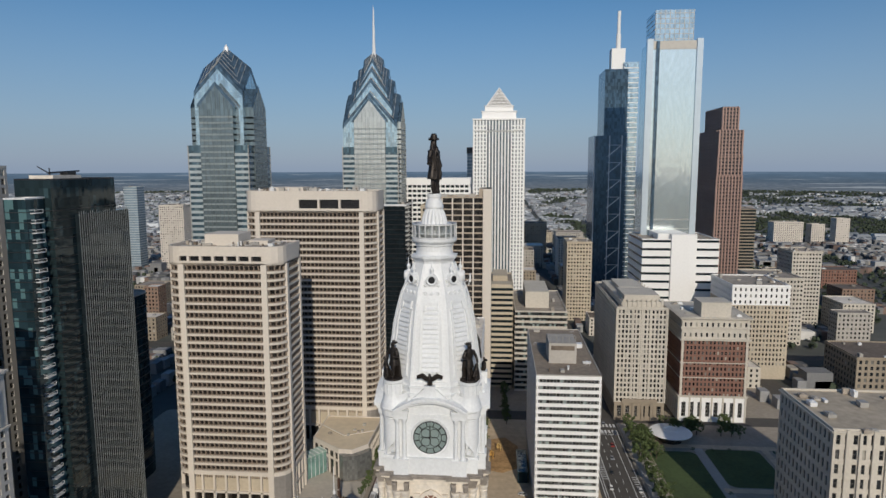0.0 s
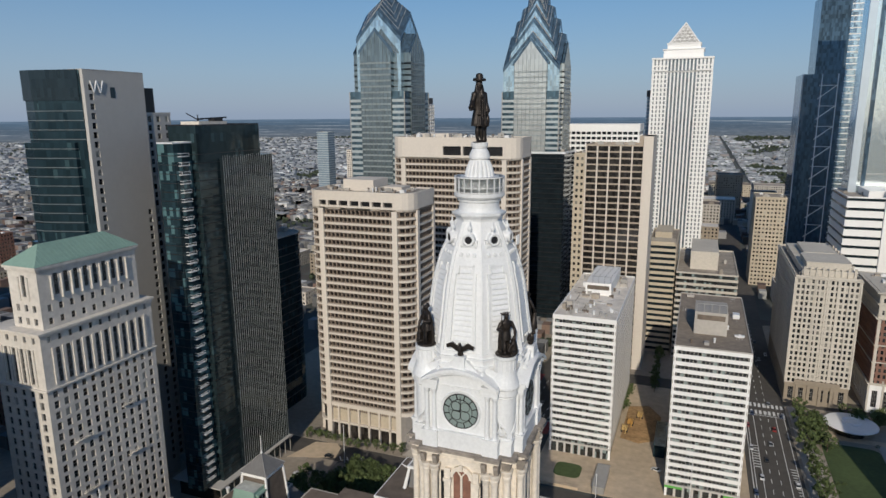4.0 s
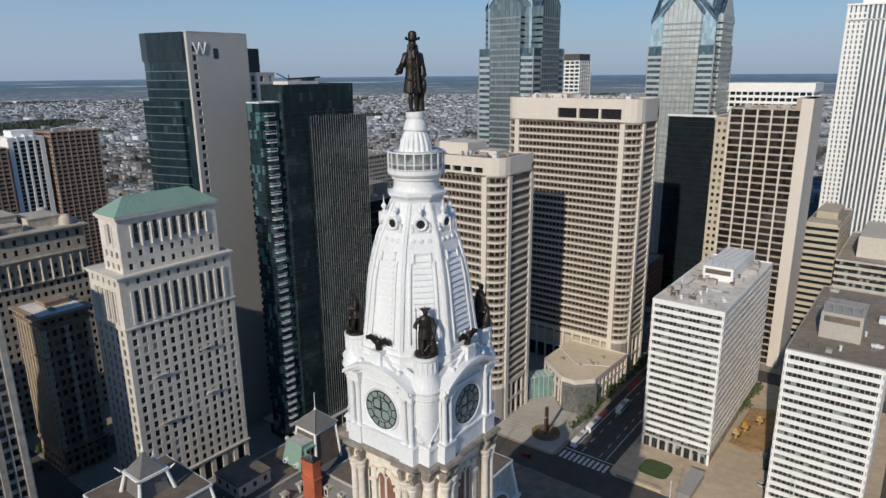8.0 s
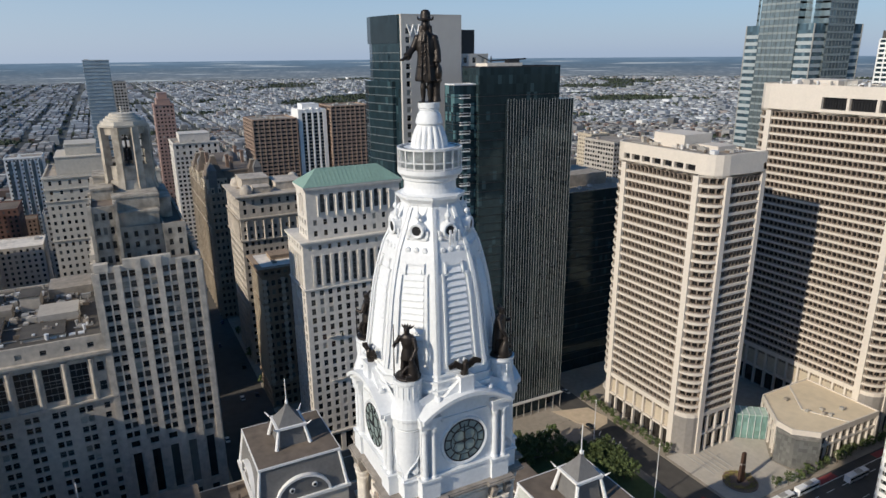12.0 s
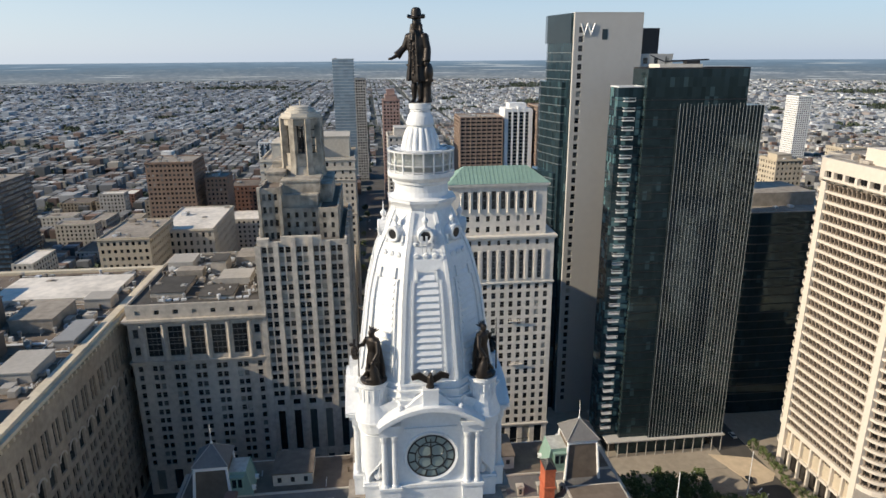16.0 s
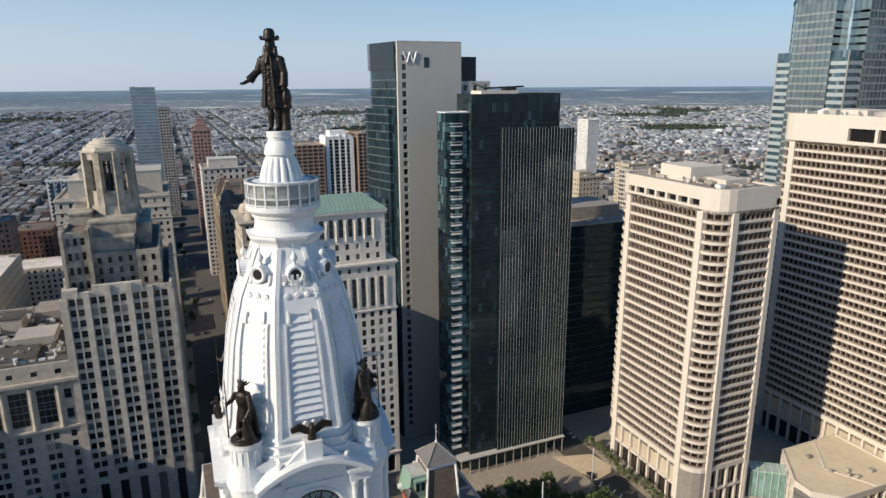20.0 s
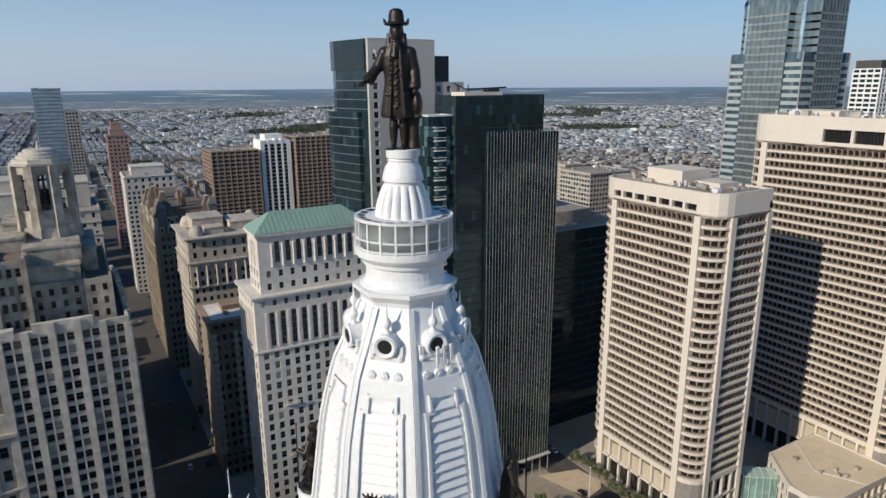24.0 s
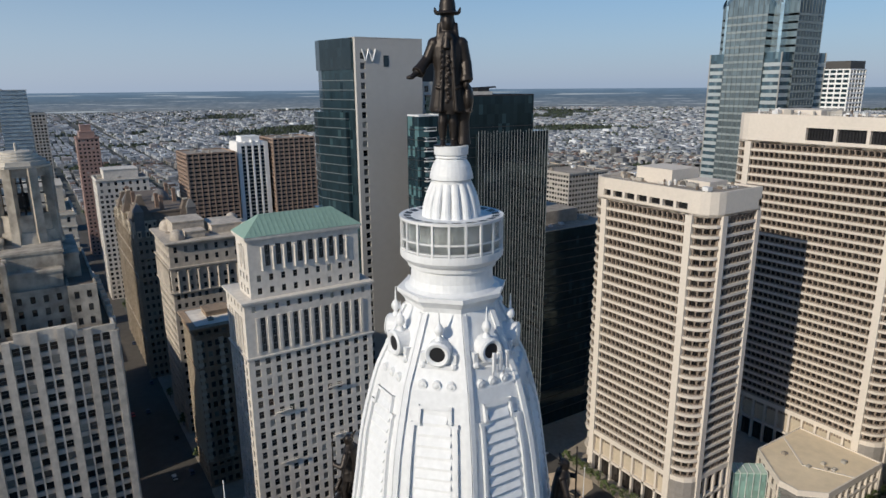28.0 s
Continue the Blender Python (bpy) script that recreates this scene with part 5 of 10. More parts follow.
# head, long hair and hat
oval([(8.6, 0, 0.0, 0.36, 0.36), (8.95, 0, -0.05, 0.42, 0.46), (9.4, 0, -0.06, 0.46, 0.52), (9.8, 0, -0.02, 0.45, 0.5), (10.0, 0, 0, 0.4, 0.45)])
oval([(7.7, 0, 0.3, 0.8, 0.55), (8.3, 0, 0.2, 0.85, 0.55), (8.8, 0, 0.16, 0.78, 0.52), (9.3, 0, 0.12, 0.62, 0.52), (9.9, 0, 0.08, 0.52, 0.52)])
oval([(9.95, 0, 0, 0.9, 1.0), (10.02, 0, 0, 0.98, 1.08), (10.1, 0, 0, 0.9, 1.0), (10.14, 0, 0, 0.66, 0.7), (10.75, 0, 0, 0.62, 0.64), (11.08, 0, 0, 0.52, 0.54), (11.22, 0, 0, 0.28, 0.3)], 20)
for s in (-1, 1):
    oval([(10.0, s * 0.8, 0, 0.2, 0.7), (10.25, s * 0.93, 0, 0.13, 0.6), (10.45, s * 0.98, 0.02, 0.06, 0.38)], 10)
# right arm held a little out, left arm by the side with the sheet and the stump
g.tube((-1.0, 0, 7.9), (-1.6, -0.1, 6.6), 0.5, 0.42, 12)
g.tube((-1.6, -0.1, 6.65), (-2.3, -0.7, 5.75), 0.4, 0.46, 12)
g.tube((-2.25, -0.65, 5.75), (-2.75, -1.15, 5.4), 0.24, 0.2, 10)
g.ball((-2.9, -1.3, 5.32), 0.28, 10, 6, squash=(1.3, 1.3, 0.6))
g.tube((-2.95, -1.3, 5.3), (-3.2, -1.5, 5.2), 0.1, 0.06, 8)
g.tube((1.05, 0, 7.9), (1.42, 0.05, 6.4), 0.52, 0.45, 12)
g.tube((1.42, 0.05, 6.5), (1.48, -0.35, 5.1), 0.45, 0.5, 12)
g.ball((1.42, -0.45, 4.75), 0.3, 10, 6, squash=(0.8, 0.9, 1.2))
for x in (-1.02, 1.05):
    g.ball((x, 0.02, 7.82), 0.56, 12, 8, squash=(1.0, 1.0, 0.9))
g.ball((-1.6, -0.1, 6.62), 0.44, 10, 6)
g.ball((1.42, 0.05, 6.45), 0.46, 10, 6)
# coat edges, buttons, cuffs and neckcloth
for s in (-1, 1):
    for (xa, ya, za), (xb, yb, zb) in (((0.3, -0.72, 8.3), (0.42, -0.86, 6.0)), ((0.42, -0.84, 6.0), (0.62, -1.02, 2.7))):
        g.tube((s * xa, ya, za), (s * xb, yb, zb), 0.13, 0.16, 8)
    g.tube((s * 1.0, -0.75, 4.6), (s * 0.55, -0.98, 4.5), 0.14, 0.14, 6)
    g.tube((s * 0.62, -1.0, 2.75), (s * 1.32, -0.2, 2.75), 0.12, 0.12, 6)
    g.tube((s * 0.55, 0.05, 9.3), (s * 0.72, -0.25, 8.0), 0.26, 0.2, 8)
for k in range(12):
    g.ball((-0.5 - 0.012 * k, -0.93, 7.6 - 0.38 * k), 0.11, 8, 5)
    g.ball((0.1 * math.sin(k * 2.1), -0.93, 6.8 - 0.3 * k), 0.13, 8, 5)
g.ball((0, -0.72, 8.35), 0.36, 10, 6, squash=(1.0, 0.7, 1.2))
g.tube((-0.1, -0.78, 8.2), (-0.15, -0.9, 7.4), 0.2, 0.28, 8)
g.tube((-2.05, -0.5, 6.0), (-2.35, -0.75, 5.65), 0.46, 0.54, 12)
g.tube((1.4, -0.3, 5.3), (1.41, -0.38, 4.95), 0.5, 0.5, 12)
g.ball((0, -0.5, 9.25), 0.1, 8, 5)
g.ball((1.55, 0.1, 3.7), 1.0, 16, 10, squash=(0.5, 0.85, 1.15))
g.tube((1.5, -0.5, 2.9), (1.75, 0.6, 2.75), 0.3, 0.26, 10)
g.lathe([(0.62, 0.1), (0.5, 0.8), (0.48, 2.0), (0.6, 2.75)], 12, 1.25, 0.25)
penn = solo("bronze_rooftop_statue", g, bronze, "tall dark bronze figure in long coat and broad hat", "statue", smooth=True)
penn.matrix_basis = Matrix.Translation((0, -0.3, 155.05)) @ Matrix.Rotation(math.atan2(-0.5, 0.86) + math.pi / 2, 4, "Z")
rm = penn.modifiers.new("blend", "REMESH")
rm.mode, rm.voxel_size, rm.use_smooth_shade = "VOXEL", 0.06, True
sm = penn.modifiers.new("soften", "SMOOTH")
sm.factor, sm.iterations = 0.5, 2

# ---- the hall round the tower ----
hall = thing("city_hall", "ornate granite hall with slate mansard roofs and corner pavilions", "public building", (-37, 0, 0))
HX0, HX1, HY0, HY1 = -112.0, 36.0, -71.0, 71.0
DEEP = 25.0
f = Facade(hall, limestone, 0.5, 120)
for poly in (rect(HX0, HX0 + DEEP, HY0, HY1), rect(HX1 - DEEP, HX1, HY0, HY1)):
    f.ring(poly, 0, 26, 4, 5.0, 1.8, 4.2)
for y0, y1 in ((HY0, HY0 + DEEP), (HY1 - DEEP, HY1)):
    for a, u, w, n, fr in edges(rect(HX0 + DEEP, HX1 - DEEP, y0, y1)):
        if abs(n.y) > 0.5:
            f.side(a, u, w, n, 0, 26, 4, 20, 1.8, 4.2, fr)
f.done("pale granite walls")
for poly in (rect(HX0, HX0 + DEEP, HY0, HY1), rect(HX1 - DEEP, HX1, HY0, HY1), rect(HX0 + DEEP, HX1 - DEEP, HY0, HY0 + DEEP), rect(HX0 + DEEP, HX1 - DEEP, HY1 - DEEP, HY1)):
    g = Geo()
    g.prism(grown(poly, 0.6), 26, 26.8)
    part("hall_cornice", g, limestone, hall)
    g = Geo()
    g.prism(grown(poly, -0.5), 26.8, 32.5, poly2=grown(poly, -4.0), mi=0, top=1)
    part("mansard_roof", g, [slate, roof_grey], hall, "grey slate mansard")
    g = Geo()
    top = grown(poly, -4.0)
    g.prism(grown(top, 0.25), 32.4, 32.9)
    part("roof_kerb", g, limestone, hall)
    g = Geo()
    g.face([(x, y, 32.93) for x, y in grown(top, -0.3)])
    part("flat_deck", g, roof_dark, hall)


def dormer(owner, x, y, z, ang, w=1.9, h=2.9):
    g = Geo()
    g.box(-w / 2, w / 2, -0.6, 1.6, 0, h)
    g.prism([(-w / 2 - 0.3, -0.8), (w / 2 + 0.3, -0.8), (w / 2 + 0.3, 1.7), (-w / 2 - 0.3, 1.7)], h, h + 0.35)
    g.face([(-w / 2 - 0.2, -0.7, h + 0.35), (w / 2 + 0.2, -0.7, h + 0.35), (0, -0.7, h + 1.2)])
    m = Matrix.Translation((x, y, z)) @ Matrix.Rotation(ang, 4, "Z")
    d = piece("dormer", g.mesh("dormer", [limestone]), m, owner)
    piece("window", window_mesh(w * 0.5, h * 0.65), m @ Matrix.Translation((0, -0.63, 0.6)), d)


for s in range(14):
    x = HX0 + 32 + s * 6.5
    if abs(x + 37) > 14:
        dormer(hall, x, HY0 + 1.2, 27.2, 0.0)
        dormer(hall, x, HY1 - DEEP + 1.2, 27.2, 0.0)
for s in range(16):
    y = HY0 + 22 + s * 6.6
    if abs(y) > 15:
        dormer(hall, HX0 + DEEP - 1.2, y, 27.2, math.pi / 2)
        dormer(hall, HX1 - 1.2, y, 27.2, math.pi / 2)


roof_paint = node_mat("roof_paint", (0.46, 0.475, 0.44), 0.6, spread=0.3, grain=0.8, stain=0.3, streak=1)


def pavilion(x, y, half, wall_z, mansard_z, belvedere, apex, spire, label):
    """A taller roof pavilion: walls, steep slate roof with white ribs, arched dormers, a white belvedere with a pyramid roof."""
    p = part("pavilion", *(lambda q: (q.prism(rect(x - half, x + half, y - half, y + half), 20, wall_z), q)[1:])(Geo()), limestone, hall, label)
    box = rect(x - half, x + half, y - half, y + half)
    top = grown(box, -half * 0.13)
    g = Geo()
    g.prism(grown(box, 0.7), wall_z, wall_z + 0.9)
    g.prism(grown(top, 0.5), mansard_z, mansard_z + 0.7)
    part("pavilion_cornice", g, white_panel, p)
    g = Geo()
    g.prism(grown(box, -0.3), wall_z + 0.9, mansard_z, poly2=top)
    part("pavilion_roof", g, slate if x < -90 else roof_paint, p)
    g = Geo()
    g.face([(a, b, mansard_z + 0.72) for a, b in grown(top, 0.2)])
    part("pavilion_deck", g, roof_dark, p)
    for (ax, ay), (bx, by) in zip(grown(box, -0.2), top):
        g = Geo()
        g.tube((ax, ay, wall_z + 0.9), (bx, by, mansard_z), 0.55, 0.45, 8)
        part("roof_rib", g, white_panel, p)
    for k in range(4):
        th = math.pi / 2 * k
        cx, cy = x + (half - 0.6) * math.sin(th), y - (half - 0.6) * math.cos(th)
        m = Matrix.Translation((cx, cy, wall_z + 0.9)) @ Matrix.Rotation(th, 4, "Z")
        r = half * 0.55
        q = Geo()
        for j in range(12):
            t0, t1 = math.pi * j / 12, math.pi * (j + 1) / 12
            P = lambda t, rr, o: (rr * math.cos(t), o, rr * 0.85 * math.sin(t))
            q.face([P(t0, r, -0.9), P(t0, r + 0.8, -0.9), P(t1, r + 0.8, -0.9), P(t1, r, -0.9)])
            q.face([P(t0, r + 0.8, -0.9), P(t0, r + 0.8, 2.5), P(t1, r + 0.8, 2.5), P(t1, r + 0.8, -0.9)])
            q.face([P(t0, 0.0, -0.5), P(t0, r, -0.5), P(t1, r, -0.5)], 1)
        piece("arched_gable", q.mesh("arched_gable", [white_panel, slate]), m, p)
        for s in (-r * 0.45, r * 0.45):
            q = Geo()
            q.tube((s, -0.5, r * 0.4), (s, -0.85, r * 0.4), 0.85, 0.75, 12)
            q.tube((s, -0.85, r * 0.4), (s, -0.88, r * 0.4), 0.5, 0.5, 10, 1)
            piece("bull_eye_window", q.mesh("bull_eye_window", [white_panel, dark_metal]), m, p)
    b = belvedere
    z0 = mansard_z + 0.7
    z1 = apex - b * 1.15
    g = Geo()
    g.prism(rect(x - b * 0.8, x + b * 0.8, y - b * 0.8, y + b * 0.8), z0, z1 - 0.6, poly2=rect(x - b * 0.62, x + b * 0.62, y - b * 0.62, y + b * 0.62), mi=1)
    for sx in (-1, 1):
        for sy in (-1, 1):
            g.tube((x + sx * b * 0.98, y + sy * b * 0.98, z0), (x + sx * b * 0.72, y + sy * b * 0.72, z1), 0.6, 0.45, 8)
    g.prism(rect(x - b * 0.86, x + b * 0.86, y - b * 0.86, y + b * 0.86), z1 - 0.6, z1 + 0.1)
    for sx in (-1, 1):
        for sy in (-1, 1):
            g.tube((x + sx * b * 0.9, y + sy * b * 0.9, z1), (x + sx * b * 1.1, y + sy * b * 1.1, z1 + 1.3), 0.3, 0.08, 6)
    bl = part("belvedere", g, [white_panel, slate], p, "white framed belvedere")
    g = Geo()
    r0 = b * 0.74
    for k in range(4):
        zz0, zz1 = z1 + 0.1 + (apex - z1) * (k / 4) ** 1.0, z1 + 0.1 + (apex - z1) * ((k + 1) / 4)
        q0, q1 = r0 * (1 - k / 4) ** 1.25, max(r0 * (1 - (k + 1) / 4) ** 1.25, 0.12)
        g.prism(rect(x - q0, x + q0, y - q0, y + q0), zz0, zz1, poly2=rect(x - q1, x + q1, y - q1, y + q1))
    part("belvedere_roof", g, slate, bl, "grey pyramid roof")
    g = Geo()
    g.lathe([(0.4, apex - 0.4), (0.5, apex + 0.2), (0.25, apex + 0.7), (0.14, apex + 1.2), (0.12, apex + spire), (0.02, apex + spire + 0.4)], 8, x, y)
    part("spire", g, white_panel, bl)


def corner_pavilion(x, y, sy):
    """A slate-sided corner block under a wide pyramid roof, with a lower copper-green block towards the court."""
    g = Geo()
    g.prism(rect(x - 5.9, x + 5.9, y - 5.9, y + 5.9), 26, 42.6, poly2=rect(x - 4.6, x + 4.6, y - 4.6, y + 4.6))
    # shade under the eaves is painted on with the dark roof colour
    p = part("corner_pavilion", g, roof_dark, hall, "corner block with shade-darkened slate sides under a grey pyramid roof")
    for cx in (-1, 1):
        for cy in (-1, 1):
            g = Geo()
            g.tube((x + cx * 5.6, y + cy * 5.6, 30), (x + cx * 4.7, y + cy * 4.7, 42.6), 0.5, 0.42, 8)
            part("corner_rib", g, white_panel, p)
    g = Geo()
    g.prism(rect(x - 4.8, x + 4.8, y - 4.8, y + 4.8), 42.4, 43.5)
    g.prism(rect(x - 5.15, x + 5.15, y - 5.15, y + 5.15), 43.5, 43.85)
    part("frieze", g, white_panel, p, "white painted frieze")
    g = Geo()
    for k in range(5):
        a, b = k / 5, (k + 1) / 5
        q0, q1 = 5.4 * (1 - a) ** 1.12, max(5.4 * (1 - b) ** 1.12, 0.1)
        g.prism(rect(x - q0, x + q0, y - q0, y + q0), 43.85 + 5.2 * a, 43.85 + 5.2 * b, poly2=rect(x - q1, x + q1, y - q1, y + q1))
    r = part("pyramid_roof", g, slate, p, "grey slate pyramid roof")
    for cx in (-1, 1):
        for cy in (-1, 1):
            g = Geo()
            g.tube((x + cx * 5.4, y + cy * 5.4, 43.9), (x, y, 49.05), 0.16, 0.1, 6)
            part("hip_roll", g, grey_metal, r)
    g = Geo()
    g.lathe([(0.3, 48.6), (0.42, 49.1), (0.22, 49.5), (0.13, 49.9), (0.1, 55.0), (0.02, 55.4)], 8, x, y)
    part("spire", g, white_panel, r)
    # the copper-green block
    yc = y - sy * 7.4
    g = Geo()
    g.prism(rect(x - 4.3, x + 4.6, yc - 4.4, yc + 4.4), 32.5, 40.8, poly2=rect(x - 3.6, x + 3.9, yc - 2.6, yc + 2.6), mi=0, top=1)
    q = part("court_block", g, [copper_green, roof_paint], p, "pale copper-green dormer block")
    for cx, ax in ((-1, -4.3), (1, 4.6)):
        for cy in (-1, 1):
            g = Geo()
            g.tube((x + ax, yc + cy * 4.4, 32.5), (x + ax - cx * 0.7, yc + cy * 2.6, 40.8), 0.28, 0.24, 6)
            part("corner_rib", g, copper_green, q)
    g = Geo()
    g.box(x + 3.4, x + 5.0, yc - 1.7, yc + 1.7, 35.2, 39.4)
    g.prism([(x + 3.2, yc - 2.1), (x + 5.4, yc - 2.1), (x + 5.4, yc + 2.1), (x + 3.2, yc + 2.1)], 39.4, 39.8)
    part("dormer", g, copper_green, q)
    for k in (-0.85, 0.85):
        g = Geo()
        g.box(x + 4.98, x + 5.05, yc + k - 0.6, yc + k + 0.6, 36, 38.8)
        part("dormer_window", g, black_glass, q)
    for k in (-2.6, 2.8):
        g = Geo()
        e = yc - sy * 4.4
        g.tube((x + k, e + sy * 0.6, 34.2), (x + k, e - sy * 0.6, 34.2), 0.9, 0.8, 12)
        g.tube((x + k, e - sy * 0.6, 34.2), (x + k, e - sy * 0.64, 34.2), 0.5, 0.5, 10, 1)
        part("bull_eye_window", g, [white_panel, dark_metal], q)


pavilion(-99.5, -0.5, 13.5, 36.0, 48.0, 5.2, 61.0, 7.5, "south entrance pavilion with a slate roof")
pavilion(-37.0, 60.8, 13.0, 36.0, 48.0, 5.0, 61.5, 8.0, "west entrance pavilion with a slate roof")
pavilion(-37.0, -60.8, 13.0, 36.0, 48.0, 5.0, 61.5, 8.0, "east entrance pavilion with a slate roof")
for x, y in ((-95.4, -57.3), (-95.4, 57.3), (21.0, -57.3), (21.0, 57.3)):
    corner_pavilion(x, y, 1 if y > 0 else -1)
for x0, x1, y0, y1, zt in ((-69, -52, 56, 66, 36.2), (-16, -6, 50, 60, 37), (-106, -94, 24, 36, 37.5), (-106, -94, -40, -28, 37), (16, 28, -34, -20, 37), (16, 28, 22, 36, 37)):
    g = Geo()
    g.box(x0, x1, y0, y1, 32.9, zt)
    g.box(x0 - 0.3, x1 + 0.3, y0 - 0.3, y1 + 0.3, zt, zt + 0.4, 1)
    for q in range(3):
        yy = y0 + (y1 - y0) * (q + 0.5) / 3
        g.box(x1 - 0.02, x1 + 0.06, yy - 0.6, yy + 0.6, zt - 2.9, zt - 1.2, 2)
        xx = x0 + (x1 - x0) * (q + 0.5) / 3
        g.box(xx - 0.6, xx + 0.6, y0 - 0.06, y0 + 0.02, zt - 2.9, zt - 1.2, 2)
    part("roof_monitor", g, [limestone, roof_dark, dark_metal], hall, "stone walled roof monitor")
roof_clutter(hall, -110, -90, -55, 55, 32.95, 22, 71)
roof_clutter(hall, 14, 33, -55, 55, 32.95, 60, 72)
roof_clutter(hall, -84, 8, 49, 68, 32.95, 14, 73)
for x, y, zt in ((-82, -50, 40), (-60, -48, 40), (-14, 50, 41)):
    g = Geo()
    g.box(x - 1.7, x + 1.7, y - 1.4, y + 1.4, 32, zt)
    g.box(x - 2.0, x + 2.0, y - 1.7, y + 1.7, zt - 1.2, zt - 0.5)
    part("chimney", g, brick_red, hall, "red brick chimney stack")
g = Geo()
g.box(-86.1, -80.7, 42.5, 45.7, 0.1, 41.2)
g.box(-86.4, -80.4, 42.2, 46.0, 34.2, 34.9)
g.box(-86.3, -80.5, 42.3, 45.9, 40.3, 40.8)
tall = part("chimney", g, orange_brick, hall, "broad orange-red brick chimney stack")
g = Geo()
g.prism(rect(-86.3, -80.5, 42.3, 45.9), 41.2, 42.7, poly2=rect(-84.2, -82.6, 43.9, 44.3))
part("chimney_cap", g, dark_metal, tall)
for k in range(6):
    g = Geo()
    g.tube((-86.2 + 1.14 * k, 42.3, 41.3), (-84.1 + 0.3 * k, 43.9, 42.75), 0.07, 0.07, 5)
    part("cap_rail", g, grey_metal, tall)
# ---- cream office towers with rounded corners ----
corner_granite = node_mat("corner_granite", (0.27, 0.25, 0.23), 0.5, spread=0.15, grain=0.8, stain=0.1)
# piers, brackets and soffits between the bands: browner and darker than the bands
pier_brown = node_mat("pier_brown", (0.27, 0.215, 0.17), 0.85, spread=0.2, grain=1.5, stain=0.08)


def banded_tower(name, label, x0, x1, y0, y1, top, floors, zlow, zhigh, slots, penthouse, seed):
    b = thing(name, label, "office tower", ((x0 + x1) / 2, (y0 + y1) / 2, 0), group="cream office towers")
    poly = east_rounded(x0, x1, y0, y1, 7.5)
    g = Geo()
    g.prism(grown(poly, -1.5), 0, zhigh)
    part("glass_core", g, ribbon_glass, b, "dark ribbon glazing")
    pitch = (zhigh - zlow) / floors
    g = Geo()
    g.prism(poly, 0, pitch * 0.25)
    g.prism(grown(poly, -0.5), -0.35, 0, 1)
    for a, u, w, n, front in edges(poly):
        c = max(1, int(w / 2.2))
        for i in range(c):
            p = a + u * (w * (i + 0.5) / c) - n * 0.95
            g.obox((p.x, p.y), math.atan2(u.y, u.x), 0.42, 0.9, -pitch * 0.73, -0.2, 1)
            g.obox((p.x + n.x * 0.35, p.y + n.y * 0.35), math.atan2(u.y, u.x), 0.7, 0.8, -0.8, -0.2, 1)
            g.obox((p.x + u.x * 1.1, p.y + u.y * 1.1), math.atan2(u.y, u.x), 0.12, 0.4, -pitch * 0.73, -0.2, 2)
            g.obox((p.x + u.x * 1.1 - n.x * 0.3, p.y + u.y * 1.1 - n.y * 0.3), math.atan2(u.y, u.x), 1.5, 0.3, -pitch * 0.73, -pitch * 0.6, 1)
    shared(b, "floor_band", g, [precast, pier_brown, dark_metal], [(0, 0, zlow + pitch * k) for k in range(floors + 1)])
    # plain piers beside every rounded corner
    for px, py, w, d in ((x0 + 8.2, y0 + 0.5, 2.4, 1.5), (x1 - 8.2, y0 + 0.5, 2.4, 1.5), (x1 - 0.5, y0 + 7.7, 1.5, 2.3), (x0 + 0.5, y0 + 7.7, 1.5, 2.3), (x1 - 0.7, y1 - 0.9, 1.7, 2.0), (x0 + 0.7, y1 - 0.9, 1.7, 2.0)):
        g = Geo()
        g.box(px - w / 2 - 0.12, px + w / 2 + 0.12, py - d / 2 - 0.12, py + d / 2 + 0.12, 0, zhigh + 0.3)
        part("pier", g, precast, b)
    # crown: a deep plain band with openings
    g = Geo()
    outer, inner = poly, grown(poly, -1.6)
    (face_lo, face_hi), spans = slots
    g.prism(outer, zhigh, face_lo)
    g.prism(outer, face_hi, top)
    core = Geo()
    core.prism(inner, face_lo, face_hi)
    part("crown_recess", core, dark_metal, b, "dark recess behind the crown openings")
    for a, u, w, n, front in edges(poly):
        cuts = []
        if w > 20:
            if abs(n.y) > 0.5:
                cuts = [(s - (x0 if n.y < 0 else 0), e - (x0 if n.y < 0 else 0)) for s, e in spans]
                off = a.x if n.y < 0 else None
                cuts = [(s - off, e - off) if n.y < 0 else (a.x - e, a.x - s) for s, e in spans]
            else:
                cuts = [(w * 0.08, w * 0.46), (w * 0.54, w * 0.92)]
        last = 0.0
        for s, e in list(cuts) + [(w, w)]:
            if s - last > 0.01:
                p, q = a + u * last, a + u * s
                g.prism([(p.x, p.y), (q.x, q.y), (q.x - n.x * 1.5, q.y - n.y * 1.5), (p.x - n.x * 1.5, p.y - n.y * 1.5)], face_lo, face_hi)
            last = e
    part("crown", g, precast, b, "plain cream concrete crown")
    for s, e in spans:
        bars = Geo()
        k = int((e - s) / 1.1)
        for i in range(1, k):
            bars.box(s + (e - s) * i / k - 0.12, s + (e - s) * i / k + 0.12, y0 + 0.9, y0 + 1.2, face_lo, face_hi)
        bars.box(s, e, y0 + 1.0, y0 + 1.15, (face_lo + face_hi) / 2 - 0.1, (face_lo + face_hi) / 2 + 0.1)
        part("louvre", bars, dark_metal, b)
    flat_roof(b, grown(poly, -0.01), top, precast, roof_grey, 0.6, 1.0)
    for (px0, px1, py0, py1, ph) in penthouse:
        g = Geo()
        g.box(px0, px1, py0, py1, top, ph)
        part("penthouse", g, precast, b, "cream plant room on the roof")
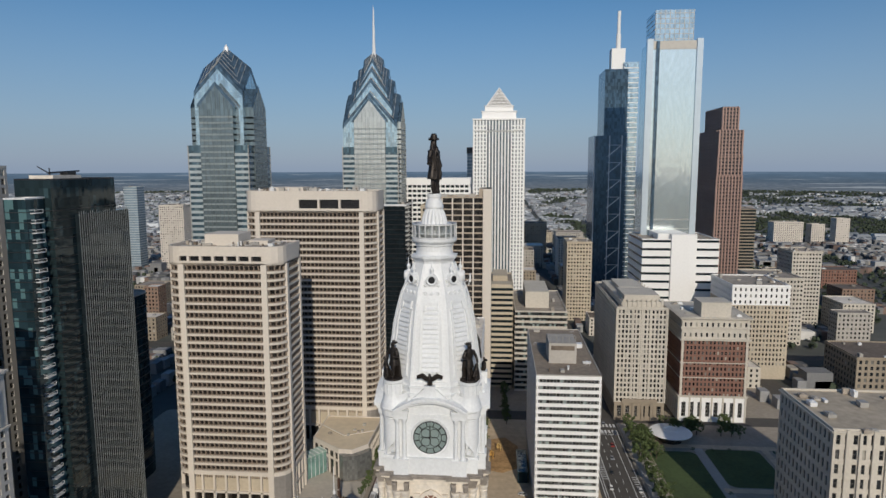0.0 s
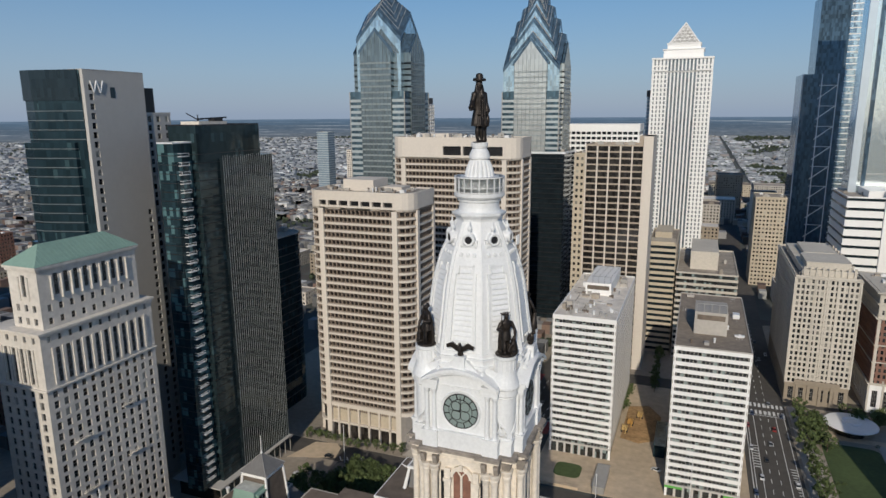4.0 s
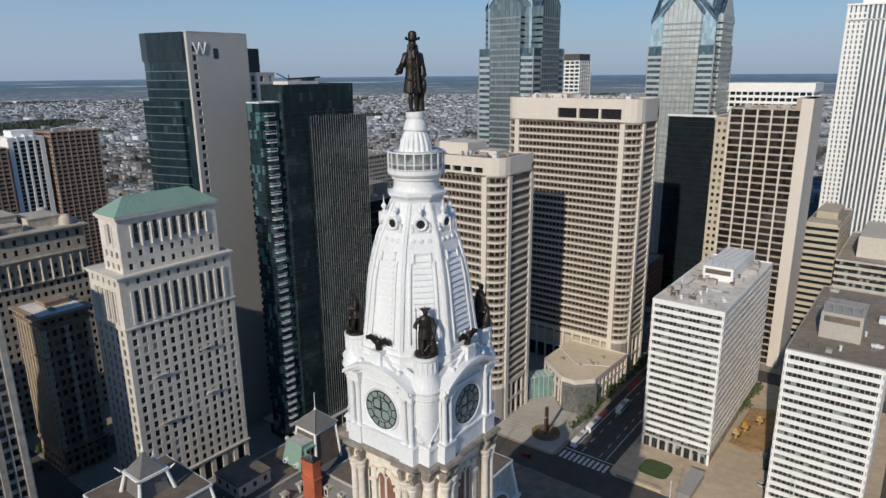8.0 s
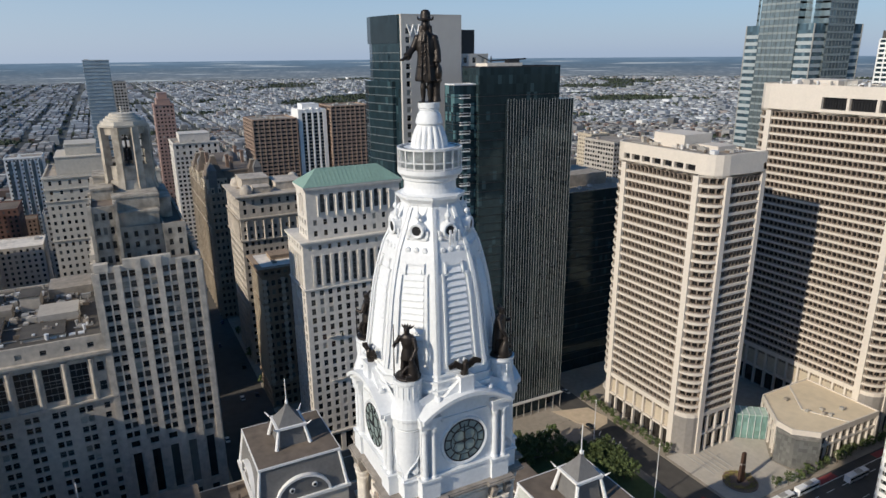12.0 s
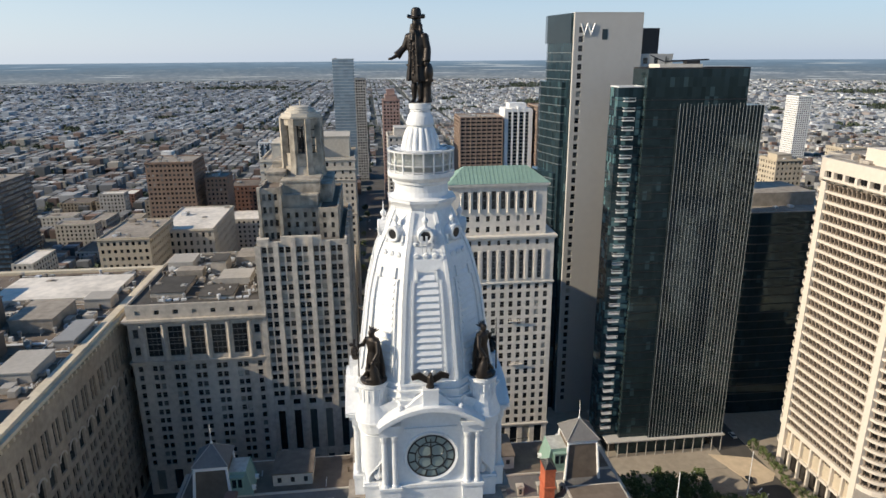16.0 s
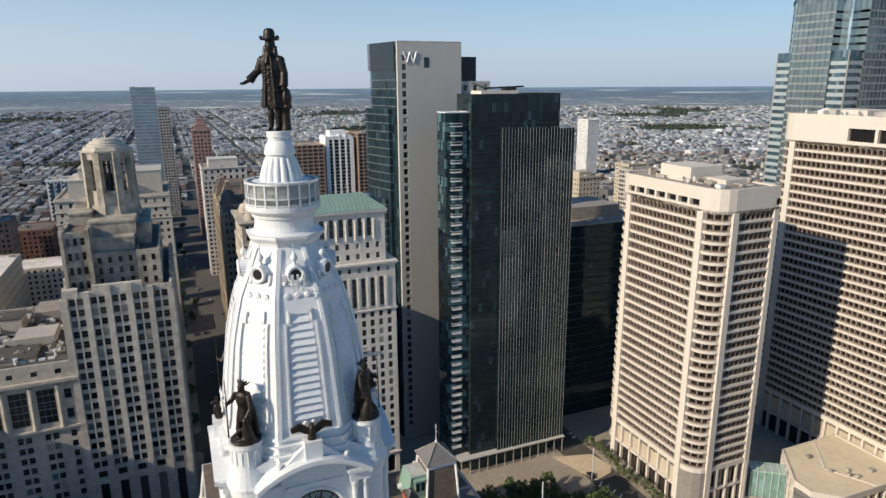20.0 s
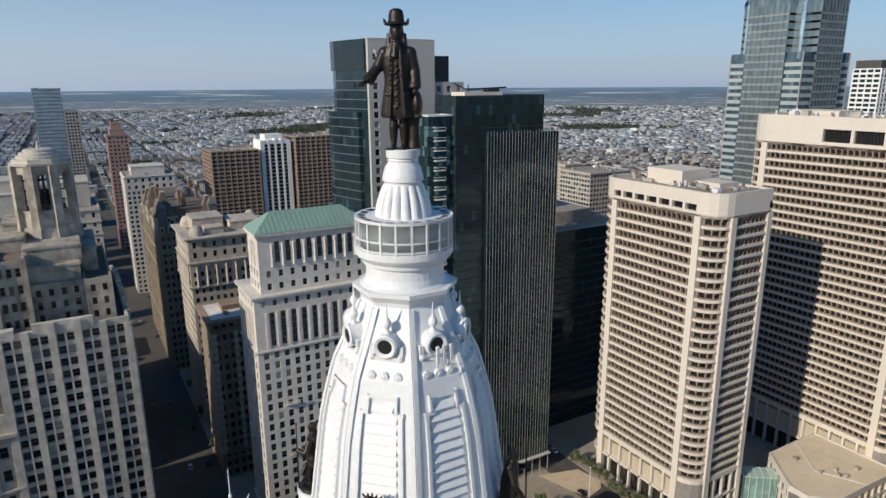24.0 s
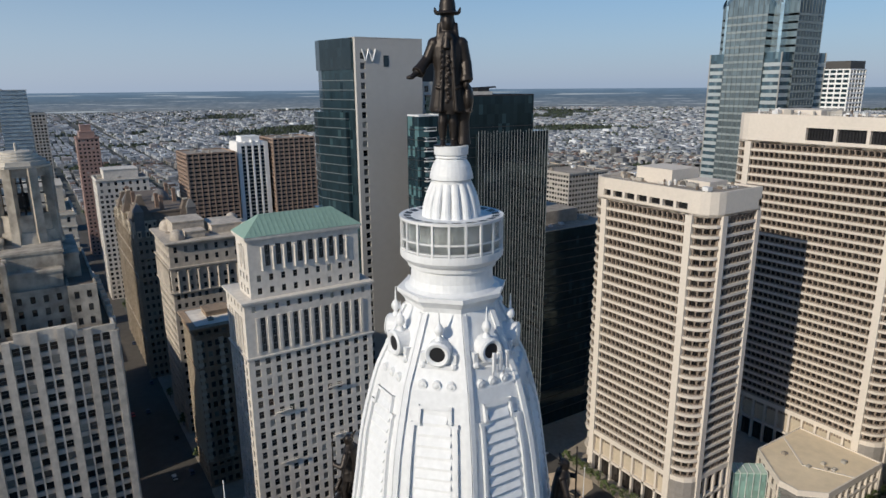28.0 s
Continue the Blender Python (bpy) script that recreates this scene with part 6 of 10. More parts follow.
    roof_units(b, x0 + 5, x1 - 5, y0 + 5, y1 - 5, top, 14, seed)
    roof_clutter(b, x0 + 5, x1 - 6, y0 + 5, y1 - 5, top, 60, seed + 1)
    # tall framed base
    g = Geo()
    g.prism(poly, zlow - 1.0, zlow + 0.02)
    g.prism(poly, zlow * 0.45, zlow * 0.5)
    for a, u, w, n, front in edges(poly):
        if w < 6:
            continue
        c = max(2, round(w / 5.5))
        for i in range(c + 1):
            p = a + u * (w * i / c) - n * 0.6
            g.obox((p.x, p.y), math.atan2(u.y, u.x), 0.9, 1.2, 0, zlow - 1.0)
    part("base_frame", g, precast, b, "tall concrete frame round the base")
    for a, u, w, n, front in edges(poly):
        if w < 6 or not front or n.x > 0.5:
            continue
        c = max(2, round(w / 5.5))
        for i in range(c):
            p = a + u * (w * (i + 0.5) / c) - n * 1.3
            g = Geo()
            g.obox((p.x, p.y), math.atan2(u.y, u.x), w / c - 1.0, 0.2, zlow * 0.5, zlow - 1.0)
            part("base_panel", g, tan_stone, b)
    # the rounded corner stands on solid grey stone
    g = Geo()
    arc = [(x1 - 7.5 + 7.55 * math.cos(radians(-90 + 22.5 * k)), y0 + 7.5 + 7.55 * math.sin(radians(-90 + 22.5 * k))) for k in range(5)]
    g.prism(arc + [(x1 - 7.5, y0 + 7.5)], 0, zlow - 0.9)
    for k in range(1, 6):
        g.prism([(x1 - 7.5 + 7.6 * math.cos(radians(-90 + 22.5 * j)), y0 + 7.5 + 7.6 * math.sin(radians(-90 + 22.5 * j))) for j in range(5)] + [(x1 - 7.5, y0 + 7.5)], zlow * k / 6 - 0.06, zlow * k / 6 + 0.06)
    part("corner_base", g, corner_granite, b, "solid grey stone corner base")
    return b


c1_span = [(-132.0 + 5.75 * k, -127.4 + 5.75 * k) for k in range(7)]
banded_tower("cream_office_tower", "cream concrete office tower with dark ribbon windows and rounded corners", -138.5, -83.7, 155.5, 183.0, 124.4, 27, 18.0, 116.5, ((118.3, 120.6), c1_span), [(-122, -106, 163, 178, 129.8), (-104, -94, 168, 178, 126.4)], 11)
c2_span = [(-100.0, -89.2), (-88.0, -77.2), (-76.0, -65.2)]
banded_tower("cream_office_tower", "taller cream concrete office tower with three louvred openings under its roof", -132.5, -56.0, 235.5, 262.0, 146.3, 32, 20.0, 134.8, ((137.0, 142.0), c2_span), [(-120, -100, 245, 262, 148.6)], 12)

# low plaza building between them, with its glass hall
pod = thing("plaza_pavilion_building", "low cream plaza building with flat tan roof and glazed hall", "plaza building", (-70, 212, 0))
g = Geo()
poly = [(-86, 204.5), (-69, 190.8), (-61.6, 190.3), (-54.5, 198), (-53.5, 235), (-86, 235)]
g.prism(grown(poly, -0.8), 0, 14.0)
part("podium_glass", g, ribbon_glass, pod)
g = Geo()
g.prism([(-68.5, 190.2), (-65.6, 186.6), (-58.6, 188.4), (-52.3, 195.4), (-54.0, 198.5), (-61.3, 191.2)], 0, 13.4)
part("glazed_bay", g, wavy_glass("bay_grey_glass", (0.2, 0.2, 0.19), 0.15, 0.3, panel=(1.2, 1.6), tilt=0.03, spread=0.2), pod, "grey glazed corner bay")
g = Geo()
for z0, z1 in ((8.4, 9.3), (13.0, 15.2)):
    g.prism(poly, z0, z1)
for a, u, w, n, fr in edges(poly):
    for i in range(int(w / 4.5) + 1):
        p = a + u * min(w, 4.5 * i) - n * 0.4
        g.obox((p.x, p.y), math.atan2(u.y, u.x), 0.7, 0.9, 0, 13.5)
part("podium_frame", g, precast, pod)
flat_roof(pod, poly, 15.2, precast, node_mat("tan_roof", (0.7, 0.585, 0.42), 0.9, spread=0.12, grain=0.3, stain=0.06), 0.5, 0.5)
roof_units(pod, -80, -60, 205, 230, 15.2, 6, 5, big=2.0, tall=1.4)
g = Geo()
g.prism([(-87, 188.5), (-84.6, 186.8), (-77.0, 197.0), (-79.5, 199.2)], 0, 11.5)
part("glass_hall", g, wavy_glass("hall_glass", (0.25, 0.42, 0.38), 0.1, 0.3, panel=(1.5, 2.0), spread=0.2), pod, "green tinted glass entrance hall")
g = Geo()
g.prism([(-90, 191), (-84.3, 186.4), (-76.6, 196.8), (-82, 201.5)], 11.5, 11.9)
part("glass_hall_roof", g, wavy_glass("roof_light_glass", (0.5, 0.66, 0.58), 0.15, 0.2, panel=(1.5, 2.0), spread=0.1), pod, "pale green glass roof")

for k in range(6):
    f0 = k / 5
    a, b = Vector((-90, 191, 11.95)).lerp(Vector((-82, 201.5, 11.95)), f0), Vector((-84.3, 186.4, 11.95)).lerp(Vector((-76.6, 196.8, 11.95)), f0)
    g = Geo()
    g.tube(a, b, 0.14, 0.14, 6)
    g.tube(b, (b.x, b.y, 0.2), 0.12, 0.12, 6)
    part("hall_rib", g, white_metal, pod)
g = Geo()
g.prism([(-86, 222), (-70, 208), (-69.6, 208.6), (-85.6, 222.6)], 15.22, 15.5)
g.prism([(-70, 208), (-54.5, 216), (-54.8, 216.6), (-70.3, 208.6)], 15.22, 15.5)
part("roof_upstand", g, precast, pod)
# ---- white banded office slabs ----
def white_slab(name, label, x0, x1, y0, y1, top, floors, roof_mat, pent, green, seed):
    b = thing(name, label, "office building", ((x0 + x1) / 2, (y0 + y1) / 2, 0), group="white banded slabs")
    poly = rect(x0, x1, y0, y1)
    zlow = 6.0
    pitch = (top - zlow) / floors
    g = Geo()
    g.prism(grown(poly, -0.35), 0, top - 0.2)
    part("window_ribbons", g, slab_glass, b, "dark window ribbons")
    g = Geo()
    g.prism(poly, 0, pitch * 0.5)
    for a, u, w, n, front in edges(poly):
        c = int(w / 1.5)
        for i in range(c + 1):
            p = a + u * (w * i / c) - n * 0.25
            g.obox((p.x, p.y), math.atan2(u.y, u.x), 0.2, 0.3, -pitch * 0.5, 0, 1)
    shared(b, "floor_band", g, [white_panel, concrete], [(0, 0, zlow + pitch * (k + 0.5)) for k in range(floors)])
    g = Geo()
    g.box(x0 - 0.02, x0 + 1.0, y0 - 0.04, y0 + 0.5, 0, top)
    g.box(x1 - 1.0, x1 + 0.02, y0 - 0.04, y0 + 0.5, 0, top)
    part("end_pier", g, white_panel, b)
    g = Geo()
    for i in range(9):
        g.box(x0 + (x1 - x0 - 1) * i / 8, x0 + 1 + (x1 - x0 - 1) * i / 8, y0 + 0.1, y0 + 1.1, 0, zlow)
    g.box(x0 - 0.2, x1 + 0.2, y0 - 0.3, y1, zlow - 0.8, zlow)
    part("ground_floor_frame", g, grey_panel, b)
    if green:
        g = Geo()
        g.box(x0 - 0.1, x0 + 7, y0 - 0.12, y0 + 0.2, 4.0, 6.0)
        g.box(x1 - 6, x1 + 0.1, y0 - 0.12, y0 + 0.2, 4.0, 6.0)
        part("shop_fascia", g, node_mat("green_fascia", (0.12, 0.4, 0.08), 0.5), b, "bright green shop fascia")
    flat_roof(b, poly, top, concrete if green else white_panel, roof_mat, 0.5, 0.4)
    px0, px1, py0, py1, ph = pent
    g = Geo()
    g.box(px0, px1, py0, py1, top, ph)
    part("penthouse", g, concrete if green else white_panel, b)
    g = Geo()
    g.box(px0 + 1, px1 - 1, py0 - 0.08, py0 + 0.3, ph - 3.4, ph - 1.2)
    part("penthouse_louvre", g, roof_dark, b)
    g = Geo()
    for i in range(5):
        xx = px0 + 0.5 + (px1 - px0 - 1) * i / 4
        g.tube((xx, py0 + 0.5, ph), (xx, py0 + 0.5, ph + 3.5), 0.12, 0.12, 6)
        g.tube((xx, py0 + 0.5, ph + 3.5), (xx, py1 - 1, ph + 0.2), 0.1, 0.1, 6)
    g.tube((px0 + 0.5, py0 + 0.5, ph + 3.5), (px1 - 0.5, py0 + 0.5, ph + 3.5), 0.12, 0.12, 6)
    part("roof_frame", g, grey_metal, b)
    roof_units(b, x0 + 2, x1 - 2, y0 + 6, y1 - 4, top, 4 if green else 16, seed)
    roof_clutter(b, x0 + 1.5, x1 - 4, y0 + 3, y1 - 3, top, 14 if green else 70, seed + 1)
    return b


white_slab("white_office_slab", "white banded office slab with a pale cluttered roof beside a tan plaza", -24.0, 4.8, 181.0, 266.0, 68.3, 19, roof_white, (-16, -3, 222, 262, 74.5), False, 21)
white_slab("white_office_slab", "white banded office slab with a brown gravel roof and green shop fascia", 30.0, 59.0, 161.0, 245.0, 67.2, 19, node_mat("gravel_roof", (0.25, 0.205, 0.16), 0.95, spread=0.35, grain=0.5, stain=0.07), (37, 50, 180, 198, 77.0), True, 22)

# ---- dark glass residential tower with pale fins ----
fin_metal = node_mat("fin_metal", (0.27, 0.295, 0.305), 0.45, 0.2, spread=0.2, grain=0.3)
res = thing("dark_glass_tower", "black glass residential tower with thin pale fins and stacked balconies", "apartment tower", (-155, 110, 0))
g = Geo()
g.prism(rect(-157, -143.5, 92, 130), 0, 155.8)
part("main_volume", g, studio_glass, res, "black glass volume")
g = Geo()
g.prism(rect(-166, -142.0, 104, 136.2), 8, 143.0)
part("fin_volume", g, black_glass, res)
g = Geo()
g.prism(rect(-154, -146.0, 82.5, 92.2), 8, 149.5)
part("balcony_volume", g, wavy_glass("bay_teal_glass", (0.016, 0.032, 0.04), 0.07, 0.0, 0.5, panel=(1.6, 3.4), tilt=0.03, spread=0.4, tint=(0.6, 0.9, 1.0), odd=(0.25, (0.09, 0.17, 0.18))), res, "teal tinted glass side bay")
fin = Geo()
for k in range(25):
    rv = random.Random(k)
    fin = Geo()
    w = rv.uniform(0.045, 0.085)
    fin.box(-142.02, -141.88, -w, w, 8.0, 143.6 + rv.uniform(-0.6, 0.6))
    shared(res, "fin", fin, fin_metal, [(0, 104.2 + 32 * k / 24, 0)], "thin pale metal fin")
fin = Geo()
fin.box(-0.08, 0.08, 136.15, 136.4, 8, 143.6)
shared(res, "side_fin", fin, fin_metal, [(-143 - 1.3 * k, 0, 0) for k in range(16)])
line = Geo()
line.prism(grown(rect(-157, -143.5, 92, 130), 0.06), 0, 0.28)
line.prism(grown(rect(-154, -146.0, 82.5, 92.2), 0.06), 0, 0.28)
shared(res, "floor_line", line, dark_metal, [(0, 0, 9 + 3.4 * k) for k in range(41)])
bal = Geo()
bal.box(-146.2, -144.3, 84.4, 88.4, 0, 0.25)
for a in ((-146.2, 84.4), (-144.3, 84.4), (-144.3, 88.4), (-146.2, 88.4)):
    bal.box(a[0] - 0.05, a[0] + 0.05, a[1] - 0.05, a[1] + 0.05, 0.25, 1.35)
bal.box(-144.4, -144.25, 84.4, 88.4, 1.2, 1.35)
bal.box(-146.2, -144.3, 84.35, 84.45, 1.2, 1.35)
shared(res, "balcony", bal, white_metal, [(0, 0, 12 + 3.4 * k) for k in range(40)], "small pale balcony")
flat_roof(res, rect(-157, -143.5, 92, 130), 155.8, dark_metal, roof_dark, 0.5)
flat_roof(res, rect(-154, -146.0, 82.5, 92.2), 149.5, white_metal, roof_white, 0.5)
g = Geo()
g.box(-155, -146, 97, 113, 155.8, 157.4)
part("plant_deck", g, roof_white, res)
g = Geo()
g.tube((-150, 101, 156), (-150, 101, 160), 0.25, 0.2, 6)
g.tube((-150, 101, 158.3), (-149.5, 117, 158.9), 0.35, 0.3, 6)
g.tube((-150, 95, 160.5), (-150, 101, 158), 0.2, 0.25, 6)
g.box(-151, -148, 108, 113, 157.4, 158.6)
part("roof_crane", g, dark_metal, res, "window washing rig on the roof")
g = Geo()
g.prism(rect(-166, -140.5, 86, 137), 7.5, 8.0)
part("canopy", g, grey_panel, res, "thin white canopy over the entrance")
for k in range(13):
    g = Geo()
    g.tube((-141.3, 87 + 4.1 * k, 0), (-141.3, 87 + 4.1 * k, 7.5), 0.2, 0.2, 10)
    part("canopy_post", g, grey_metal, res)
g = Geo()
g.prism(rect(-164, -146, 88, 134), 0, 7.2)
part("lobby_glass", g, ribbon_glass, res)

# ---- hotel tower: teal glass and a plain grey wall ----
hotel = thing("glass_hotel_tower", "slender hotel tower of teal glass with a plain grey end wall", "hotel tower", (-192, 95, 0))
g = Geo()
g.prism([(-206, 72), (-200.3, 71), (-180.5, 75.2), (-180.5, 103.4), (-206, 103.4)], 0, 176.2)
part("glass_shaft", g, teal_glass, hotel, "teal glass curtain wall")
g = Geo()
g.prism([(-206, 69.3), (-200.3, 68.6), (-184, 73), (-184, 76), (-206, 76)], 0, 150)
part("middle_glass_bay", g, teal_glass, hotel)
g = Geo()
g.prism([(-206.2, 67), (-200.5, 66.2), (-186, 71.5), (-186, 75), (-206.2, 76)], 0, 112)
part("lower_glass_bay", g, teal_glass, hotel)
f = Facade(hotel, grey_panel, 0.5, 260)
e0 = list(edges(rect(-182.0, -178.9, 75.6, 103.7)))
a, u, w, n, fr = e0[1]
f.side(a, u, 5.6, n, 6, 172, 47, 1, 1.9, 2.3)
f.plain(a, u, 5.6, 172, 176.4)
f.plain(a, u, 5.6, 0, 6)
f.plain(a + u * 5.6, u, 16.6, 0, 176.4)
f.side(a + u * 22.2, u, w - 22.2, n, 6, 122, 33, 1, 1.9, 2.3)
f.plain(a + u * 22.2, u, w - 22.2, 122, 176.4)
f.plain(a + u * 22.2, u, w - 22.2, 0, 6)
a2, u2, w2, n2, fr2 = e0[0]
f.plain(a2, u2, w2, 0, 176.4)
a2, u2, w2, n2, fr2 = e0[2]
f.plain(a2, u2, w2, 0, 176.4)
low = list(edges(rect(-206, -179.7, 103.7, 117.5)))
f.side(*low[1][:4], 6, 160, 44, 3, 1.9, 2.3)
f.side(*low[2][:4], 6, 160, 44, 4, 1.9, 2.3, False)
f.done("smooth grey concrete end wall")
g = Geo()
g.prism(rect(-206, -178.9, 75.6, 103.7), 176.3, 176.8)
part("roof", g, grey_panel, hotel)
g = Geo()
g.prism(rect(-206, -179.6, 103.6, 117.6), 159.9, 161)
part("roof", g, grey_panel, hotel)
g = Geo()
g.prism(rect(-204, -183, 103.8, 112.5), 161, 171)
part("dark_crown", g, dark_metal, hotel, "dark screened plant floors")
g = Geo()
g.prism([(-206, 71.2), (-200.3, 70.5), (-181, 74.8), (-181, 76), (-206, 76)], 165.5, 176.6)
part("top_glass_bay", g, black_glass, hotel, "dark glass top floors")
line = Geo()
line.prism([(-206, 71.85), (-200.3, 70.85), (-180.4, 75.05), (-180.4, 75.5), (-206, 75.5)], 0, 0.3)
shared(hotel, "floor_line", line, mullion_metal, [(0, 0, 151 + 3.5 * k) for k in range(4)])
for pts, z0, count in (([(-206.3, 66.9), (-200.6, 66.0), (-185.9, 71.4), (-185.9, 74.6), (-206.3, 76.1)], 8, 30), ([(-206.1, 69.2), (-200.4, 68.45), (-183.9, 72.9), (-183.9, 75.5), (-206.1, 75.5)], 116, 10)):
    line = Geo()
    line.prism(pts, 0, 0.3)
    shared(hotel, "floor_line", line, mullion_metal, [(0, 0, z0 + 3.5 * k) for k in range(count)])
g = Geo()
for s0, z0, s1, z1 in ((78.2, 172.6, 79.6, 168.4), (79.6, 168.4, 81.0, 172.6), (81.0, 172.6, 82.4, 168.4), (82.4, 168.4, 83.8, 172.6)):
    g.tube((-178.7, s0, z0), (-178.7, s1, z1), 0.3, 0.3, 6)
part("wall_emblem", g, white_metal, hotel, "pale zigzag emblem")
g = Geo()
g.box(-178.95, -178.8, 87.0, 89.2, 166.5, 170.5)
part("high_window", g, black_glass, hotel)

# ---- white marble bank tower with a green hipped roof ----
bank = thing("marble_bank_tower", "pale marble office tower with a colonnaded top and green copper roof", "office tower", (-153, 40, 0))
f = Facade(bank, marble, 0.45, 280)
LOW, UP = rect(-161.0, -140.3, 18.4, 59.8), rect(-154.2, -142.0, 21.2, 56.8)
f.ring(LOW, 20, 80, 17, 3.4, 1.65, 2.45, edge=1.0)
f.ring(LOW, 80, 93.5, 1, 3.55, 1.5, 11.0, edge=3.6)
f.ring(LOW, 93.5, 97, 1, 3.55, 1.2, 1.9, edge=1.0)
f.ring(LOW, 0, 20, 2, 5.2, 3.0, 7.4, edge=1.0)
f.ring(UP, 98, 106, 2, 3.6, 1.4, 2.1, edge=1.0)
f.ring(UP, 106, 115.6, 1, 3.3, 1.6, 6.6, edge=4.2)
f.done("pale veined marble walls")
g = Geo()
g.prism(UP, 96, 98.05)
part("setback_plinth", g, marble, bank)
cornice(bank, LOW, 96.6, 1.3, 0.9, marble)
cornice(bank, LOW, 79.2, 0.9, 0.5, marble, "string_course")
cornice(bank, LOW, 19.2, 1.0, 0.6, marble, "string_course")
cornice(bank, UP, 115.4, 1.6, 0.9, marble)
for (ww, poly, z0, z1) in ((0.5, LOW, 81, 92.5),):
    for a, u, w, n, fr in edges(poly):
        if not fr:
            continue
        c = round((w - 7.2) / 3.55)
        for i in range(c + 1):
            p = a + u * (3.6 + (w - 7.2) * i / c) + n * 0.12
            g = Geo()
            g.obox((p.x, p.y), math.atan2(u.y, u.x), 0.9, 0.5, z0, z1)
            part("pilaster", g, marble, bank)
for a, u, w, n, fr in edges(UP):
    if not fr:
        continue
    c = round((w - 8.4) / 3.3)
    for i in range(c + 1):
        p = a + u * (4.2 + (w - 8.4) * i / c) + n * 0.15
        g = Geo()
        g.lathe([(0.45, 106.4), (0.36, 106.9), (0.33, 112.8), (0.48, 113.6)], 10, p.x, p.y)
        part("column", g, marble, bank)
g = Geo()
ev, rd = grown(UP, 1.0), [(-148.5, 27.0), (-147.8, 27.0), (-147.8, 50.5), (-148.5, 50.5)]
g.prism(ev, 117.0, 122.3, poly2=rd)
part("copper_roof", g, copper_green, bank, "green patinated copper hipped roof")
for k in range(22):
    y = 22.5 + 1.5 * k
    t = min(1, (y - 20.2) / 6.8, (57.8 - y) / 7.3)
    g = Geo()
    g.tube((-141.0, y, 117.1), (-141.0 - 6.8 * t, y, 117.1 + 5.25 * t), 0.07, 0.07, 4)
    part("roof_seam", g, copper_green, bank)
for (y, z) in ((28, 60), (46, 64), (28.5, 42), (46.5, 46)):
    g = Geo()
    g.box(-140.3, -139.5, y - 2.6, y + 2.6, z, z + 0.35)
    for i in range(8):
        g.box(-139.42, -139.3, y - 2.6 + 0.72 * i, y - 2.48 + 0.72 * i, z + 0.35, z + 1.3)
    g.box(-139.45, -139.27, y - 2.6, y + 2.6, z + 1.25, z + 1.4)
    part("stone_balcony", g, marble, bank)

# ---- stepped stone tower with a belfry ----
# dirty stone, darkened as well for the shade on the recessed upper stages
belfry_dirt_shade = node_mat("belfry_dirt_shade", (0.39, 0.345, 0.285), 0.9, spread=0.75, grain=0.35, stain=0.14, streak=1)
bell = thing("belfry_tower", "grey limestone stepped office tower crowned by an open octagonal belfry", "office tower", (-170, -32, 0))
f = Facade(bell, belfry_stone, 0.6, 280)
P1 = rect(-200, -140.0, -46.8, -15.8)
for a, u, w, n, fr in edges(P1):
    c = 10 if w < 40 else 20
    f.side(a, u, w, n, 38, 97.5, 17, c, 1.75, 2.25, fr, edge=0.5, pair=0.38)
    f.side(a, u, w, n, 14, 34, 1, max(2, c // 2), 2.6, 17, fr, edge=0.8)
    f.side(a, u, w, n, 34, 38, 1, max(2, c // 2), 2.6, 2.4, fr, edge=0.8)
    f.side(a, u, w, n, 0, 14, 2, max(2, c // 2), 2.4, 4.5, fr, edge=0.8)
f.done("grey limestone walls with tall piers")
for a, u, w, n, fr in edges(P1):
    c = 5 if w < 40 else 10
    for i in range(c + 1):
        p = a + u * (0.5 + (w - 1.0) * i / c) + n * 0.1
        g = Geo()
        top = 97.2 if i in (0, c) else (100.4 if 1 < i < c - 1 else 98.8)
        g.obox((p.x, p.y), math.atan2(u.y, u.x), 1.7, 1.4, 0, top)
        part("pier", g, belfry_stone, bell)
        if i < c:
            q = a + u * (0.5 + (w - 1.0) * (i + 0.5) / c) + n * 0.05
            g = Geo()
            g.obox((q.x, q.y), math.atan2(u.y, u.x), 0.45, 0.7, 38, 97.4)
            part("mullion", g, belfry_stone, bell)
flat_roof(bell, P1, 97.5, belfry_stone, roof_dark, 1.4, 0.7)
g = Geo()
g.box(-141.2, -139.7, -38.5, -24.5, 97.5, 100.6)
g.box(-190, -150, -47.1, -45.8, 97.5, 100.6)
g.box(-142.6, -139.8, -46.6, -42.6, 97.5, 99.8)
part("raised_parapet", g, belfry_stone, bell, "raised middle of the parapet")
# the stepped shoulders under the belfry
f = Facade(bell, belfry_dirt_shade, 0.6, 48)
for poly, z1, rows, bay, wh in ((rect(-192, -144.5, -45.2, -38.2), 116.0, 4, 2.3, 2.4), (rect(-192, -145.0, -25.2, -18.4), 108.5, 3, 2.4, 2.0), (rect(-192, -148.0, -38.2, -25.2), 108.0, 3, 3.0, 2.0)):
    f.ring(poly, 97.5, z1, rows, bay, 1.15, wh, edge=0.5)
f.done("weathered upper stages, darker with painted recess shade")
for poly, z in ((rect(-192, -144.5, -45.2, -38.2), 116.0), (rect(-192, -145.0, -25.2, -18.4), 108.5), (rect(-192, -148.0, -38.2, -25.2), 108.0)):
    flat_roof(bell, poly, z, belfry_dirt_shade, roof_dark, 0.9, 0.5)
for x in (-144.3, -150, -158, -166):
    for y in (-45.3, -38.1):
        g = Geo()
        g.box(x - 0.7, x + 0.7, y - 0.5, y + 0.5, 97.5, 117.4)
        part("pier", g, belfry_dirt_shade, bell)
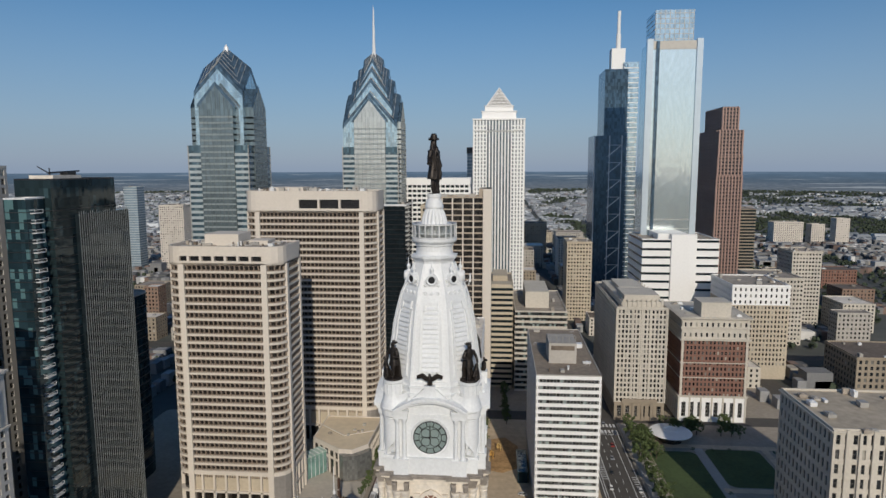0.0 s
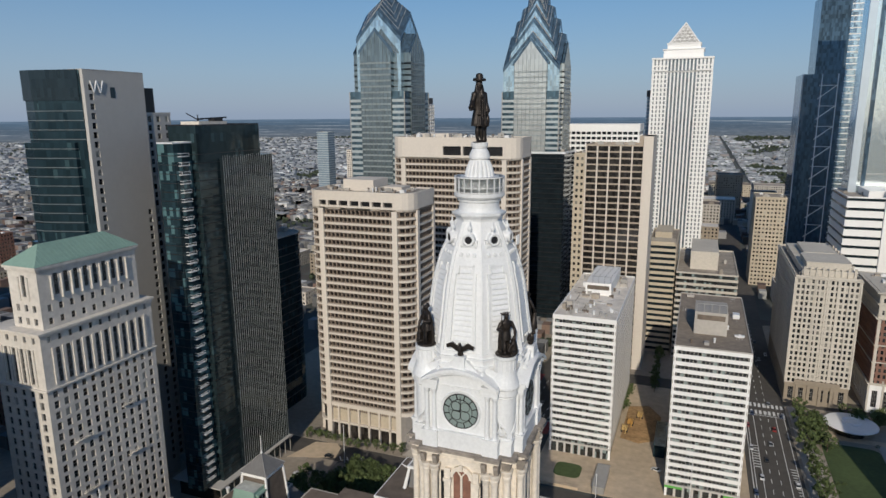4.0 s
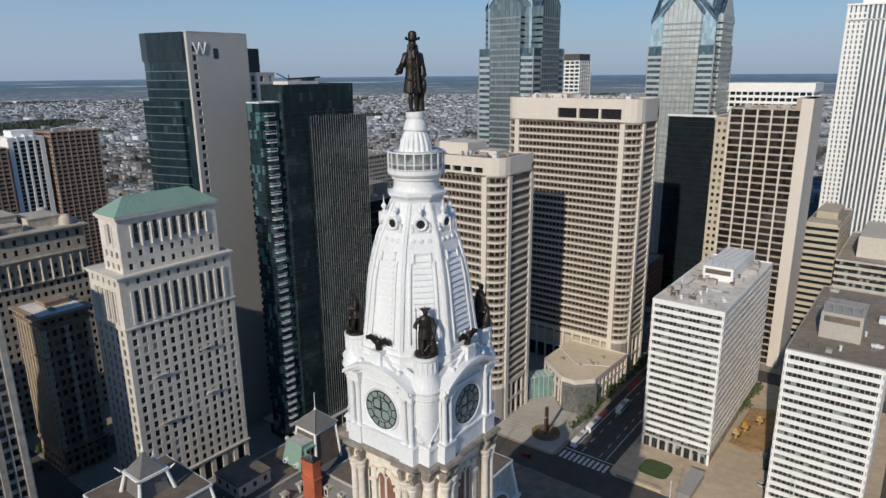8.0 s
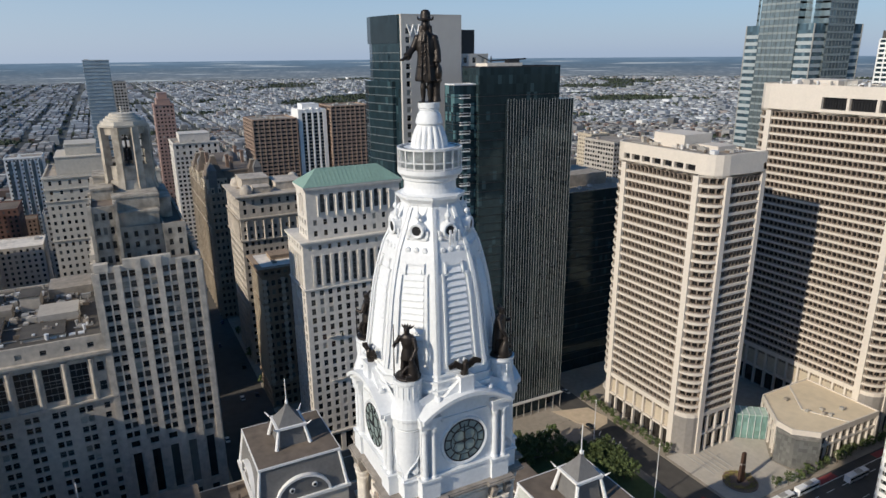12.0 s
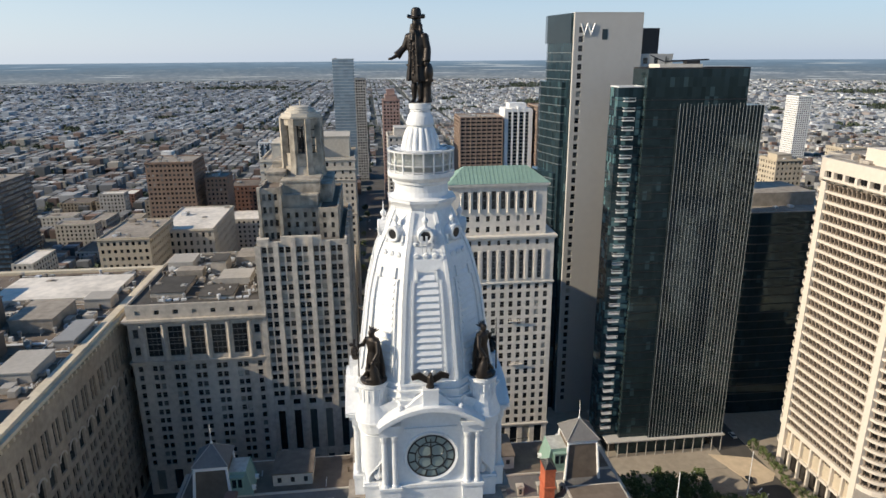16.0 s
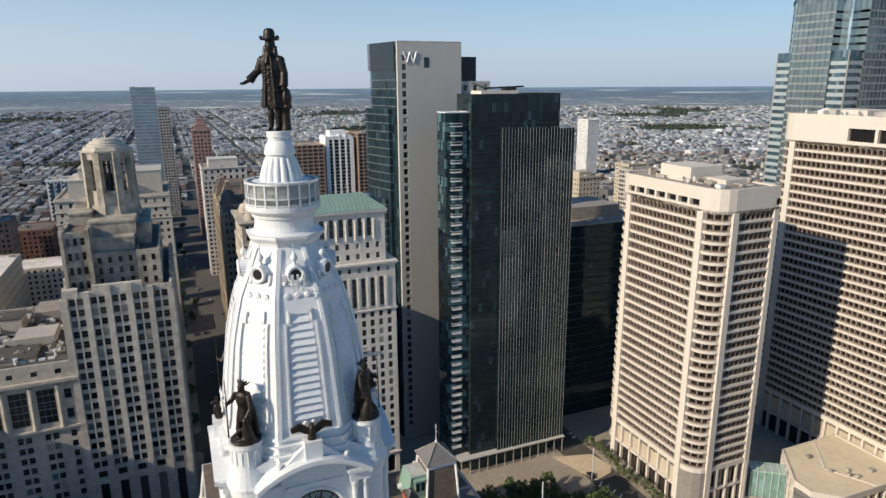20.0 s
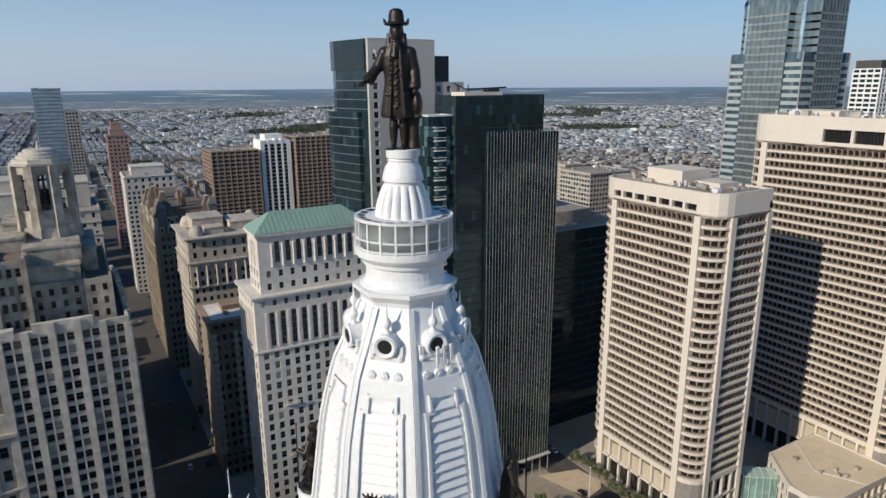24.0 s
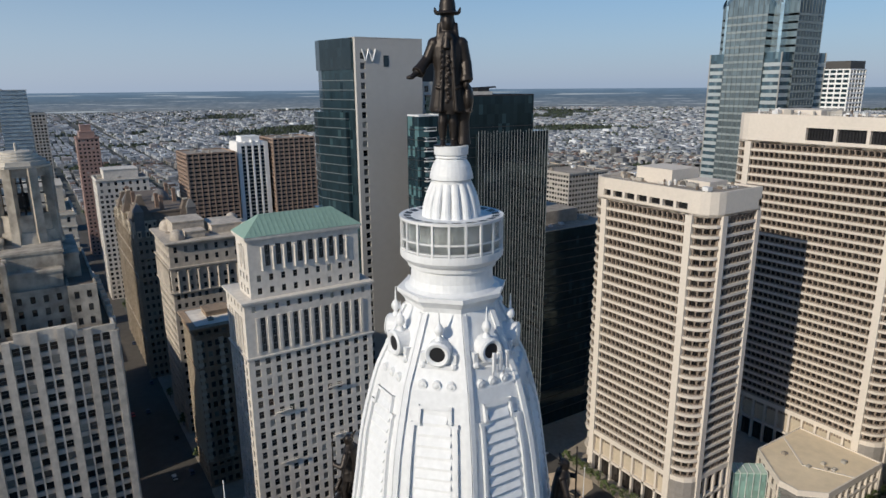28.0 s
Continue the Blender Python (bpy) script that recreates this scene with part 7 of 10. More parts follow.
for x0, x1, y0, y1, z0, z1 in ((-188, -149.5, -37.8, -25.6, 108.0, 113.5), (-186, -153.0, -38.6, -24.8, 113.0, 118.0), (-185, -160, -44.6, -38.0, 116.0, 120.0), (-185, -158, -25.4, -21.0, 108.5, 115.5), (-184, -170, -43.5, -39.5, 120.0, 122.5)):
    g = Geo()
    g.box(x0, x1, y0, y1, z0, z1)
    g.box(x0 - 0.25, x1 + 0.25, y0 - 0.25, y1 + 0.25, z1 - 0.7, z1 - 0.1)
    part("shoulder_block", g, belfry_dirt_shade, bell)


def eight(cx, cy, a, turn=22.5):
    return [(cx + x, cy + y) for x, y in octagon(a, turn)]


BX, BY = -171.5, -31.8
g = Geo()
g.prism(eight(BX, BY, 7.9), 117.5, 121.0, poly2=eight(BX, BY, 7.2))
part("belfry_base", g, belfry_dirt_shade, bell)
g = Geo()
g.prism(eight(BX, BY, 6.9), 136.2, 138.6)
part("belfry_stage", g, belfry_dirt_shade, bell, "weathered stone belfry")
for r0, r1, z0, z1 in ((7.5, 7.7, 138.6, 139.3), (7.0, 6.9, 139.3, 140.4)):
    g = Geo()
    g.prism(eight(BX, BY, r0), z0, z1, poly2=eight(BX, BY, r1))
    part("belfry_cornice", g, limestone, bell)
for r0, r1, z0, z1 in ((5.9, 5.8, 140.4, 141.3), (5.1, 5.0, 141.3, 142.1), (4.0, 3.6, 142.1, 143.0), (0.35, 0.2, 143.0, 145.2)):
    g = Geo()
    g.lathe([(r0, z0), (r0, z1 - 0.25), (r1 - 0.2, z1)], 24, BX, BY)
    part("cap_step", g, limestone, bell, "pale stepped cap")
for k in range(8):
    # corner piers, each with a flared foot; a breast wall and a reveal in every face
    th = radians(22.5 + 45 * k)
    x, y = octagon(6.5)[k]
    g = Geo()
    g.obox((BX + x, BY + y), th, 2.4, 2.1, 120.5, 138.7)
    ca, sa = math.cos(th), math.sin(th)
    P = lambda o, q, z: (BX + o * ca - q * sa, BY + o * sa + q * ca, z)
    r0, r1 = 7.9, 8.9
    g.face([P(r1, -1.1, 117.2), P(r1, 1.1, 117.2), P(r0, 1.1, 122.5), P(r0, -1.1, 122.5)])
    g.face([P(r1, 1.1, 117.2), P(r0 - 1, 1.1, 117.2), P(r0 - 1, 1.1, 122.5), P(r0, 1.1, 122.5)])
    g.face([P(r0 - 1, -1.1, 117.2), P(r1, -1.1, 117.2), P(r0, -1.1, 122.5), P(r0 - 1, -1.1, 122.5)])
    part("belfry_pier", g, belfry_dirt_shade, bell)
    th = radians(45 * k)
    g = Geo()
    g.obox((BX + 6.3 * math.cos(th), BY + 6.3 * math.sin(th)), th, 0.7, 4.0, 120.8, 125.6)
    g.obox((BX + 6.4 * math.cos(th), BY + 6.4 * math.sin(th)), th, 0.9, 4.2, 125.4, 125.8)
    part("breast_wall", g, belfry_dirt_shade, bell)
g = Geo()
g.prism(eight(BX, BY, 5.6), 120.5, 125.0)
for z in (128, 131, 134):
    g.tube((BX - 6, BY, z), (BX + 6, BY, z), 0.22, 0.22, 6)
    g.tube((BX, BY - 6, z), (BX, BY + 6, z), 0.22, 0.22, 6)
for k in range(8):
    a = radians(45 * k)
    g.tube((BX + 2.6 * math.cos(a), BY + 2.6 * math.sin(a), 125), (BX + 2.6 * math.cos(a), BY + 2.6 * math.sin(a), 135.5), 0.25, 0.25, 6)
part("bell_frame", g, dark_metal, bell)
g = Geo()
g.lathe([(2.3, 127.0), (2.0, 127.6), (1.5, 129.4), (1.1, 130.8), (0.3, 131.4)], 16, BX, BY)
part("bell", g, bronze, bell, "large bronze bell")

# ---- colonnaded stone office block ----
wid = thing("colonnade_office_block", "buff stone office block with a tall colonnade and dark roof", "office building", (-170, -70, 0))
WP = rect(-203, -140.0, -93.8, -47.0)
f = Facade(wid, sooty_stone, 0.7, 230)
END = 4.7
for a, u, w, n, fr in edges(WP):
    c = 5 if w < 50 else 7
    mid = w - 2 * END
    for p, span, cols, ww, pr in ((a, END, 1, 1.7, 0.0), (a + u * END, mid, 2 * c, 1.75, mid / (4 * c) - 1.1), (a + u * (END + mid), END, 1, 1.7, 0.0)):
        f.side(p, u, span, n, 12, 54.5, 12, cols, ww, 2.3, fr, pair=pr)
    f.side(a, u, END, n, 56.5, 70.0, 2, 1, 2.0, 3.4, fr)
    f.side(a + u * END, u, mid, n, 56.5, 70.0, 1, c, mid / c - 2.4, 11.6, fr)
    f.side(a + u * (END + mid), u, END, n, 56.5, 70.0, 2, 1, 2.0, 3.4, fr)
    f.side(a, u, w, n, 72.5, 76.5, 1, c + 2, 1.8, 1.7, fr, edge=0.8)
    f.side(a, u, w, n, 0, 12, 1, c + 2, 3.2, 9.0, fr, edge=0.8)
    f.plain(a, u, w, 54.5, 56.5)
    f.plain(a, u, w, 70.0, 72.5)
f.done("buff stone walls")
cornice(wid, WP, 70.5, 1.8, 1.4, sooty_stone)
cornice(wid, WP, 54.8, 1.2, 0.9, sooty_stone, "string_course")
for a, u, w, n, fr in edges(WP):
    if not fr:
        continue
    c = 5 if w < 50 else 7
    for i in range(c + 1):
        p = a + u * (END + (w - 2 * END) * i / c) + n * 0.15
        g = Geo()
        g.lathe([(1.0, 56.2), (0.85, 56.8), (0.72, 58), (0.65, 68.3), (0.95, 69.6), (0.95, 70.2)], 12, p.x, p.y)
        part("column", g, sooty_stone, wid)
flat_roof(wid, WP, 76.5, sooty_stone, roof_black, 1.0, 0.7)
for bx in ((-172, -160, -66, -54, 79.5), (-192, -180, -90, -80, 80.5), (-200, -186, -64, -50, 80), (-176, -170, -84, -74, 80)):
    g = Geo()
    g.box(bx[0], bx[1], bx[2], bx[3], 76.5, bx[4])
    part("roof_house", g, random.Random(bx[0]).choice([roof_grey, concrete, sooty_stone]), wid)
roof_units(wid, -198, -148, -90, -50, 76.5, 34, 31, big=3.0, tall=2.2)
roof_pipes(wid, -198, -150, -90, -50, 76.5, 14, 32)
roof_clutter(wid, -200, -145, -91, -50, 76.5, 150, 35)
for bx in ((-158, -146, -70, -58, 77.6), (-168, -150, -88, -76, 78.2), (-186, -176, -72, -66, 81.5)):
    g = Geo()
    g.box(bx[0], bx[1], bx[2], bx[3], 76.5, bx[4])
    g.box(bx[0] - 0.25, bx[1] + 0.25, bx[2] - 0.25, bx[3] + 0.25, bx[4], bx[4] + 0.3, 1)
    part("roof_house", g, [sooty_stone, roof_black], wid)
for i in range(8):
    y = (-84.0 if i < 4 else -62.0) + 2.6 * (i % 4)
    g = Geo()
    g.box(-147.0, -145.6, y, y + 1.8, 76.5, 77.0)
    part("skylight", g, white_metal, wid)

# ---- broad department store block ----
store = thing("department_store", "broad grey granite store block with arched windows and a pale cornice", "department store", (-130, -150, 0))
SP = rect(-199, -48.0, -215, -98.0)
f = Facade(store, sooty_dark, 0.6, 150)
for a, u, w, n, fr in edges(SP):
    fr = fr or n.y > 0.5
    c = 46 if w > 130 else 34
    f.side(a, u, w, n, 8, 44, 7, c, 1.8, 3.4, fr, edge=1.0, pair=0.4)
    f.side(a, u, w, n, 44, 52.5, 1, c // 2, 3.6, 6.4, fr, edge=1.0)
    f.side(a, u, w, n, 53.5, 63.5, 1, c, 1.7, 7.8, fr, edge=1.0, pair=0.45)
    f.side(a, u, w, n, 0, 8, 1, c // 2, 4.0, 6.0, fr, edge=1.0)
    f.plain(a, u, w, 52.5, 53.5)
    f.plain(a, u, w, 63.5, 71.5)
f.done("dark grey granite walls")
for i in range(23):
    x = -195.4 + 6.48 * i
    g = Geo()
    for j in range(8):
        t0, t1 = math.pi * j / 8, math.pi * (j + 1) / 8
        q = lambda t, r, o: (x + r * math.cos(t), -98.0 + o, 49.2 + r * math.sin(t))
        g.face([q(t0, 1.9, 0.25), q(t1, 1.9, 0.25), q(t1, 2.6, 0.25), q(t0, 2.6, 0.25)])
        g.face([q(t0, 2.6, 0.25), q(t1, 2.6, 0.25), q(t1, 2.6, 0), q(t0, 2.6, 0)])
    part("arch_moulding", g, sooty_stone, store)
g = Geo()
g.prism(grown(SP, 0.8), 70.4, 71.4)
g.prism(grown(SP, 1.6), 71.4, 72.3)
for i in range(50):
    g.box(-197 + 3.02 * i, -196.2 + 3.02 * i, -98.0, -96.9, 69.4, 70.4)
part("cornice", g, ledge_stone, store, "pale projecting cornice")
flat_roof(store, grown(SP, 0.4), 72.3, ledge_stone, roof_dark, 1.2, 2.8)
for bx, mt in (((-186, -160, -150, -106, 74.0), roof_white), ((-150, -132, -128, -114, 77), roof_grey), ((-118, -90, -150, -122, 79), roof_dark), ((-170, -150, -190, -160, 84), brick_brown), ((-142, -126, -150, -134, 82), roof_dark), ((-78, -58, -130, -110, 78), roof_grey), ((-110, -95, -114, -104, 75.5), concrete), ((-135, -118, -108, -102, 74.8), grey_metal), ((-160, -152, -112, -103, 76), concrete)):
    g = Geo()
    g.box(bx[0], bx[1], bx[2], bx[3], 72.3, bx[4])
    g.box(bx[0] - 0.3, bx[1] + 0.3, bx[2] - 0.3, bx[3] + 0.3, bx[4], bx[4] + 0.4)
    part("roof_house", g, mt, store)
roof_units(store, -190, -55, -170, -102, 72.3, 76, 33, big=4.5, tall=2.8)
roof_pipes(store, -190, -60, -160, -102, 72.3, 26, 34)
roof_clutter(store, -195, -52, -175, -101, 72.3, 520, 36)
for k in range(5):
    x = -148 + 17 * k
    g = Geo()
    g.face([(x, -160, 72.4), (x + 12, -160, 72.4), (x + 6, -160, 76.4)])
    g.face([(x + 12, -136, 72.4), (x, -136, 72.4), (x + 6, -136, 76.4)])
    g.face([(x + 12, -160, 72.4), (x + 12, -136, 72.4), (x + 6, -136, 76.4), (x + 6, -160, 76.4)], 1)
    g.face([(x, -136, 72.4), (x, -160, 72.4), (x + 6, -160, 76.4), (x + 6, -136, 76.4)], 1)
    part("ridge_skylight", g, [concrete, deep_glass], store)

# ---- dark glass curved office behind the residential tower ----
dk = thing("dark_glass_office", "dark glass office block with a rounded corner and grey roof plant", "office building", (-190, 175, 0))
g = Geo()
poly = chamfered(-215, -168, 145, 200, 12, 5)
g.prism(poly, 0, 96)
part("glass_shaft", g, studio_glass, dk)
line = Geo()
line.prism(grown(poly, 0.12), 0, 0.5)
shared(dk, "floor_line", line, dark_frame, [(0, 0, 6 + 4.0 * k) for k in range(22)])
flat_roof(dk, poly, 96, grey_metal, roof_grey, 0.5)
g = Geo()
g.box(-205, -180, 160, 190, 96, 102)
part("penthouse", g, roof_grey, dk)
roof_units(dk, -212, -172, 150, 196, 96, 14, 41)
# ---- the two gabled glass skyscrapers ----
pale_sill = node_mat("pale_sill", (0.42, 0.46, 0.47), 0.5, 0.2, spread=0.1, grain=0.4)
mid_sill = node_mat("mid_sill", (0.3, 0.335, 0.335), 0.4, 0.3, spread=0.1, grain=0.4)
# blue-grey haze is put into the glass colour of the distant towers
haze_tinted_glass = wavy_glass("haze_tinted_glass", (0.28, 0.36, 0.42), 0.2, 0.2, panel=(6.0, 3.9), tilt=0.02, spread=0.15)
band_glass = wavy_glass("band_glass", (0.075, 0.13, 0.165), 0.08, 0.4, panel=(1.5, 3.9), tilt=0.03, spread=0.4, odd=(0.1, (0.22, 0.3, 0.33)))
pale_bay = wavy_glass("pale_bay", (0.6, 0.62, 0.6), 0.15, 0.4, panel=(1.5, 3.9), tilt=0.03, spread=0.12)
def gabled(g, cx, cy, half, deep, eave, ridge, z0, axis, mi_wall, mi_roof):
    """A gabled block; axis 'y': its gables look east and west, 'x': north and south."""
    for s in (-1, 1):
        if axis == "y":
            g.face([(cx - half, cy + s * deep, z0), (cx + half, cy + s * deep, z0), (cx + half, cy + s * deep, eave), (cx, cy + s * deep, ridge), (cx - half, cy + s * deep, eave)][::-s], mi_wall)
            g.face([(cx + s * half, cy - deep, z0), (cx + s * half, cy + deep, z0), (cx + s * half, cy + deep, eave), (cx + s * half, cy - deep, eave)][::s], mi_wall)
            g.face([(cx + s * half, cy - deep, eave), (cx + s * half, cy + deep, eave), (cx, cy + deep, ridge), (cx, cy - deep, ridge)][::s], mi_roof)
        else:
            g.face([(cx + s * deep, cy - half, z0), (cx + s * deep, cy + half, z0), (cx + s * deep, cy + half, eave), (cx + s * deep, cy, ridge), (cx + s * deep, cy - half, eave)][::s], mi_wall)
            g.face([(cx - deep, cy + s * half, z0), (cx + deep, cy + s * half, z0), (cx + deep, cy + s * half, eave), (cx - deep, cy + s * half, eave)][::-s], mi_wall)
            g.face([(cx - deep, cy + s * half, eave), (cx + deep, cy + s * half, eave), (cx + deep, cy, ridge), (cx - deep, cy, ridge)][::-s], mi_roof)


def chevron(cx, cy, half, at, eave, ridge, wide, axis, owner, label=""):
    """The dark sloping edge band on both gables of a block, one part a gable."""
    for s in (-1, 1):
        g = Geo()
        pts = [(-half, eave), (0.0, ridge), (half, eave), (half, eave - wide), (0.0, ridge - wide), (-half, eave - wide)]
        g.face([((cx + p, cy + s * (at + 0.12), z) if axis == "y" else (cx + s * (at + 0.12), cy + p, z)) for p, z in pts])
        part("chevron_band", g, deep_glass, owner, label)


def skyscraper(name, label, cx, cy, base_half, base_top, tiers, bay, tip, spire, bay_mat):
    b = thing(name, label, "skyscraper", (cx, cy, 0), group="gabled glass skyscrapers")
    g = Geo()
    g.prism(rect(cx - base_half, cx + base_half, cy - base_half, cy + base_half), 0, base_top)
    # cut-back corners: a slimmer blue shaft with deeper bays in front
    part("base_shaft", g, band_glass, b, "blue-grey glass shaft")
    g = Geo()
    band = Geo()
    band.prism(rect(cx - base_half - 0.15, cx + base_half + 0.15, cy - base_half - 0.15, cy + base_half + 0.15), 0, 1.9)
    shared(b, "spandrel", band, pale_sill, [(0, 0, 8 + 3.9 * k) for k in range(int((base_top - 10) / 3.9))])
    for k, (half, eave, peak, apex) in enumerate(tiers):
        t = Geo()
        corner = [(cx - half, cy - half), (cx + half, cy - half), (cx + half, cy + half), (cx - half, cy + half)]
        mid = [(cx, cy - half), (cx + half, cy), (cx, cy + half), (cx - half, cy)]
        for i in range(4):
            (ax, ay), (bx, by), (mx, my) = corner[i], corner[(i + 1) % 4], mid[i]
            t.face([(ax, ay, base_top - 2), (bx, by, base_top - 2), (bx, by, eave), (mx, my, peak), (ax, ay, eave)], 0)
            t.face([(ax, ay, eave), (mx, my, peak), (cx, cy, apex)], 1)
            t.face([(mx, my, peak), (bx, by, eave), (cx, cy, apex)], 1)
        tier = part("gabled_tier", t, [blue_glass, deep_glass], b)
        for ax in "xy":
            chevron(cx, cy, half + 0.15, half + 0.1, eave, peak, 3.0, ax, tier, "dark sloping glass band")
        for i in range(4):
            (ax, ay), (bx, by), (mx, my) = corner[i], corner[(i + 1) % 4], mid[i]
            for a in ((ax, ay), (bx, by)):
                st = Geo()
                for q in range(1, 6):
                    f0 = q / 6
                    p = Vector((a[0], a[1], eave)).lerp(Vector((cx, cy, apex)), f0)
                    r = Vector((mx, my, peak)).lerp(Vector((cx, cy, apex)), f0)
                    st.tube(p + Vector((0, 0, 0.15)), r + Vector((0, 0, 0.15)), 0.16, 0.16, 4)
                part("roof_rail", st, grey_metal, tier)
    bh, bd, be, br = bay
    for ax in "xy":
        t = Geo()
        gabled(t, cx, cy, bh, bd, be, br, 0, ax, 0, 1)
        by = part("central_bay", t, [bay_mat, deep_glass], b, "greenish grey ribbed glass bay")
    for ax in "xy":
        chevron(cx, cy, bh + 1.6, bd - 0.6, be + 1.2, br + 2.6, 2.6, ax, by)
    lines = Geo()
    for ax in "xy":
        for s in (-1, 1):
            for i in range(9):
                p = -bh + 2 * bh * i / 8
                h = be + (br - be) * (1 - abs(p) / bh)
                if ax == "y":
                    lines.box(cx + p - 0.08, cx + p + 0.08, cy + s * (bd + 0.1) - 0.12, cy + s * (bd + 0.1) + 0.12, 0, h)
                else:
                    lines.box(cx + s * (bd + 0.1) - 0.12, cx + s * (bd + 0.1) + 0.12, cy + p - 0.08, cy + p + 0.08, 0, h)
    part("bay_rib", lines, mullion_metal, by)
    fl = Geo()
    fl.prism(rect(cx - bh, cx + bh, cy - bd - 0.16, cy + bd + 0.16), 0, 1.1)
    fl.prism(rect(cx - bd - 0.16, cx + bd + 0.16, cy - bh, cy + bh), 0, 1.1)
    shared(b, "floor_line", fl, mid_sill, [(0, 0, 10 + 3.9 * k) for k in range(int((be - 10) / 3.9))])
    # corner mullions of the shaft
    g = Geo()
    for sx in (-1, 1):
        for sy in (-1, 1):
            for d in (0.0,):
                g.box(cx + sx * (base_half - d) - 0.25, cx + sx * (base_half - d) + 0.25, cy + sy * base_half - 0.3, cy + sy * base_half + 0.3, 0, base_top)
                g.box(cx + sx * base_half - 0.3, cx + sx * base_half + 0.3, cy + sy * (base_half - d) - 0.25, cy + sy * (base_half - d) + 0.25, 0, base_top)
    part("shaft_mullions", g, grey_metal, b)
    g = Geo()
    g.lathe([(4.0, tip - 8), (2.6, tip - 3), (1.8, tip), (1.5, tip + 2)] + ([(1.2, tip + 8), (0.95, tip + 20), (0.5, spire - 6), (0.05, spire)] if spire > tip + 10 else [(0.2, spire)]), 8, cx, cy)
    part("spire", g, white_metal, b, "pale metal spire")
    return b


skyscraper("gabled_skyscraper", "blue glass skyscraper with stacked gables and a needle spire", -88.0, 407.0, 22.0, 176.0,
           [(21.5, 193, 218, 226), (17.0, 207, 229, 236), (12.5, 219, 238, 244), (8.0, 231, 246, 252)], (12.3, 23.2, 196, 212), 250, 289, pale_bay)
skyscraper("gabled_skyscraper", "blue glass skyscraper with a single steep gabled crown", -176.5, 326.5, 21.0, 175.0,
           [(16.8, 211, 229, 242.5)], (11.6, 22.0, 201, 214.5), 241, 245, bay_glass)

# ---- white tower with a lattice pyramid ----
mel = thing("white_pyramid_tower", "white ribbed skyscraper with a lattice pyramid on top", "skyscraper", (13, 572, 0))
MX, MY, MH = 13.0, 573.0, 25.5
g = Geo()
g.prism(rect(MX - MH + 0.8, MX + MH - 0.8, MY - MH + 0.8, MY + MH - 0.8), 0, 208)
part("glass_core", g, wavy_glass("rib_glass", (0.16, 0.2, 0.23), 0.1, 0.3, panel=(1.6, 3.9), tilt=0.02, spread=0.3), mel)
for k in range(17):
    p = -MH + 2 * MH * k / 16
    w = 1.0 if abs(p) > 13 else 0.7
    g = Geo()
    for s in (-1, 1):
        g.box(MX + p - w, MX + p + w, MY + s * MH - 0.5, MY + s * MH + 0.5, 0, 208)
        g.box(MX + s * MH - 0.5, MX + s * MH + 0.5, MY + p - w, MY + p + w, 0, 208)
    part("rib", g, white_panel, mel)
band = Geo()
for s in (-1, 1):
    for q in (-1, 1):
        band.box(MX + q * 19.5 - 6, MX + q * 19.5 + 6, MY + s * (MH - 0.2) - 0.45, MY + s * (MH - 0.2) + 0.45, 0, 1.3)
        band.box(MX + s * (MH - 0.2) - 0.45, MX + s * (MH - 0.2) + 0.45, MY + q * 19.5 - 6, MY + q * 19.5 + 6, 0, 1.3)
shared(mel, "spandrel", band, white_panel, [(0, 0, 6 + 3.9 * k) for k in range(51)])
g = Geo()
sq = lambda h: rect(MX - h, MX + h, MY - h, MY + h)
g.prism(sq(MH + 1.4), 207.5, 209)
g.prism(sq(MH + 0.5), 196, 197)
g.prism(sq(17.5), 209, 216.5)
g.prism(sq(18.3), 216.5, 217.3)
g.prism(sq(14.5), 217.3, 222)
g.prism(sq(15.2), 222, 222.8)
part("stepped_crown", g, white_panel, mel)
g = Geo()
g.prism(sq(12.6), 222.8, 241.5, poly2=sq(0.3))
part("pyramid_core", g, grey_metal, mel)
lat = Geo()
for k in range(6):
    f0 = k / 6
    h = 13.0 * (1 - f0)
    z = 222.8 + 19.4 * f0
    c = [(MX - h, MY - h, z), (MX + h, MY - h, z), (MX + h, MY + h, z), (MX - h, MY + h, z)]
    h2, z2 = 13.0 * (1 - (k + 1) / 6), 222.8 + 19.4 * (k + 1) / 6
    d = [(MX - h2, MY - h2, z2), (MX + h2, MY - h2, z2), (MX + h2, MY + h2, z2), (MX - h2, MY + h2, z2)]
    for i in range(4):
        lat.tube(c[i], c[(i + 1) % 4], 0.4, 0.4, 4)
        lat.tube(c[i], d[i], 0.5, 0.5, 4)
        m = 6 - k
        for j in range(m):
            e = Vector(c[i]).lerp(Vector(c[(i + 1) % 4]), (j + 0.5) / m)
            for q in (j - 0.5, j + 0.5):
                if m > 1:
                    lat.tube(e, Vector(d[i]).lerp(Vector(d[(i + 1) % 4]), min(max(q / (m - 1), 0), 1)), 0.28, 0.28, 4)
part("pyramid_lattice", lat, white_panel, mel, "white lattice pyramid")

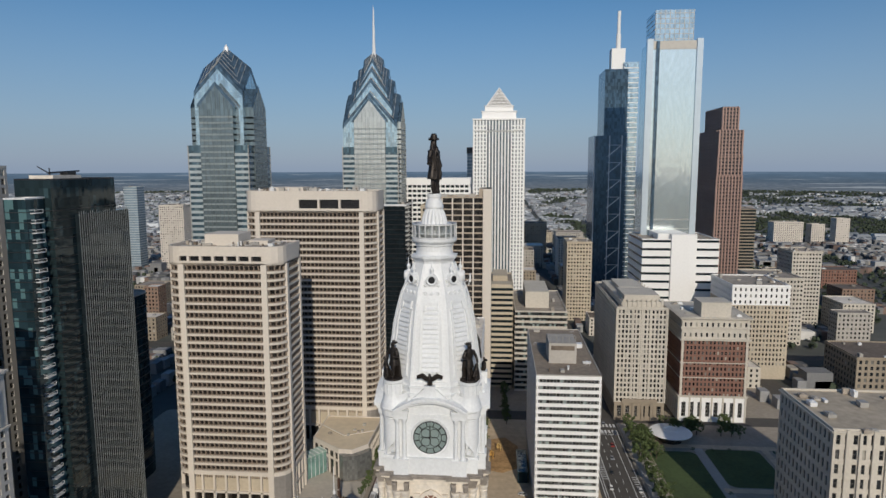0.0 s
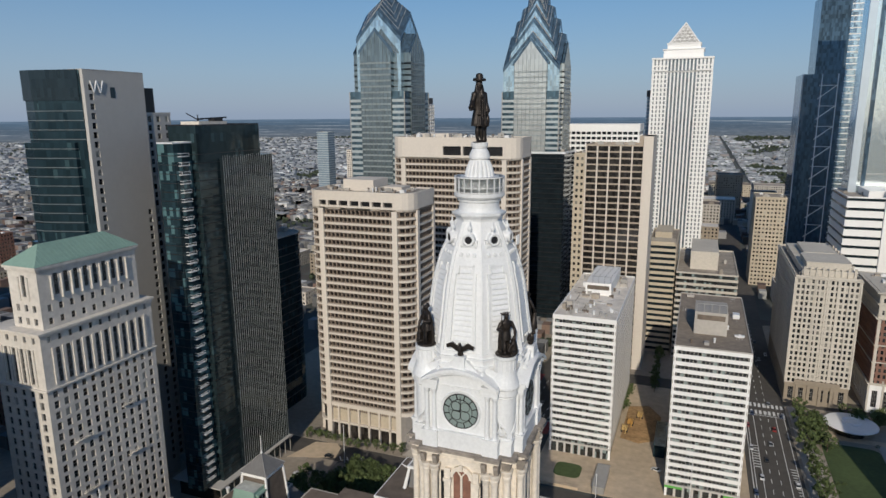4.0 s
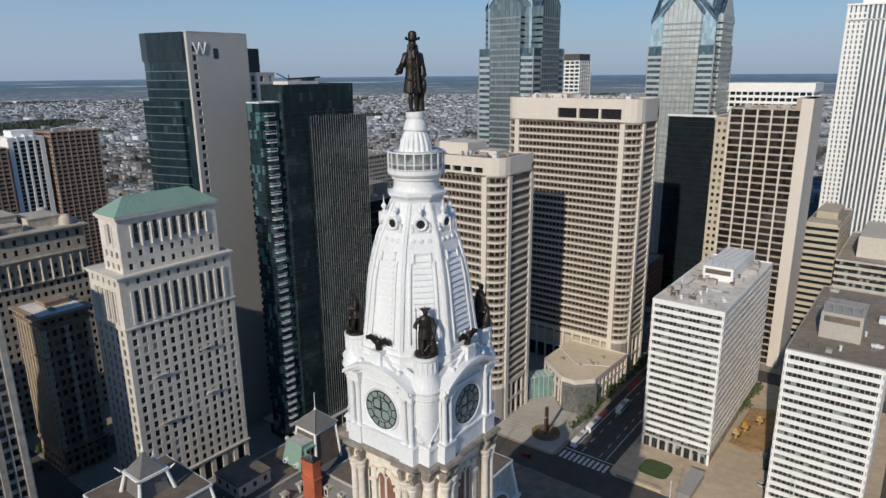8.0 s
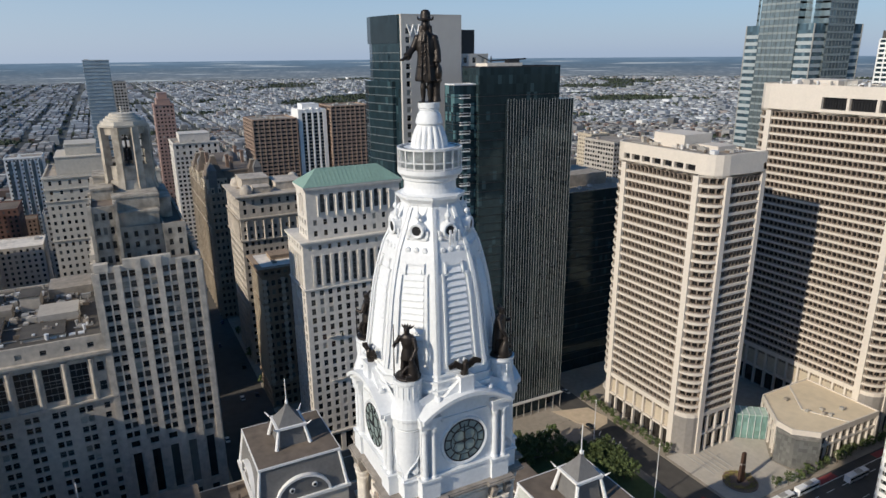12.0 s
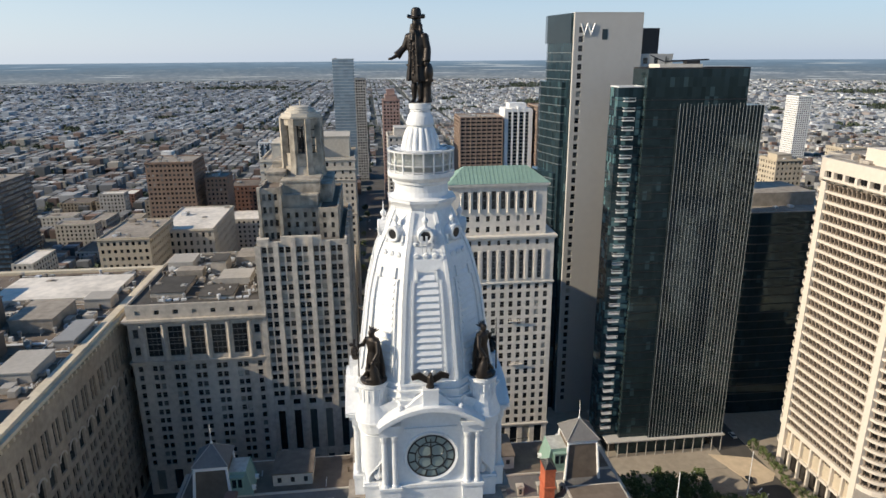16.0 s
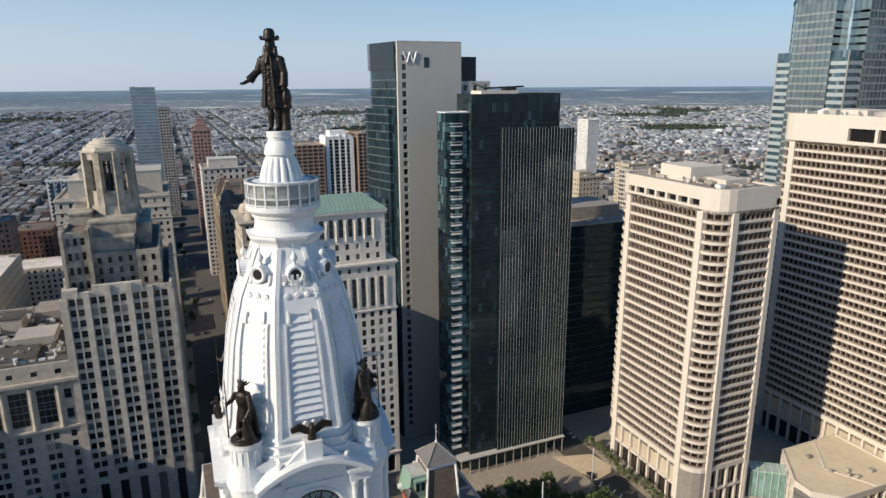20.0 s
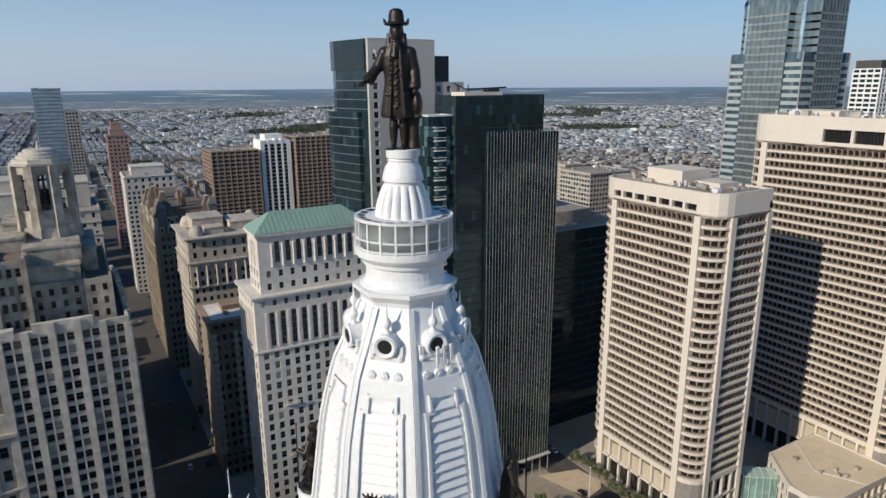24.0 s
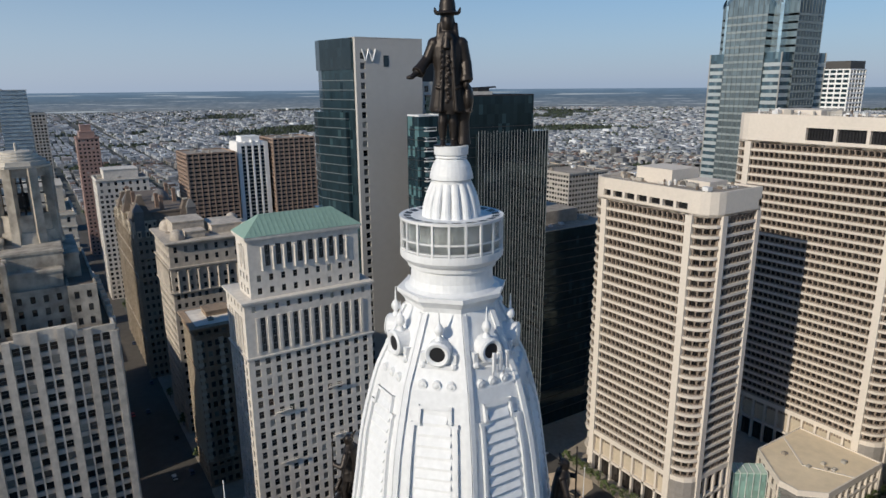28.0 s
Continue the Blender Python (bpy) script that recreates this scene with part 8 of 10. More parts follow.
# ---- tall silver glass tower and its dark braced neighbour ----
com = thing("silver_glass_tower", "very tall silver glass office tower with a clear crown", "skyscraper", (172, 500, 0))
g = Geo()
CX0, CX1, CY0, CY1 = 145.0, 189.0, 480.0, 522.0
g.prism(rect(CX0, CX1, CY0, CY1), 0, 270, poly2=rect(CX0 + 1.5, CX1 - 1.5, CY0 + 1.5, CY1 - 1.5))
part("glass_shaft", g, pale_glass, com, "pale mirror glass")
g = Geo()
g.prism(rect(CX0 + 5, CX1 - 6, CY0 + 3, CY1 - 3), 270, 297)
part("crown_glass", g, blue_glass, com, "translucent glass crown")
g = Geo()
for x in (CX0 + 0.5, CX1 - 0.5):
    g.box(x - 2.6, x + 2.6, CY0 - 0.3, CY0 + 3, 0, 272)
part("corner_strip", g, node_mat("strip_glass", (0.62, 0.7, 0.76), 0.15, 0.3, spread=0.06, grain=0.3), com, "pale blue glass corner strip")
g = Geo()
g.prism(rect(CX0 + 3.4, CX1 - 3.4, CY0 + 1.0, CY1 - 1.0), 263, 270.3)
part("plant_band", g, grey_metal, com)
mull = Geo()
mull.box(-0.18, 0.18, CY0 + 2.8, CY0 + 3.05, 270, 297.3)
shared(com, "crown_mullion", mull, grey_metal, [(CX0 + 5 + (CX1 - CX0 - 11) * k / 8, 0, 0) for k in range(9)])
g = Geo()
g.box(CX0 + 6, CX0 + 8.6, CY0 - 0.6, CY0 + 1, 40, 270)
part("dark_slot", g, deep_glass, com)
line = Geo()
line.prism(rect(CX0 + 5 - 0.1, CX1 - 5.9, CY0 + 2.9, CY1 - 2.9), 0, 0.4)
shared(com, "crown_line", line, grey_metal, [(0, 0, 272 + 4.4 * k) for k in range(6)])
line = Geo()
line.prism(rect(CX0 - 0.05, CX1 + 0.05, CY0 - 0.05, CY1 + 0.05), 0, 0.25)
shared(com, "floor_line", line, grey_metal, [(0, 0, 20 + 8.4 * k) for k in range(12)])

ctc = thing("braced_glass_tower", "dark blue stepped glass tower with diagonal braces and a slim mast", "skyscraper", (160, 720, 0))
for nm, x0, x1, y0, y1, z0, z1, mt in (("lower_shaft", 123.5, 160, 650, 700, 0, 196, deep_glass), ("upper_shaft", 134, 160, 651, 700, 196, 271, deep_glass), ("side_shaft", 155, 172, 653, 704, 0, 279, blue_glass), ("mast_base", 141.5, 157, 657, 672, 271, 295, white_panel)):
    g = Geo()
    g.prism(rect(x0, x1, y0, y1), z0, z1)
    part(nm, g, mt, ctc)
for k in range(9):
    g = Geo()
    z = 12 + 20 * k
    g.tube((139, 649.6, z), (154.5, 649.6, z + 13), 0.6, 0.6, 4)
    g.tube((139, 649.6, z + 13), (154.5, 649.6, z + 13), 0.4, 0.4, 4)
    part("diagonal_brace", g, white_metal, ctc)
for x in (124, 141, 155):
    g = Geo()
    g.box(x - 0.45, x + 0.45, 649.3, 650, 0, 196)
    part("brace_post", g, white_metal, ctc)
line = Geo()
line.prism(rect(154.9, 172.1, 652.9, 704), 0, 0.9)
shared(ctc, "floor_line", line, white_panel, [(0, 0, 20 + 5.6 * k) for k in range(46)])
g = Geo()
g.lathe([(2.8, 290), (2.6, 312), (1.9, 312.5), (1.8, 338)], 8, 150, 664)
part("mast", g, white_panel, ctc)

granite_dark = node_mat("granite_dark", (0.2, 0.13, 0.112), 0.4, spread=0.15, grain=1.5)
red = thing("red_granite_tower", "stepped red granite skyscraper with dark windows", "skyscraper", (245, 640, 0))
for i, (x0, x1, y0, y1, z0, z1) in enumerate(((250, 277, 610, 702, 0, 150), (250.5, 276.5, 610, 690, 150, 172), (251, 276, 610.5, 682, 172, 199), (254, 271, 612, 670, 199, 223))):
    g = Geo()
    poly = rect(x0, x1, y0, y1)
    g.prism(grown(poly, -0.8), z0, z1)
    part("dark_glazing", g, black_glass, red)
    g = Geo()
    for a, u, w, n, fr in edges(poly):
        c = max(3, round(w / 3.6))
        for k in range(c + 1):
            p = a + u * (w * k / c) - n * 0.4
            g.obox((p.x, p.y), math.atan2(u.y, u.x), 1.25, 1.3, z0, z1 + 0.5)
    part("granite_piers", g, red_granite, red)
    band = Geo()
    band.prism(grown(poly, -0.25), 0, 1.7)
    shared(red, "spandrel", band, granite_dark, [(0, 0, z0 + 0.2 + 3.9 * k) for k in range(int((z1 - z0) / 3.9) + 1)])

# ---- punched-window and banded blocks, one kind each ----
def block(name, label, poly, top, rows, bay, ww, wh, mat, category="office building", roof=roof_grey, low=0.0, pent=(), crown=0.0, crown_mat=None, keep=18, units=8, seed=0, group="", base=None):
    cx, cy = sum(p[0] for p in poly) / len(poly), sum(p[1] for p in poly) / len(poly)
    b = thing(name, label, category, (cx, cy, 0), group)
    f = Facade(b, mat, 0.4, keep)
    f.ring(poly, low, top - crown, rows, bay, ww, wh, edge=0.6)
    if low:
        for a, u, w, n, fr in edges(poly):
            f.plain(a, u, w, 0, low) if base is None else None
    f.done()
    if low and base:
        f2 = Facade(b, base, 0.6, 30)
        f2.ring(poly, 0, low, 1, 5.0, 2.6, low * 0.6, edge=0.8)
        f2.done()
    if crown:
        f3 = Facade(b, crown_mat or mat, 0.4, 40)
        f3.ring(poly, top - crown, top, max(1, int(crown / 4.5)), bay * 1.4, ww, wh * 1.2, edge=0.6)
        f3.done()
    cornice(b, poly, top - 0.4, 0.9, 0.6, crown_mat or mat)
    flat_roof(b, poly, top + 0.5, crown_mat or mat, roof, 0.9, 0.5)
    xs, ys = [p[0] for p in poly], [p[1] for p in poly]
    for x0, x1, y0, y1, h in pent:
        g = Geo()
        g.box(x0, x1, y0, y1, top + 0.5, h)
        g.box(x0 - 0.3, x1 + 0.3, y0 - 0.3, y1 + 0.3, h, h + 0.5)
        part("roof_house", g, crown_mat or mat, b)
    if units:
        roof_units(b, min(xs) + 2, max(xs) - 2, min(ys) + 2, max(ys) - 2, top + 0.5, units, seed)
    return b


def banded(name, label, poly, top, floors, mat, glass, frac=0.5, category="office building", roof=roof_grey, fins=0.0, fin_mat=None, fin_w=0.8, pent=(), seed=0, units=6, low=0.0):
    cx, cy = sum(p[0] for p in poly) / len(poly), sum(p[1] for p in poly) / len(poly)
    b = thing(name, label, category, (cx, cy, 0))
    pitch = (top - low) / floors
    g = Geo()
    g.prism(grown(poly, -0.5), 0, top)
    part("glazing", g, glass, b)
    g = Geo()
    g.prism(poly, 0, pitch * frac)
    shared(b, "spandrel", g, mat, [(0, 0, low + pitch * k) for k in range(floors)])
    if fins:
        for a, u, w, n, fr in edges(poly):
            if not fr:
                continue
            c = max(2, round(w / fins))
            for k in range(c + 1):
                p = a + u * (w * k / c) - n * 0.2
                g = Geo()
                g.obox((p.x, p.y), math.atan2(u.y, u.x), fin_w, 0.9, 0, top)
                part("fin", g, fin_mat or mat, b)
    flat_roof(b, poly, top, mat, roof, 1.0, 0.6)
    for x0, x1, y0, y1, h in pent:
        g = Geo()
        g.box(x0, x1, y0, y1, top, h)
        part("roof_house", g, mat, b)
    xs, ys = [p[0] for p in poly], [p[1] for p in poly]
    if units:
        roof_units(b, min(xs) + 2, max(xs) - 2, min(ys) + 2, max(ys) - 2, top, units, seed)
    return b


# west of the hall
bronze_frame = node_mat("bronze_frame", (0.4, 0.33, 0.26), 0.7, spread=0.15, grain=0.6)
banded("bronze_frame_tower", "cream framed office tower with bronze windows", rect(-31, 3.2, 300, 330), 140, 36, bronze_frame, ribbon_glass, 0.24, fins=7.2, fin_w=0.85, fin_mat=precast, pent=[(0, 8, 302, 330, 146)], seed=51)
g = Geo()
g.box(2.8, 8.2, 299.0, 331, 0, 146.0)
solo("tower_end_wall", g, precast, "plain cream concrete stair wall beside an office tower", "stair tower")
block("slim_tan_tower", "slim tan office tower beside the bronze one", rect(-38.6, -31.6, 303, 345), 134, 34, 3.2, 1.5, 1.9, tan_stone, keep=18, seed=52, units=3)
banded("white_grid_tower", "white gridded office tower with dark windows", rect(-69, -12, 430, 462), 145, 36, white_panel, black_glass, 0.45, fins=4.0, pent=[(-70, -11, 429, 463, 151)], seed=53, units=2)
slab = banded("black_slab_tower", "plain black glass office slab with a taller rear part", rect(-92, -60, 383, 424), 130, 34, dark_metal, black_glass, 0.12, roof=roof_dark, seed=54, units=3)
g = Geo()
g.box(-94, -72, 394, 424.5, 0, 142)
part("rear_part", g, black_glass, slab)
g = Geo()
g.box(-60.2, -59.7, 383, 424, 129.6, 131.2)
g.box(-92, -60, 382.7, 383.1, 129.6, 131.2)
part("roof_edge", g, white_metal, slab, "pale metal roof edge")
banded("grey_banded_block", "grey banded office block with a tall plant room", rect(25, 62, 330, 410), 58, 15, limestone, slab_glass, 0.42, pent=[(33, 50, 345, 392, 84 - 14)], seed=55)
banded("brown_banded_block", "brown banded office block with a rusty roof edge", rect(6, 24, 336, 400), 74, 19, tan_stone, black_glass, 0.5, pent=[(7, 23, 337, 352, 76.4), (9, 20, 360, 390, 79)], seed=56)
block("station_office_tower", "tan stone deco office tower above a dark shopfront base", [(87, 281), (118, 281), (118, 372), (87, 372)], 72, 19, 2.35, 1.25, 2.0, limestone, low=12, base=brown_stone, pent=[(92, 113, 285, 310, 80), (95, 110, 318, 350, 79)], keep=110, units=22, seed=57)
block("brick_hotel", "brick hotel with pale stone base and ornate pale top floors", rect(127, 168, 282, 330), 66, 11, 2.3, 1.2, 2.1, brick_red, "hotel", low=16, base=white_panel, crown=13, crown_mat=limestone, pent=[(139, 157, 284, 300, 76)], keep=110, units=14, seed=58)
block("tan_apartment_block", "tan brick apartment block with white arcaded top", rect(188, 230, 371, 420), 71, 13, 2.6, 1.3, 2.0, tan_stone, "apartment block", low=10, crown=14, crown_mat=white_panel, keep=50, seed=59)
slot = banded("white_slot_block", "white office block with long slot windows round a plain white core", rect(136, 200, 440, 500), 98, 14, white_panel, black_glass, 0.7, pent=[(150, 175, 445, 480, 103)], seed=60)
g = Geo()
g.box(160, 181, 438.4, 446, 0, 103)
part("plain_core", g, white_panel, slot, "plain white core wall")
block("narrow_cream_tower", "narrow cream apartment tower with dark windows", rect(84.5, 110, 552, 590), 82, 22, 3.0, 1.6, 1.7, tan_stone, keep=24, seed=61)
banded("dark_banded_office", "dark banded office tower among park trees", rect(290, 325, 690, 730), 108, 28, brown_stone, black_glass, 0.4, seed=63)
block("round_white_apartment", "pale balconied apartment slab with a plain end wall", rect(302, 330, 535, 570), 76, 20, 3.0, 1.8, 1.8, limestone, "apartment block", keep=18, seed=64)
block("cream_apartment_pair", "cream apartment slab near the river", rect(577, 635, 1250, 1280), 46, 13, 4.0, 2.0, 1.8, precast, "apartment block", keep=22, units=2, seed=65)
for x, y, h in ((651, 1250, 42), (699, 1250, 54)):
    block("cream_point_block", "small cream apartment tower near the river", rect(x, x + 26, y, y + 24), h, 12, 4.0, 2.0, 1.8, precast, "apartment block", keep=20, units=2, seed=x, group="cream point blocks")
block("pale_loft_block", "pale stone block with deep white bays", rect(245, 285, 470, 520), 60, 15, 3.0, 1.7, 1.9, limestone, keep=18, seed=66)

for b_name, x0, x1, yy, z0, z1, step in (("station_office_tower", 87, 118, 281, 12, 72.5, 5.15), ("brick_hotel", 127, 168, 282, 0, 16, 6.8)):
    owner = next(o for o in scene.objects if o.name == b_name)
    k = 0
    while x0 + k * step < x1 + 0.2:
        g = Geo()
        g.box(x0 + k * step - 0.45, x0 + k * step + 0.45, yy - 0.45, yy + 0.3, z0, z1)
        part("pier", g, limestone, owner)
        k += 1
owner = next(o for o in scene.objects if o.name == "brick_hotel")
for z, out in ((16, 1.0), (52.5, 1.1), (60, 0.8), (66, 1.6)):
    cornice(owner, rect(127, 168, 282, 330), z, 1.2, out, limestone, "string_course")
for x in (128.0, 167.0):
    g = Geo()
    g.box(x - 0.7, x + 0.7, 281.6, 282.3, 17, 65)
    part("quoin_strip", g, limestone, owner)
for z in (28.5, 38):
    cornice(owner, rect(127, 168, 282, 330), z, 0.6, 0.35, limestone, "string_course")
owner = next(o for o in scene.objects if o.name == "station_office_tower")
g = Geo()
g.prism([(90, 283), (115, 283), (115, 360), (90, 360)], 72.9, 76.5)
part("setback", g, limestone, owner)
for k in range(9):
    for yy in (282.6, 283.4 + 8.5 * k):
        xx = 91 + 2.95 * k if yy < 283 else 115.2
        g = Geo()
        g.box(xx - 0.4, xx + 0.4, yy - 0.4, yy + 0.4, 71.5, 78.2)
        part("crest_pier", g, limestone, owner)
for k in range(4):
    g = Geo()
    g.box(92.5 + 5.6 * k, 94.0 + 5.6 * k, 280.2, 281.0, 0, 11.6)
    part("entrance_pier", g, brown_stone, owner)
g = Geo()
g.box(91.5, 113.5, 279.8, 281.0, 11.6, 14.2)
part("entrance_lintel", g, brown_stone, owner, "dark stone entrance surround")

# municipal tower in the north, beside the park
mun = block("municipal_office_block", "pale stone office block with tall narrow windows and a tan roof", [(131.8, 109), (160, 109), (160, 105), (194, 105), (194, 152), (131.8, 152)], 66, 12, 3.1, 1.5, 3.6, limestone, keep=110, units=14, seed=67, roof=roof_tan)
for k in range(7):
    g = Geo()
    g.box(132.3 + 4.6 * k - 0.5, 132.3 + 4.6 * k + 0.5, 108.2, 109.1, 0, 67)
    part("pier", g, limestone, mun)
for k in range(8):
    g = Geo()
    g.box(160.6 + 4.6 * k - 0.5, 160.6 + 4.6 * k + 0.5, 104.2, 105.1, 0, 67)
    part("pier", g, limestone, mun)

# south of the hall
land = block("land_office_tower", "dark stone office tower with a columned top and heavy cornice", rect(-290, -254, 17, 58), 92, 19, 3.0, 1.5, 2.2, sooty_stone, crown=14, keep=110, roof=roof_tan, pent=[(-284, -268, 22, 36, 99), (-280, -262, 38, 52, 97), (-266, -258, 26, 34, 96)], seed=71, units=10)
block("small_corner_office", "narrow brown stone corner office with a pale flat roof", rect(-226, -204, 15.5, 34), 69, 16, 3.0, 1.7, 2.5, umber_stone, roof=roof_white, keep=66, seed=72, pent=[(-222, -214, 22, 31, 72)], units=6)
owner = next(o for o in scene.objects if o.name == "small_corner_office")
for a, u, w, n, fr in edges(rect(-226, -204, 15.5, 34)):
    if fr:
        if n.x > 0.5:
            # quoined strips of pale and dark blocks
            for y in (16.5, 24.75, 33.0):
                g = Geo()
                for k in range(34):
                    h = 0.95 if k % 2 else 0.6
                    g.box(-204.05, -203.4 - 0.15 * (k % 2), y - h, y + h, 12 + 1.55 * k, 13.45 + 1.55 * k, k % 2)
                part("quoined_strip", g, [tan_stone, limestone], owner, "strip of alternating pale and dark stone blocks", kind="stuff")
            continue
        c = max(3, round((w - 1.2) / 3.0))
        for i in range(c + 1):
            p = a + u * (0.6 + (w - 1.2) * i / c) + n * 0.15
            g = Geo()
            g.obox((p.x, p.y), math.atan2(u.y, u.x), 0.75, 0.7, 12, 66)
            part("pilaster", g, tan_stone, owner)
for z, o in ((11, 0.8), (52, 0.7), (65.5, 0.9), (69, 1.9)):
    cornice(owner, rect(-226, -204, 15.5, 34), z, 1.2, o, umber_stone, "string_course")
g = Geo()
g.prism(rect(-225.4, -204.6, 16.1, 33.4), 70.2, 70.3)
part("pale_roof_deck", g, roof_white, owner, "pale flat roof")
for a, u, w, n, fr in edges(rect(-290, -254, 17, 58)):
    if fr:
        for i in range(9):
            p = a + u * (3 + (w - 6) * i / 8) + n * 0.4
            g = Geo()
            g.lathe([(0.8, 70), (0.6, 70.6), (0.5, 79), (0.8, 80)], 10, p.x, p.y)
            part("column", g, sooty_stone, land)
for z, o in ((69, 0.9), (80.5, 0.9), (92, 1.8)):
    cornice(land, rect(-290, -254, 17, 58), z, 1.3, o, sooty_stone, "string_course")
for x, y in ((-285, 22), (-259, 22), (-259, 53), (-285, 53)):
    g = Geo()
    g.lathe([(3.2, 93), (3.2, 94.6), (2.9, 96), (2.0, 97.3), (0.6, 98)], 16, x, y)
    part("corner_dome", g, sooty_stone, land)
man = block("mansard_hotel", "brown stone hotel with a dark mansard roof and dormers", rect(-420, -329, 13, 46), 80, 18, 2.8, 1.5, 2.2, sooty_dark, "hotel", keep=66, units=0, seed=73)
g = Geo()
poly = rect(-420, -329, 13, 46)
g.prism(grown(poly, -0.5), 81, 93, poly2=grown(poly, -4))
g.prism(grown(poly, -3.6), 93, 94)
part("mansard_roof", g, roof_dark, man)
g = Geo()
g.lathe([(5, 94), (4.8, 96), (3.8, 98.4), (2, 100), (0.3, 100.6)], 16, -372, 34)
part("dome", g, slate, man)
for a, u, w, n, fr in edges(poly):
    if not fr:
        continue
    c = int(w / 4.1)
    for zz, hh, inn in ((81, 3.4, 0.2), (86.4, 2.8, 1.6)):
        for i in range(c):
            p = a + u * (w * (i + 0.5) / c) - n * (inn + 0.6)
            g = Geo()
            g.obox((p.x, p.y), math.atan2(u.y, u.x), 1.9, 2.2, zz, zz + hh)
            g.obox((p.x + n.x * 0.1, p.y + n.y * 0.1), math.atan2(u.y, u.x), 2.3, 2.4, zz + hh, zz + hh + 0.4)
            q = p + n * 1.12
            g.obox((q.x, q.y), math.atan2(u.y, u.x), 1.0, 0.06, zz + 0.7, zz + hh - 0.5, 1)
            part("dormer", g, [tan_stone, dark_metal], man)
    for i in range(int(w / 8.2) + 1):
        p = a + u * min(w - 0.6, 0.6 + 8.2 * i) + n * 0.3
        g = Geo()
        g.obox((p.x, p.y), math.atan2(u.y, u.x), 1.3, 0.8, 0, 83)
        part("pier", g, sooty_dark, man)
for x0, x1, y0, y1, z0, z1, zt in ((-341, -330.5, 12.6, 23, 80, 90, 103), (-341, -330.5, 36, 46.4, 80, 88, 99), (-352, -343, 12.6, 21, 81, 88, 97), (-380, -368, 12.6, 22, 80, 89, 101), (-402, -394, 12.6, 21, 81, 88, 97)):
    g = Geo()
    g.box(x0, x1, y0, y1, z0, z1)
    g.box(x0 - 0.4, x1 + 0.4, y0 - 0.4, y1 + 0.4, z1 - 0.9, z1)
    mx, my = (x0 + x1) / 2, (y0 + y1) / 2
    g.prism(rect(x0 - 0.2, x1 + 0.2, y0 - 0.2, y1 + 0.2), z1, zt, 1, poly2=rect(mx - 1.6, mx + 1.6, my - 1.0, my + 1.0))
    g.box(mx - 1.8, mx + 1.8, my - 1.2, my + 1.2, zt, zt + 0.5)
    for q in (-0.28, 0.28):
        g.box(x1 - 0.1, x1 + 0.08, my + q * (y1 - y0) - 0.8, my + q * (y1 - y0) + 0.8, z0 + 3, z1 - 2.2, 2)
        g.box(mx + q * (x1 - x0) - 0.8, mx + q * (x1 - x0) + 0.8, y0 - 0.08, y0 + 0.1, z0 + 3, z1 - 2.2, 2)
    part("roof_tower", g, [tan_stone, roof_dark, dark_metal], man, "stone roof tower with a steep dark cap")
for x, y in ((-347, 28), (-362, 18), (-386, 18), (-362, 40), (-386, 40), (-338, 29)):
    g = Geo()
    g.box(x - 1.3, x + 1.3, y - 0.9, y + 0.9, 90, 102)
    g.box(x - 1.6, x + 1.6, y - 1.2, y + 1.2, 100.6, 101.4)
    part("chimney", g, brick_brown, man, "tall brick chimney")
for z in (22, 58, 69):
    cornice(man, poly, z, 1.0, 0.8, sooty_dark, "string_course")
for x, y in ((-332, 16), (-332, 43), (-374, 16)):
    g = Geo()
    g.box(x - 2.4, x + 2.4, y - 2.4, y + 2.4, 80.5, 95)
    g.prism(rect(x - 2.7, x + 2.7, y - 2.7, y + 2.7), 95, 99.5, poly2=rect(x - 0.4, x + 0.4, y - 0.4, y + 0.4))
    part("corner_turret", g, slate, man)
block("wedding_cake_tower", "white stone office tower with stepped top", rect(-530, -496, 10, 46), 92, 22, 3.4, 2.0, 2.2, marble, pent=[(-524, -503, 16, 40, 99)], keep=66, seed=74, crown=10)
wht = thing("white_ribbed_tower", "slim white apartment tower with dark vertical window strips", "apartment tower", (-500, 128, 0))
g = Geo()
g.prism(rect(-514, -492, 115, 138), 0, 114)
part("core", g, black_glass, wht)
for k in range(5):
    for w in ((115.5 + 5.5 * k),):
        g = Geo()
        g.box(-514.9, -491.1, w - (1.7 if k in (0, 4) else 0.8), w + (1.7 if k in (0, 4) else 0.8), 0, 117 - abs(k - 2) * 1.0)
        part("rib", g, white_panel, wht)
g = Geo()
for k in range(6):
    g.box(-513 + 3.8 * k - 0.9, -513 + 3.8 * k + 0.9, 114.3, 115.2, 0, 116)
part("side_ribs", g, white_panel, wht)
g = Geo()
g.box(-514.7, -491.3, 114.5, 138.5, 112.5, 115.5)
g.box(-511, -496, 119, 134, 115.5, 120)
part("crown", g, white_panel, wht)
band = Geo()
band.prism(rect(-514.1, -491.9, 114.9, 138.1), 0, 1.0)
shared(wht, "spandrel", band, grey_stone, [(0, 0, 4 + 3.1 * k) for k in range(36)])
banded("brick_apartment_slab", "brown brick apartment slab with pale floor bands", rect(-522, -486, 142, 178), 117, 36, brick_hazed, black_glass, 0.55, "apartment block", fins=4.5, fin_mat=brick_hazed, seed=75)
banded("brick_apartment_slab", "brown brick apartment slab with a lower twin", rect(-530, -490, 74, 112), 108, 33, brick_hazed, black_glass, 0.55, "apartment block", fins=4.5, fin_mat=brick_hazed, seed=76)
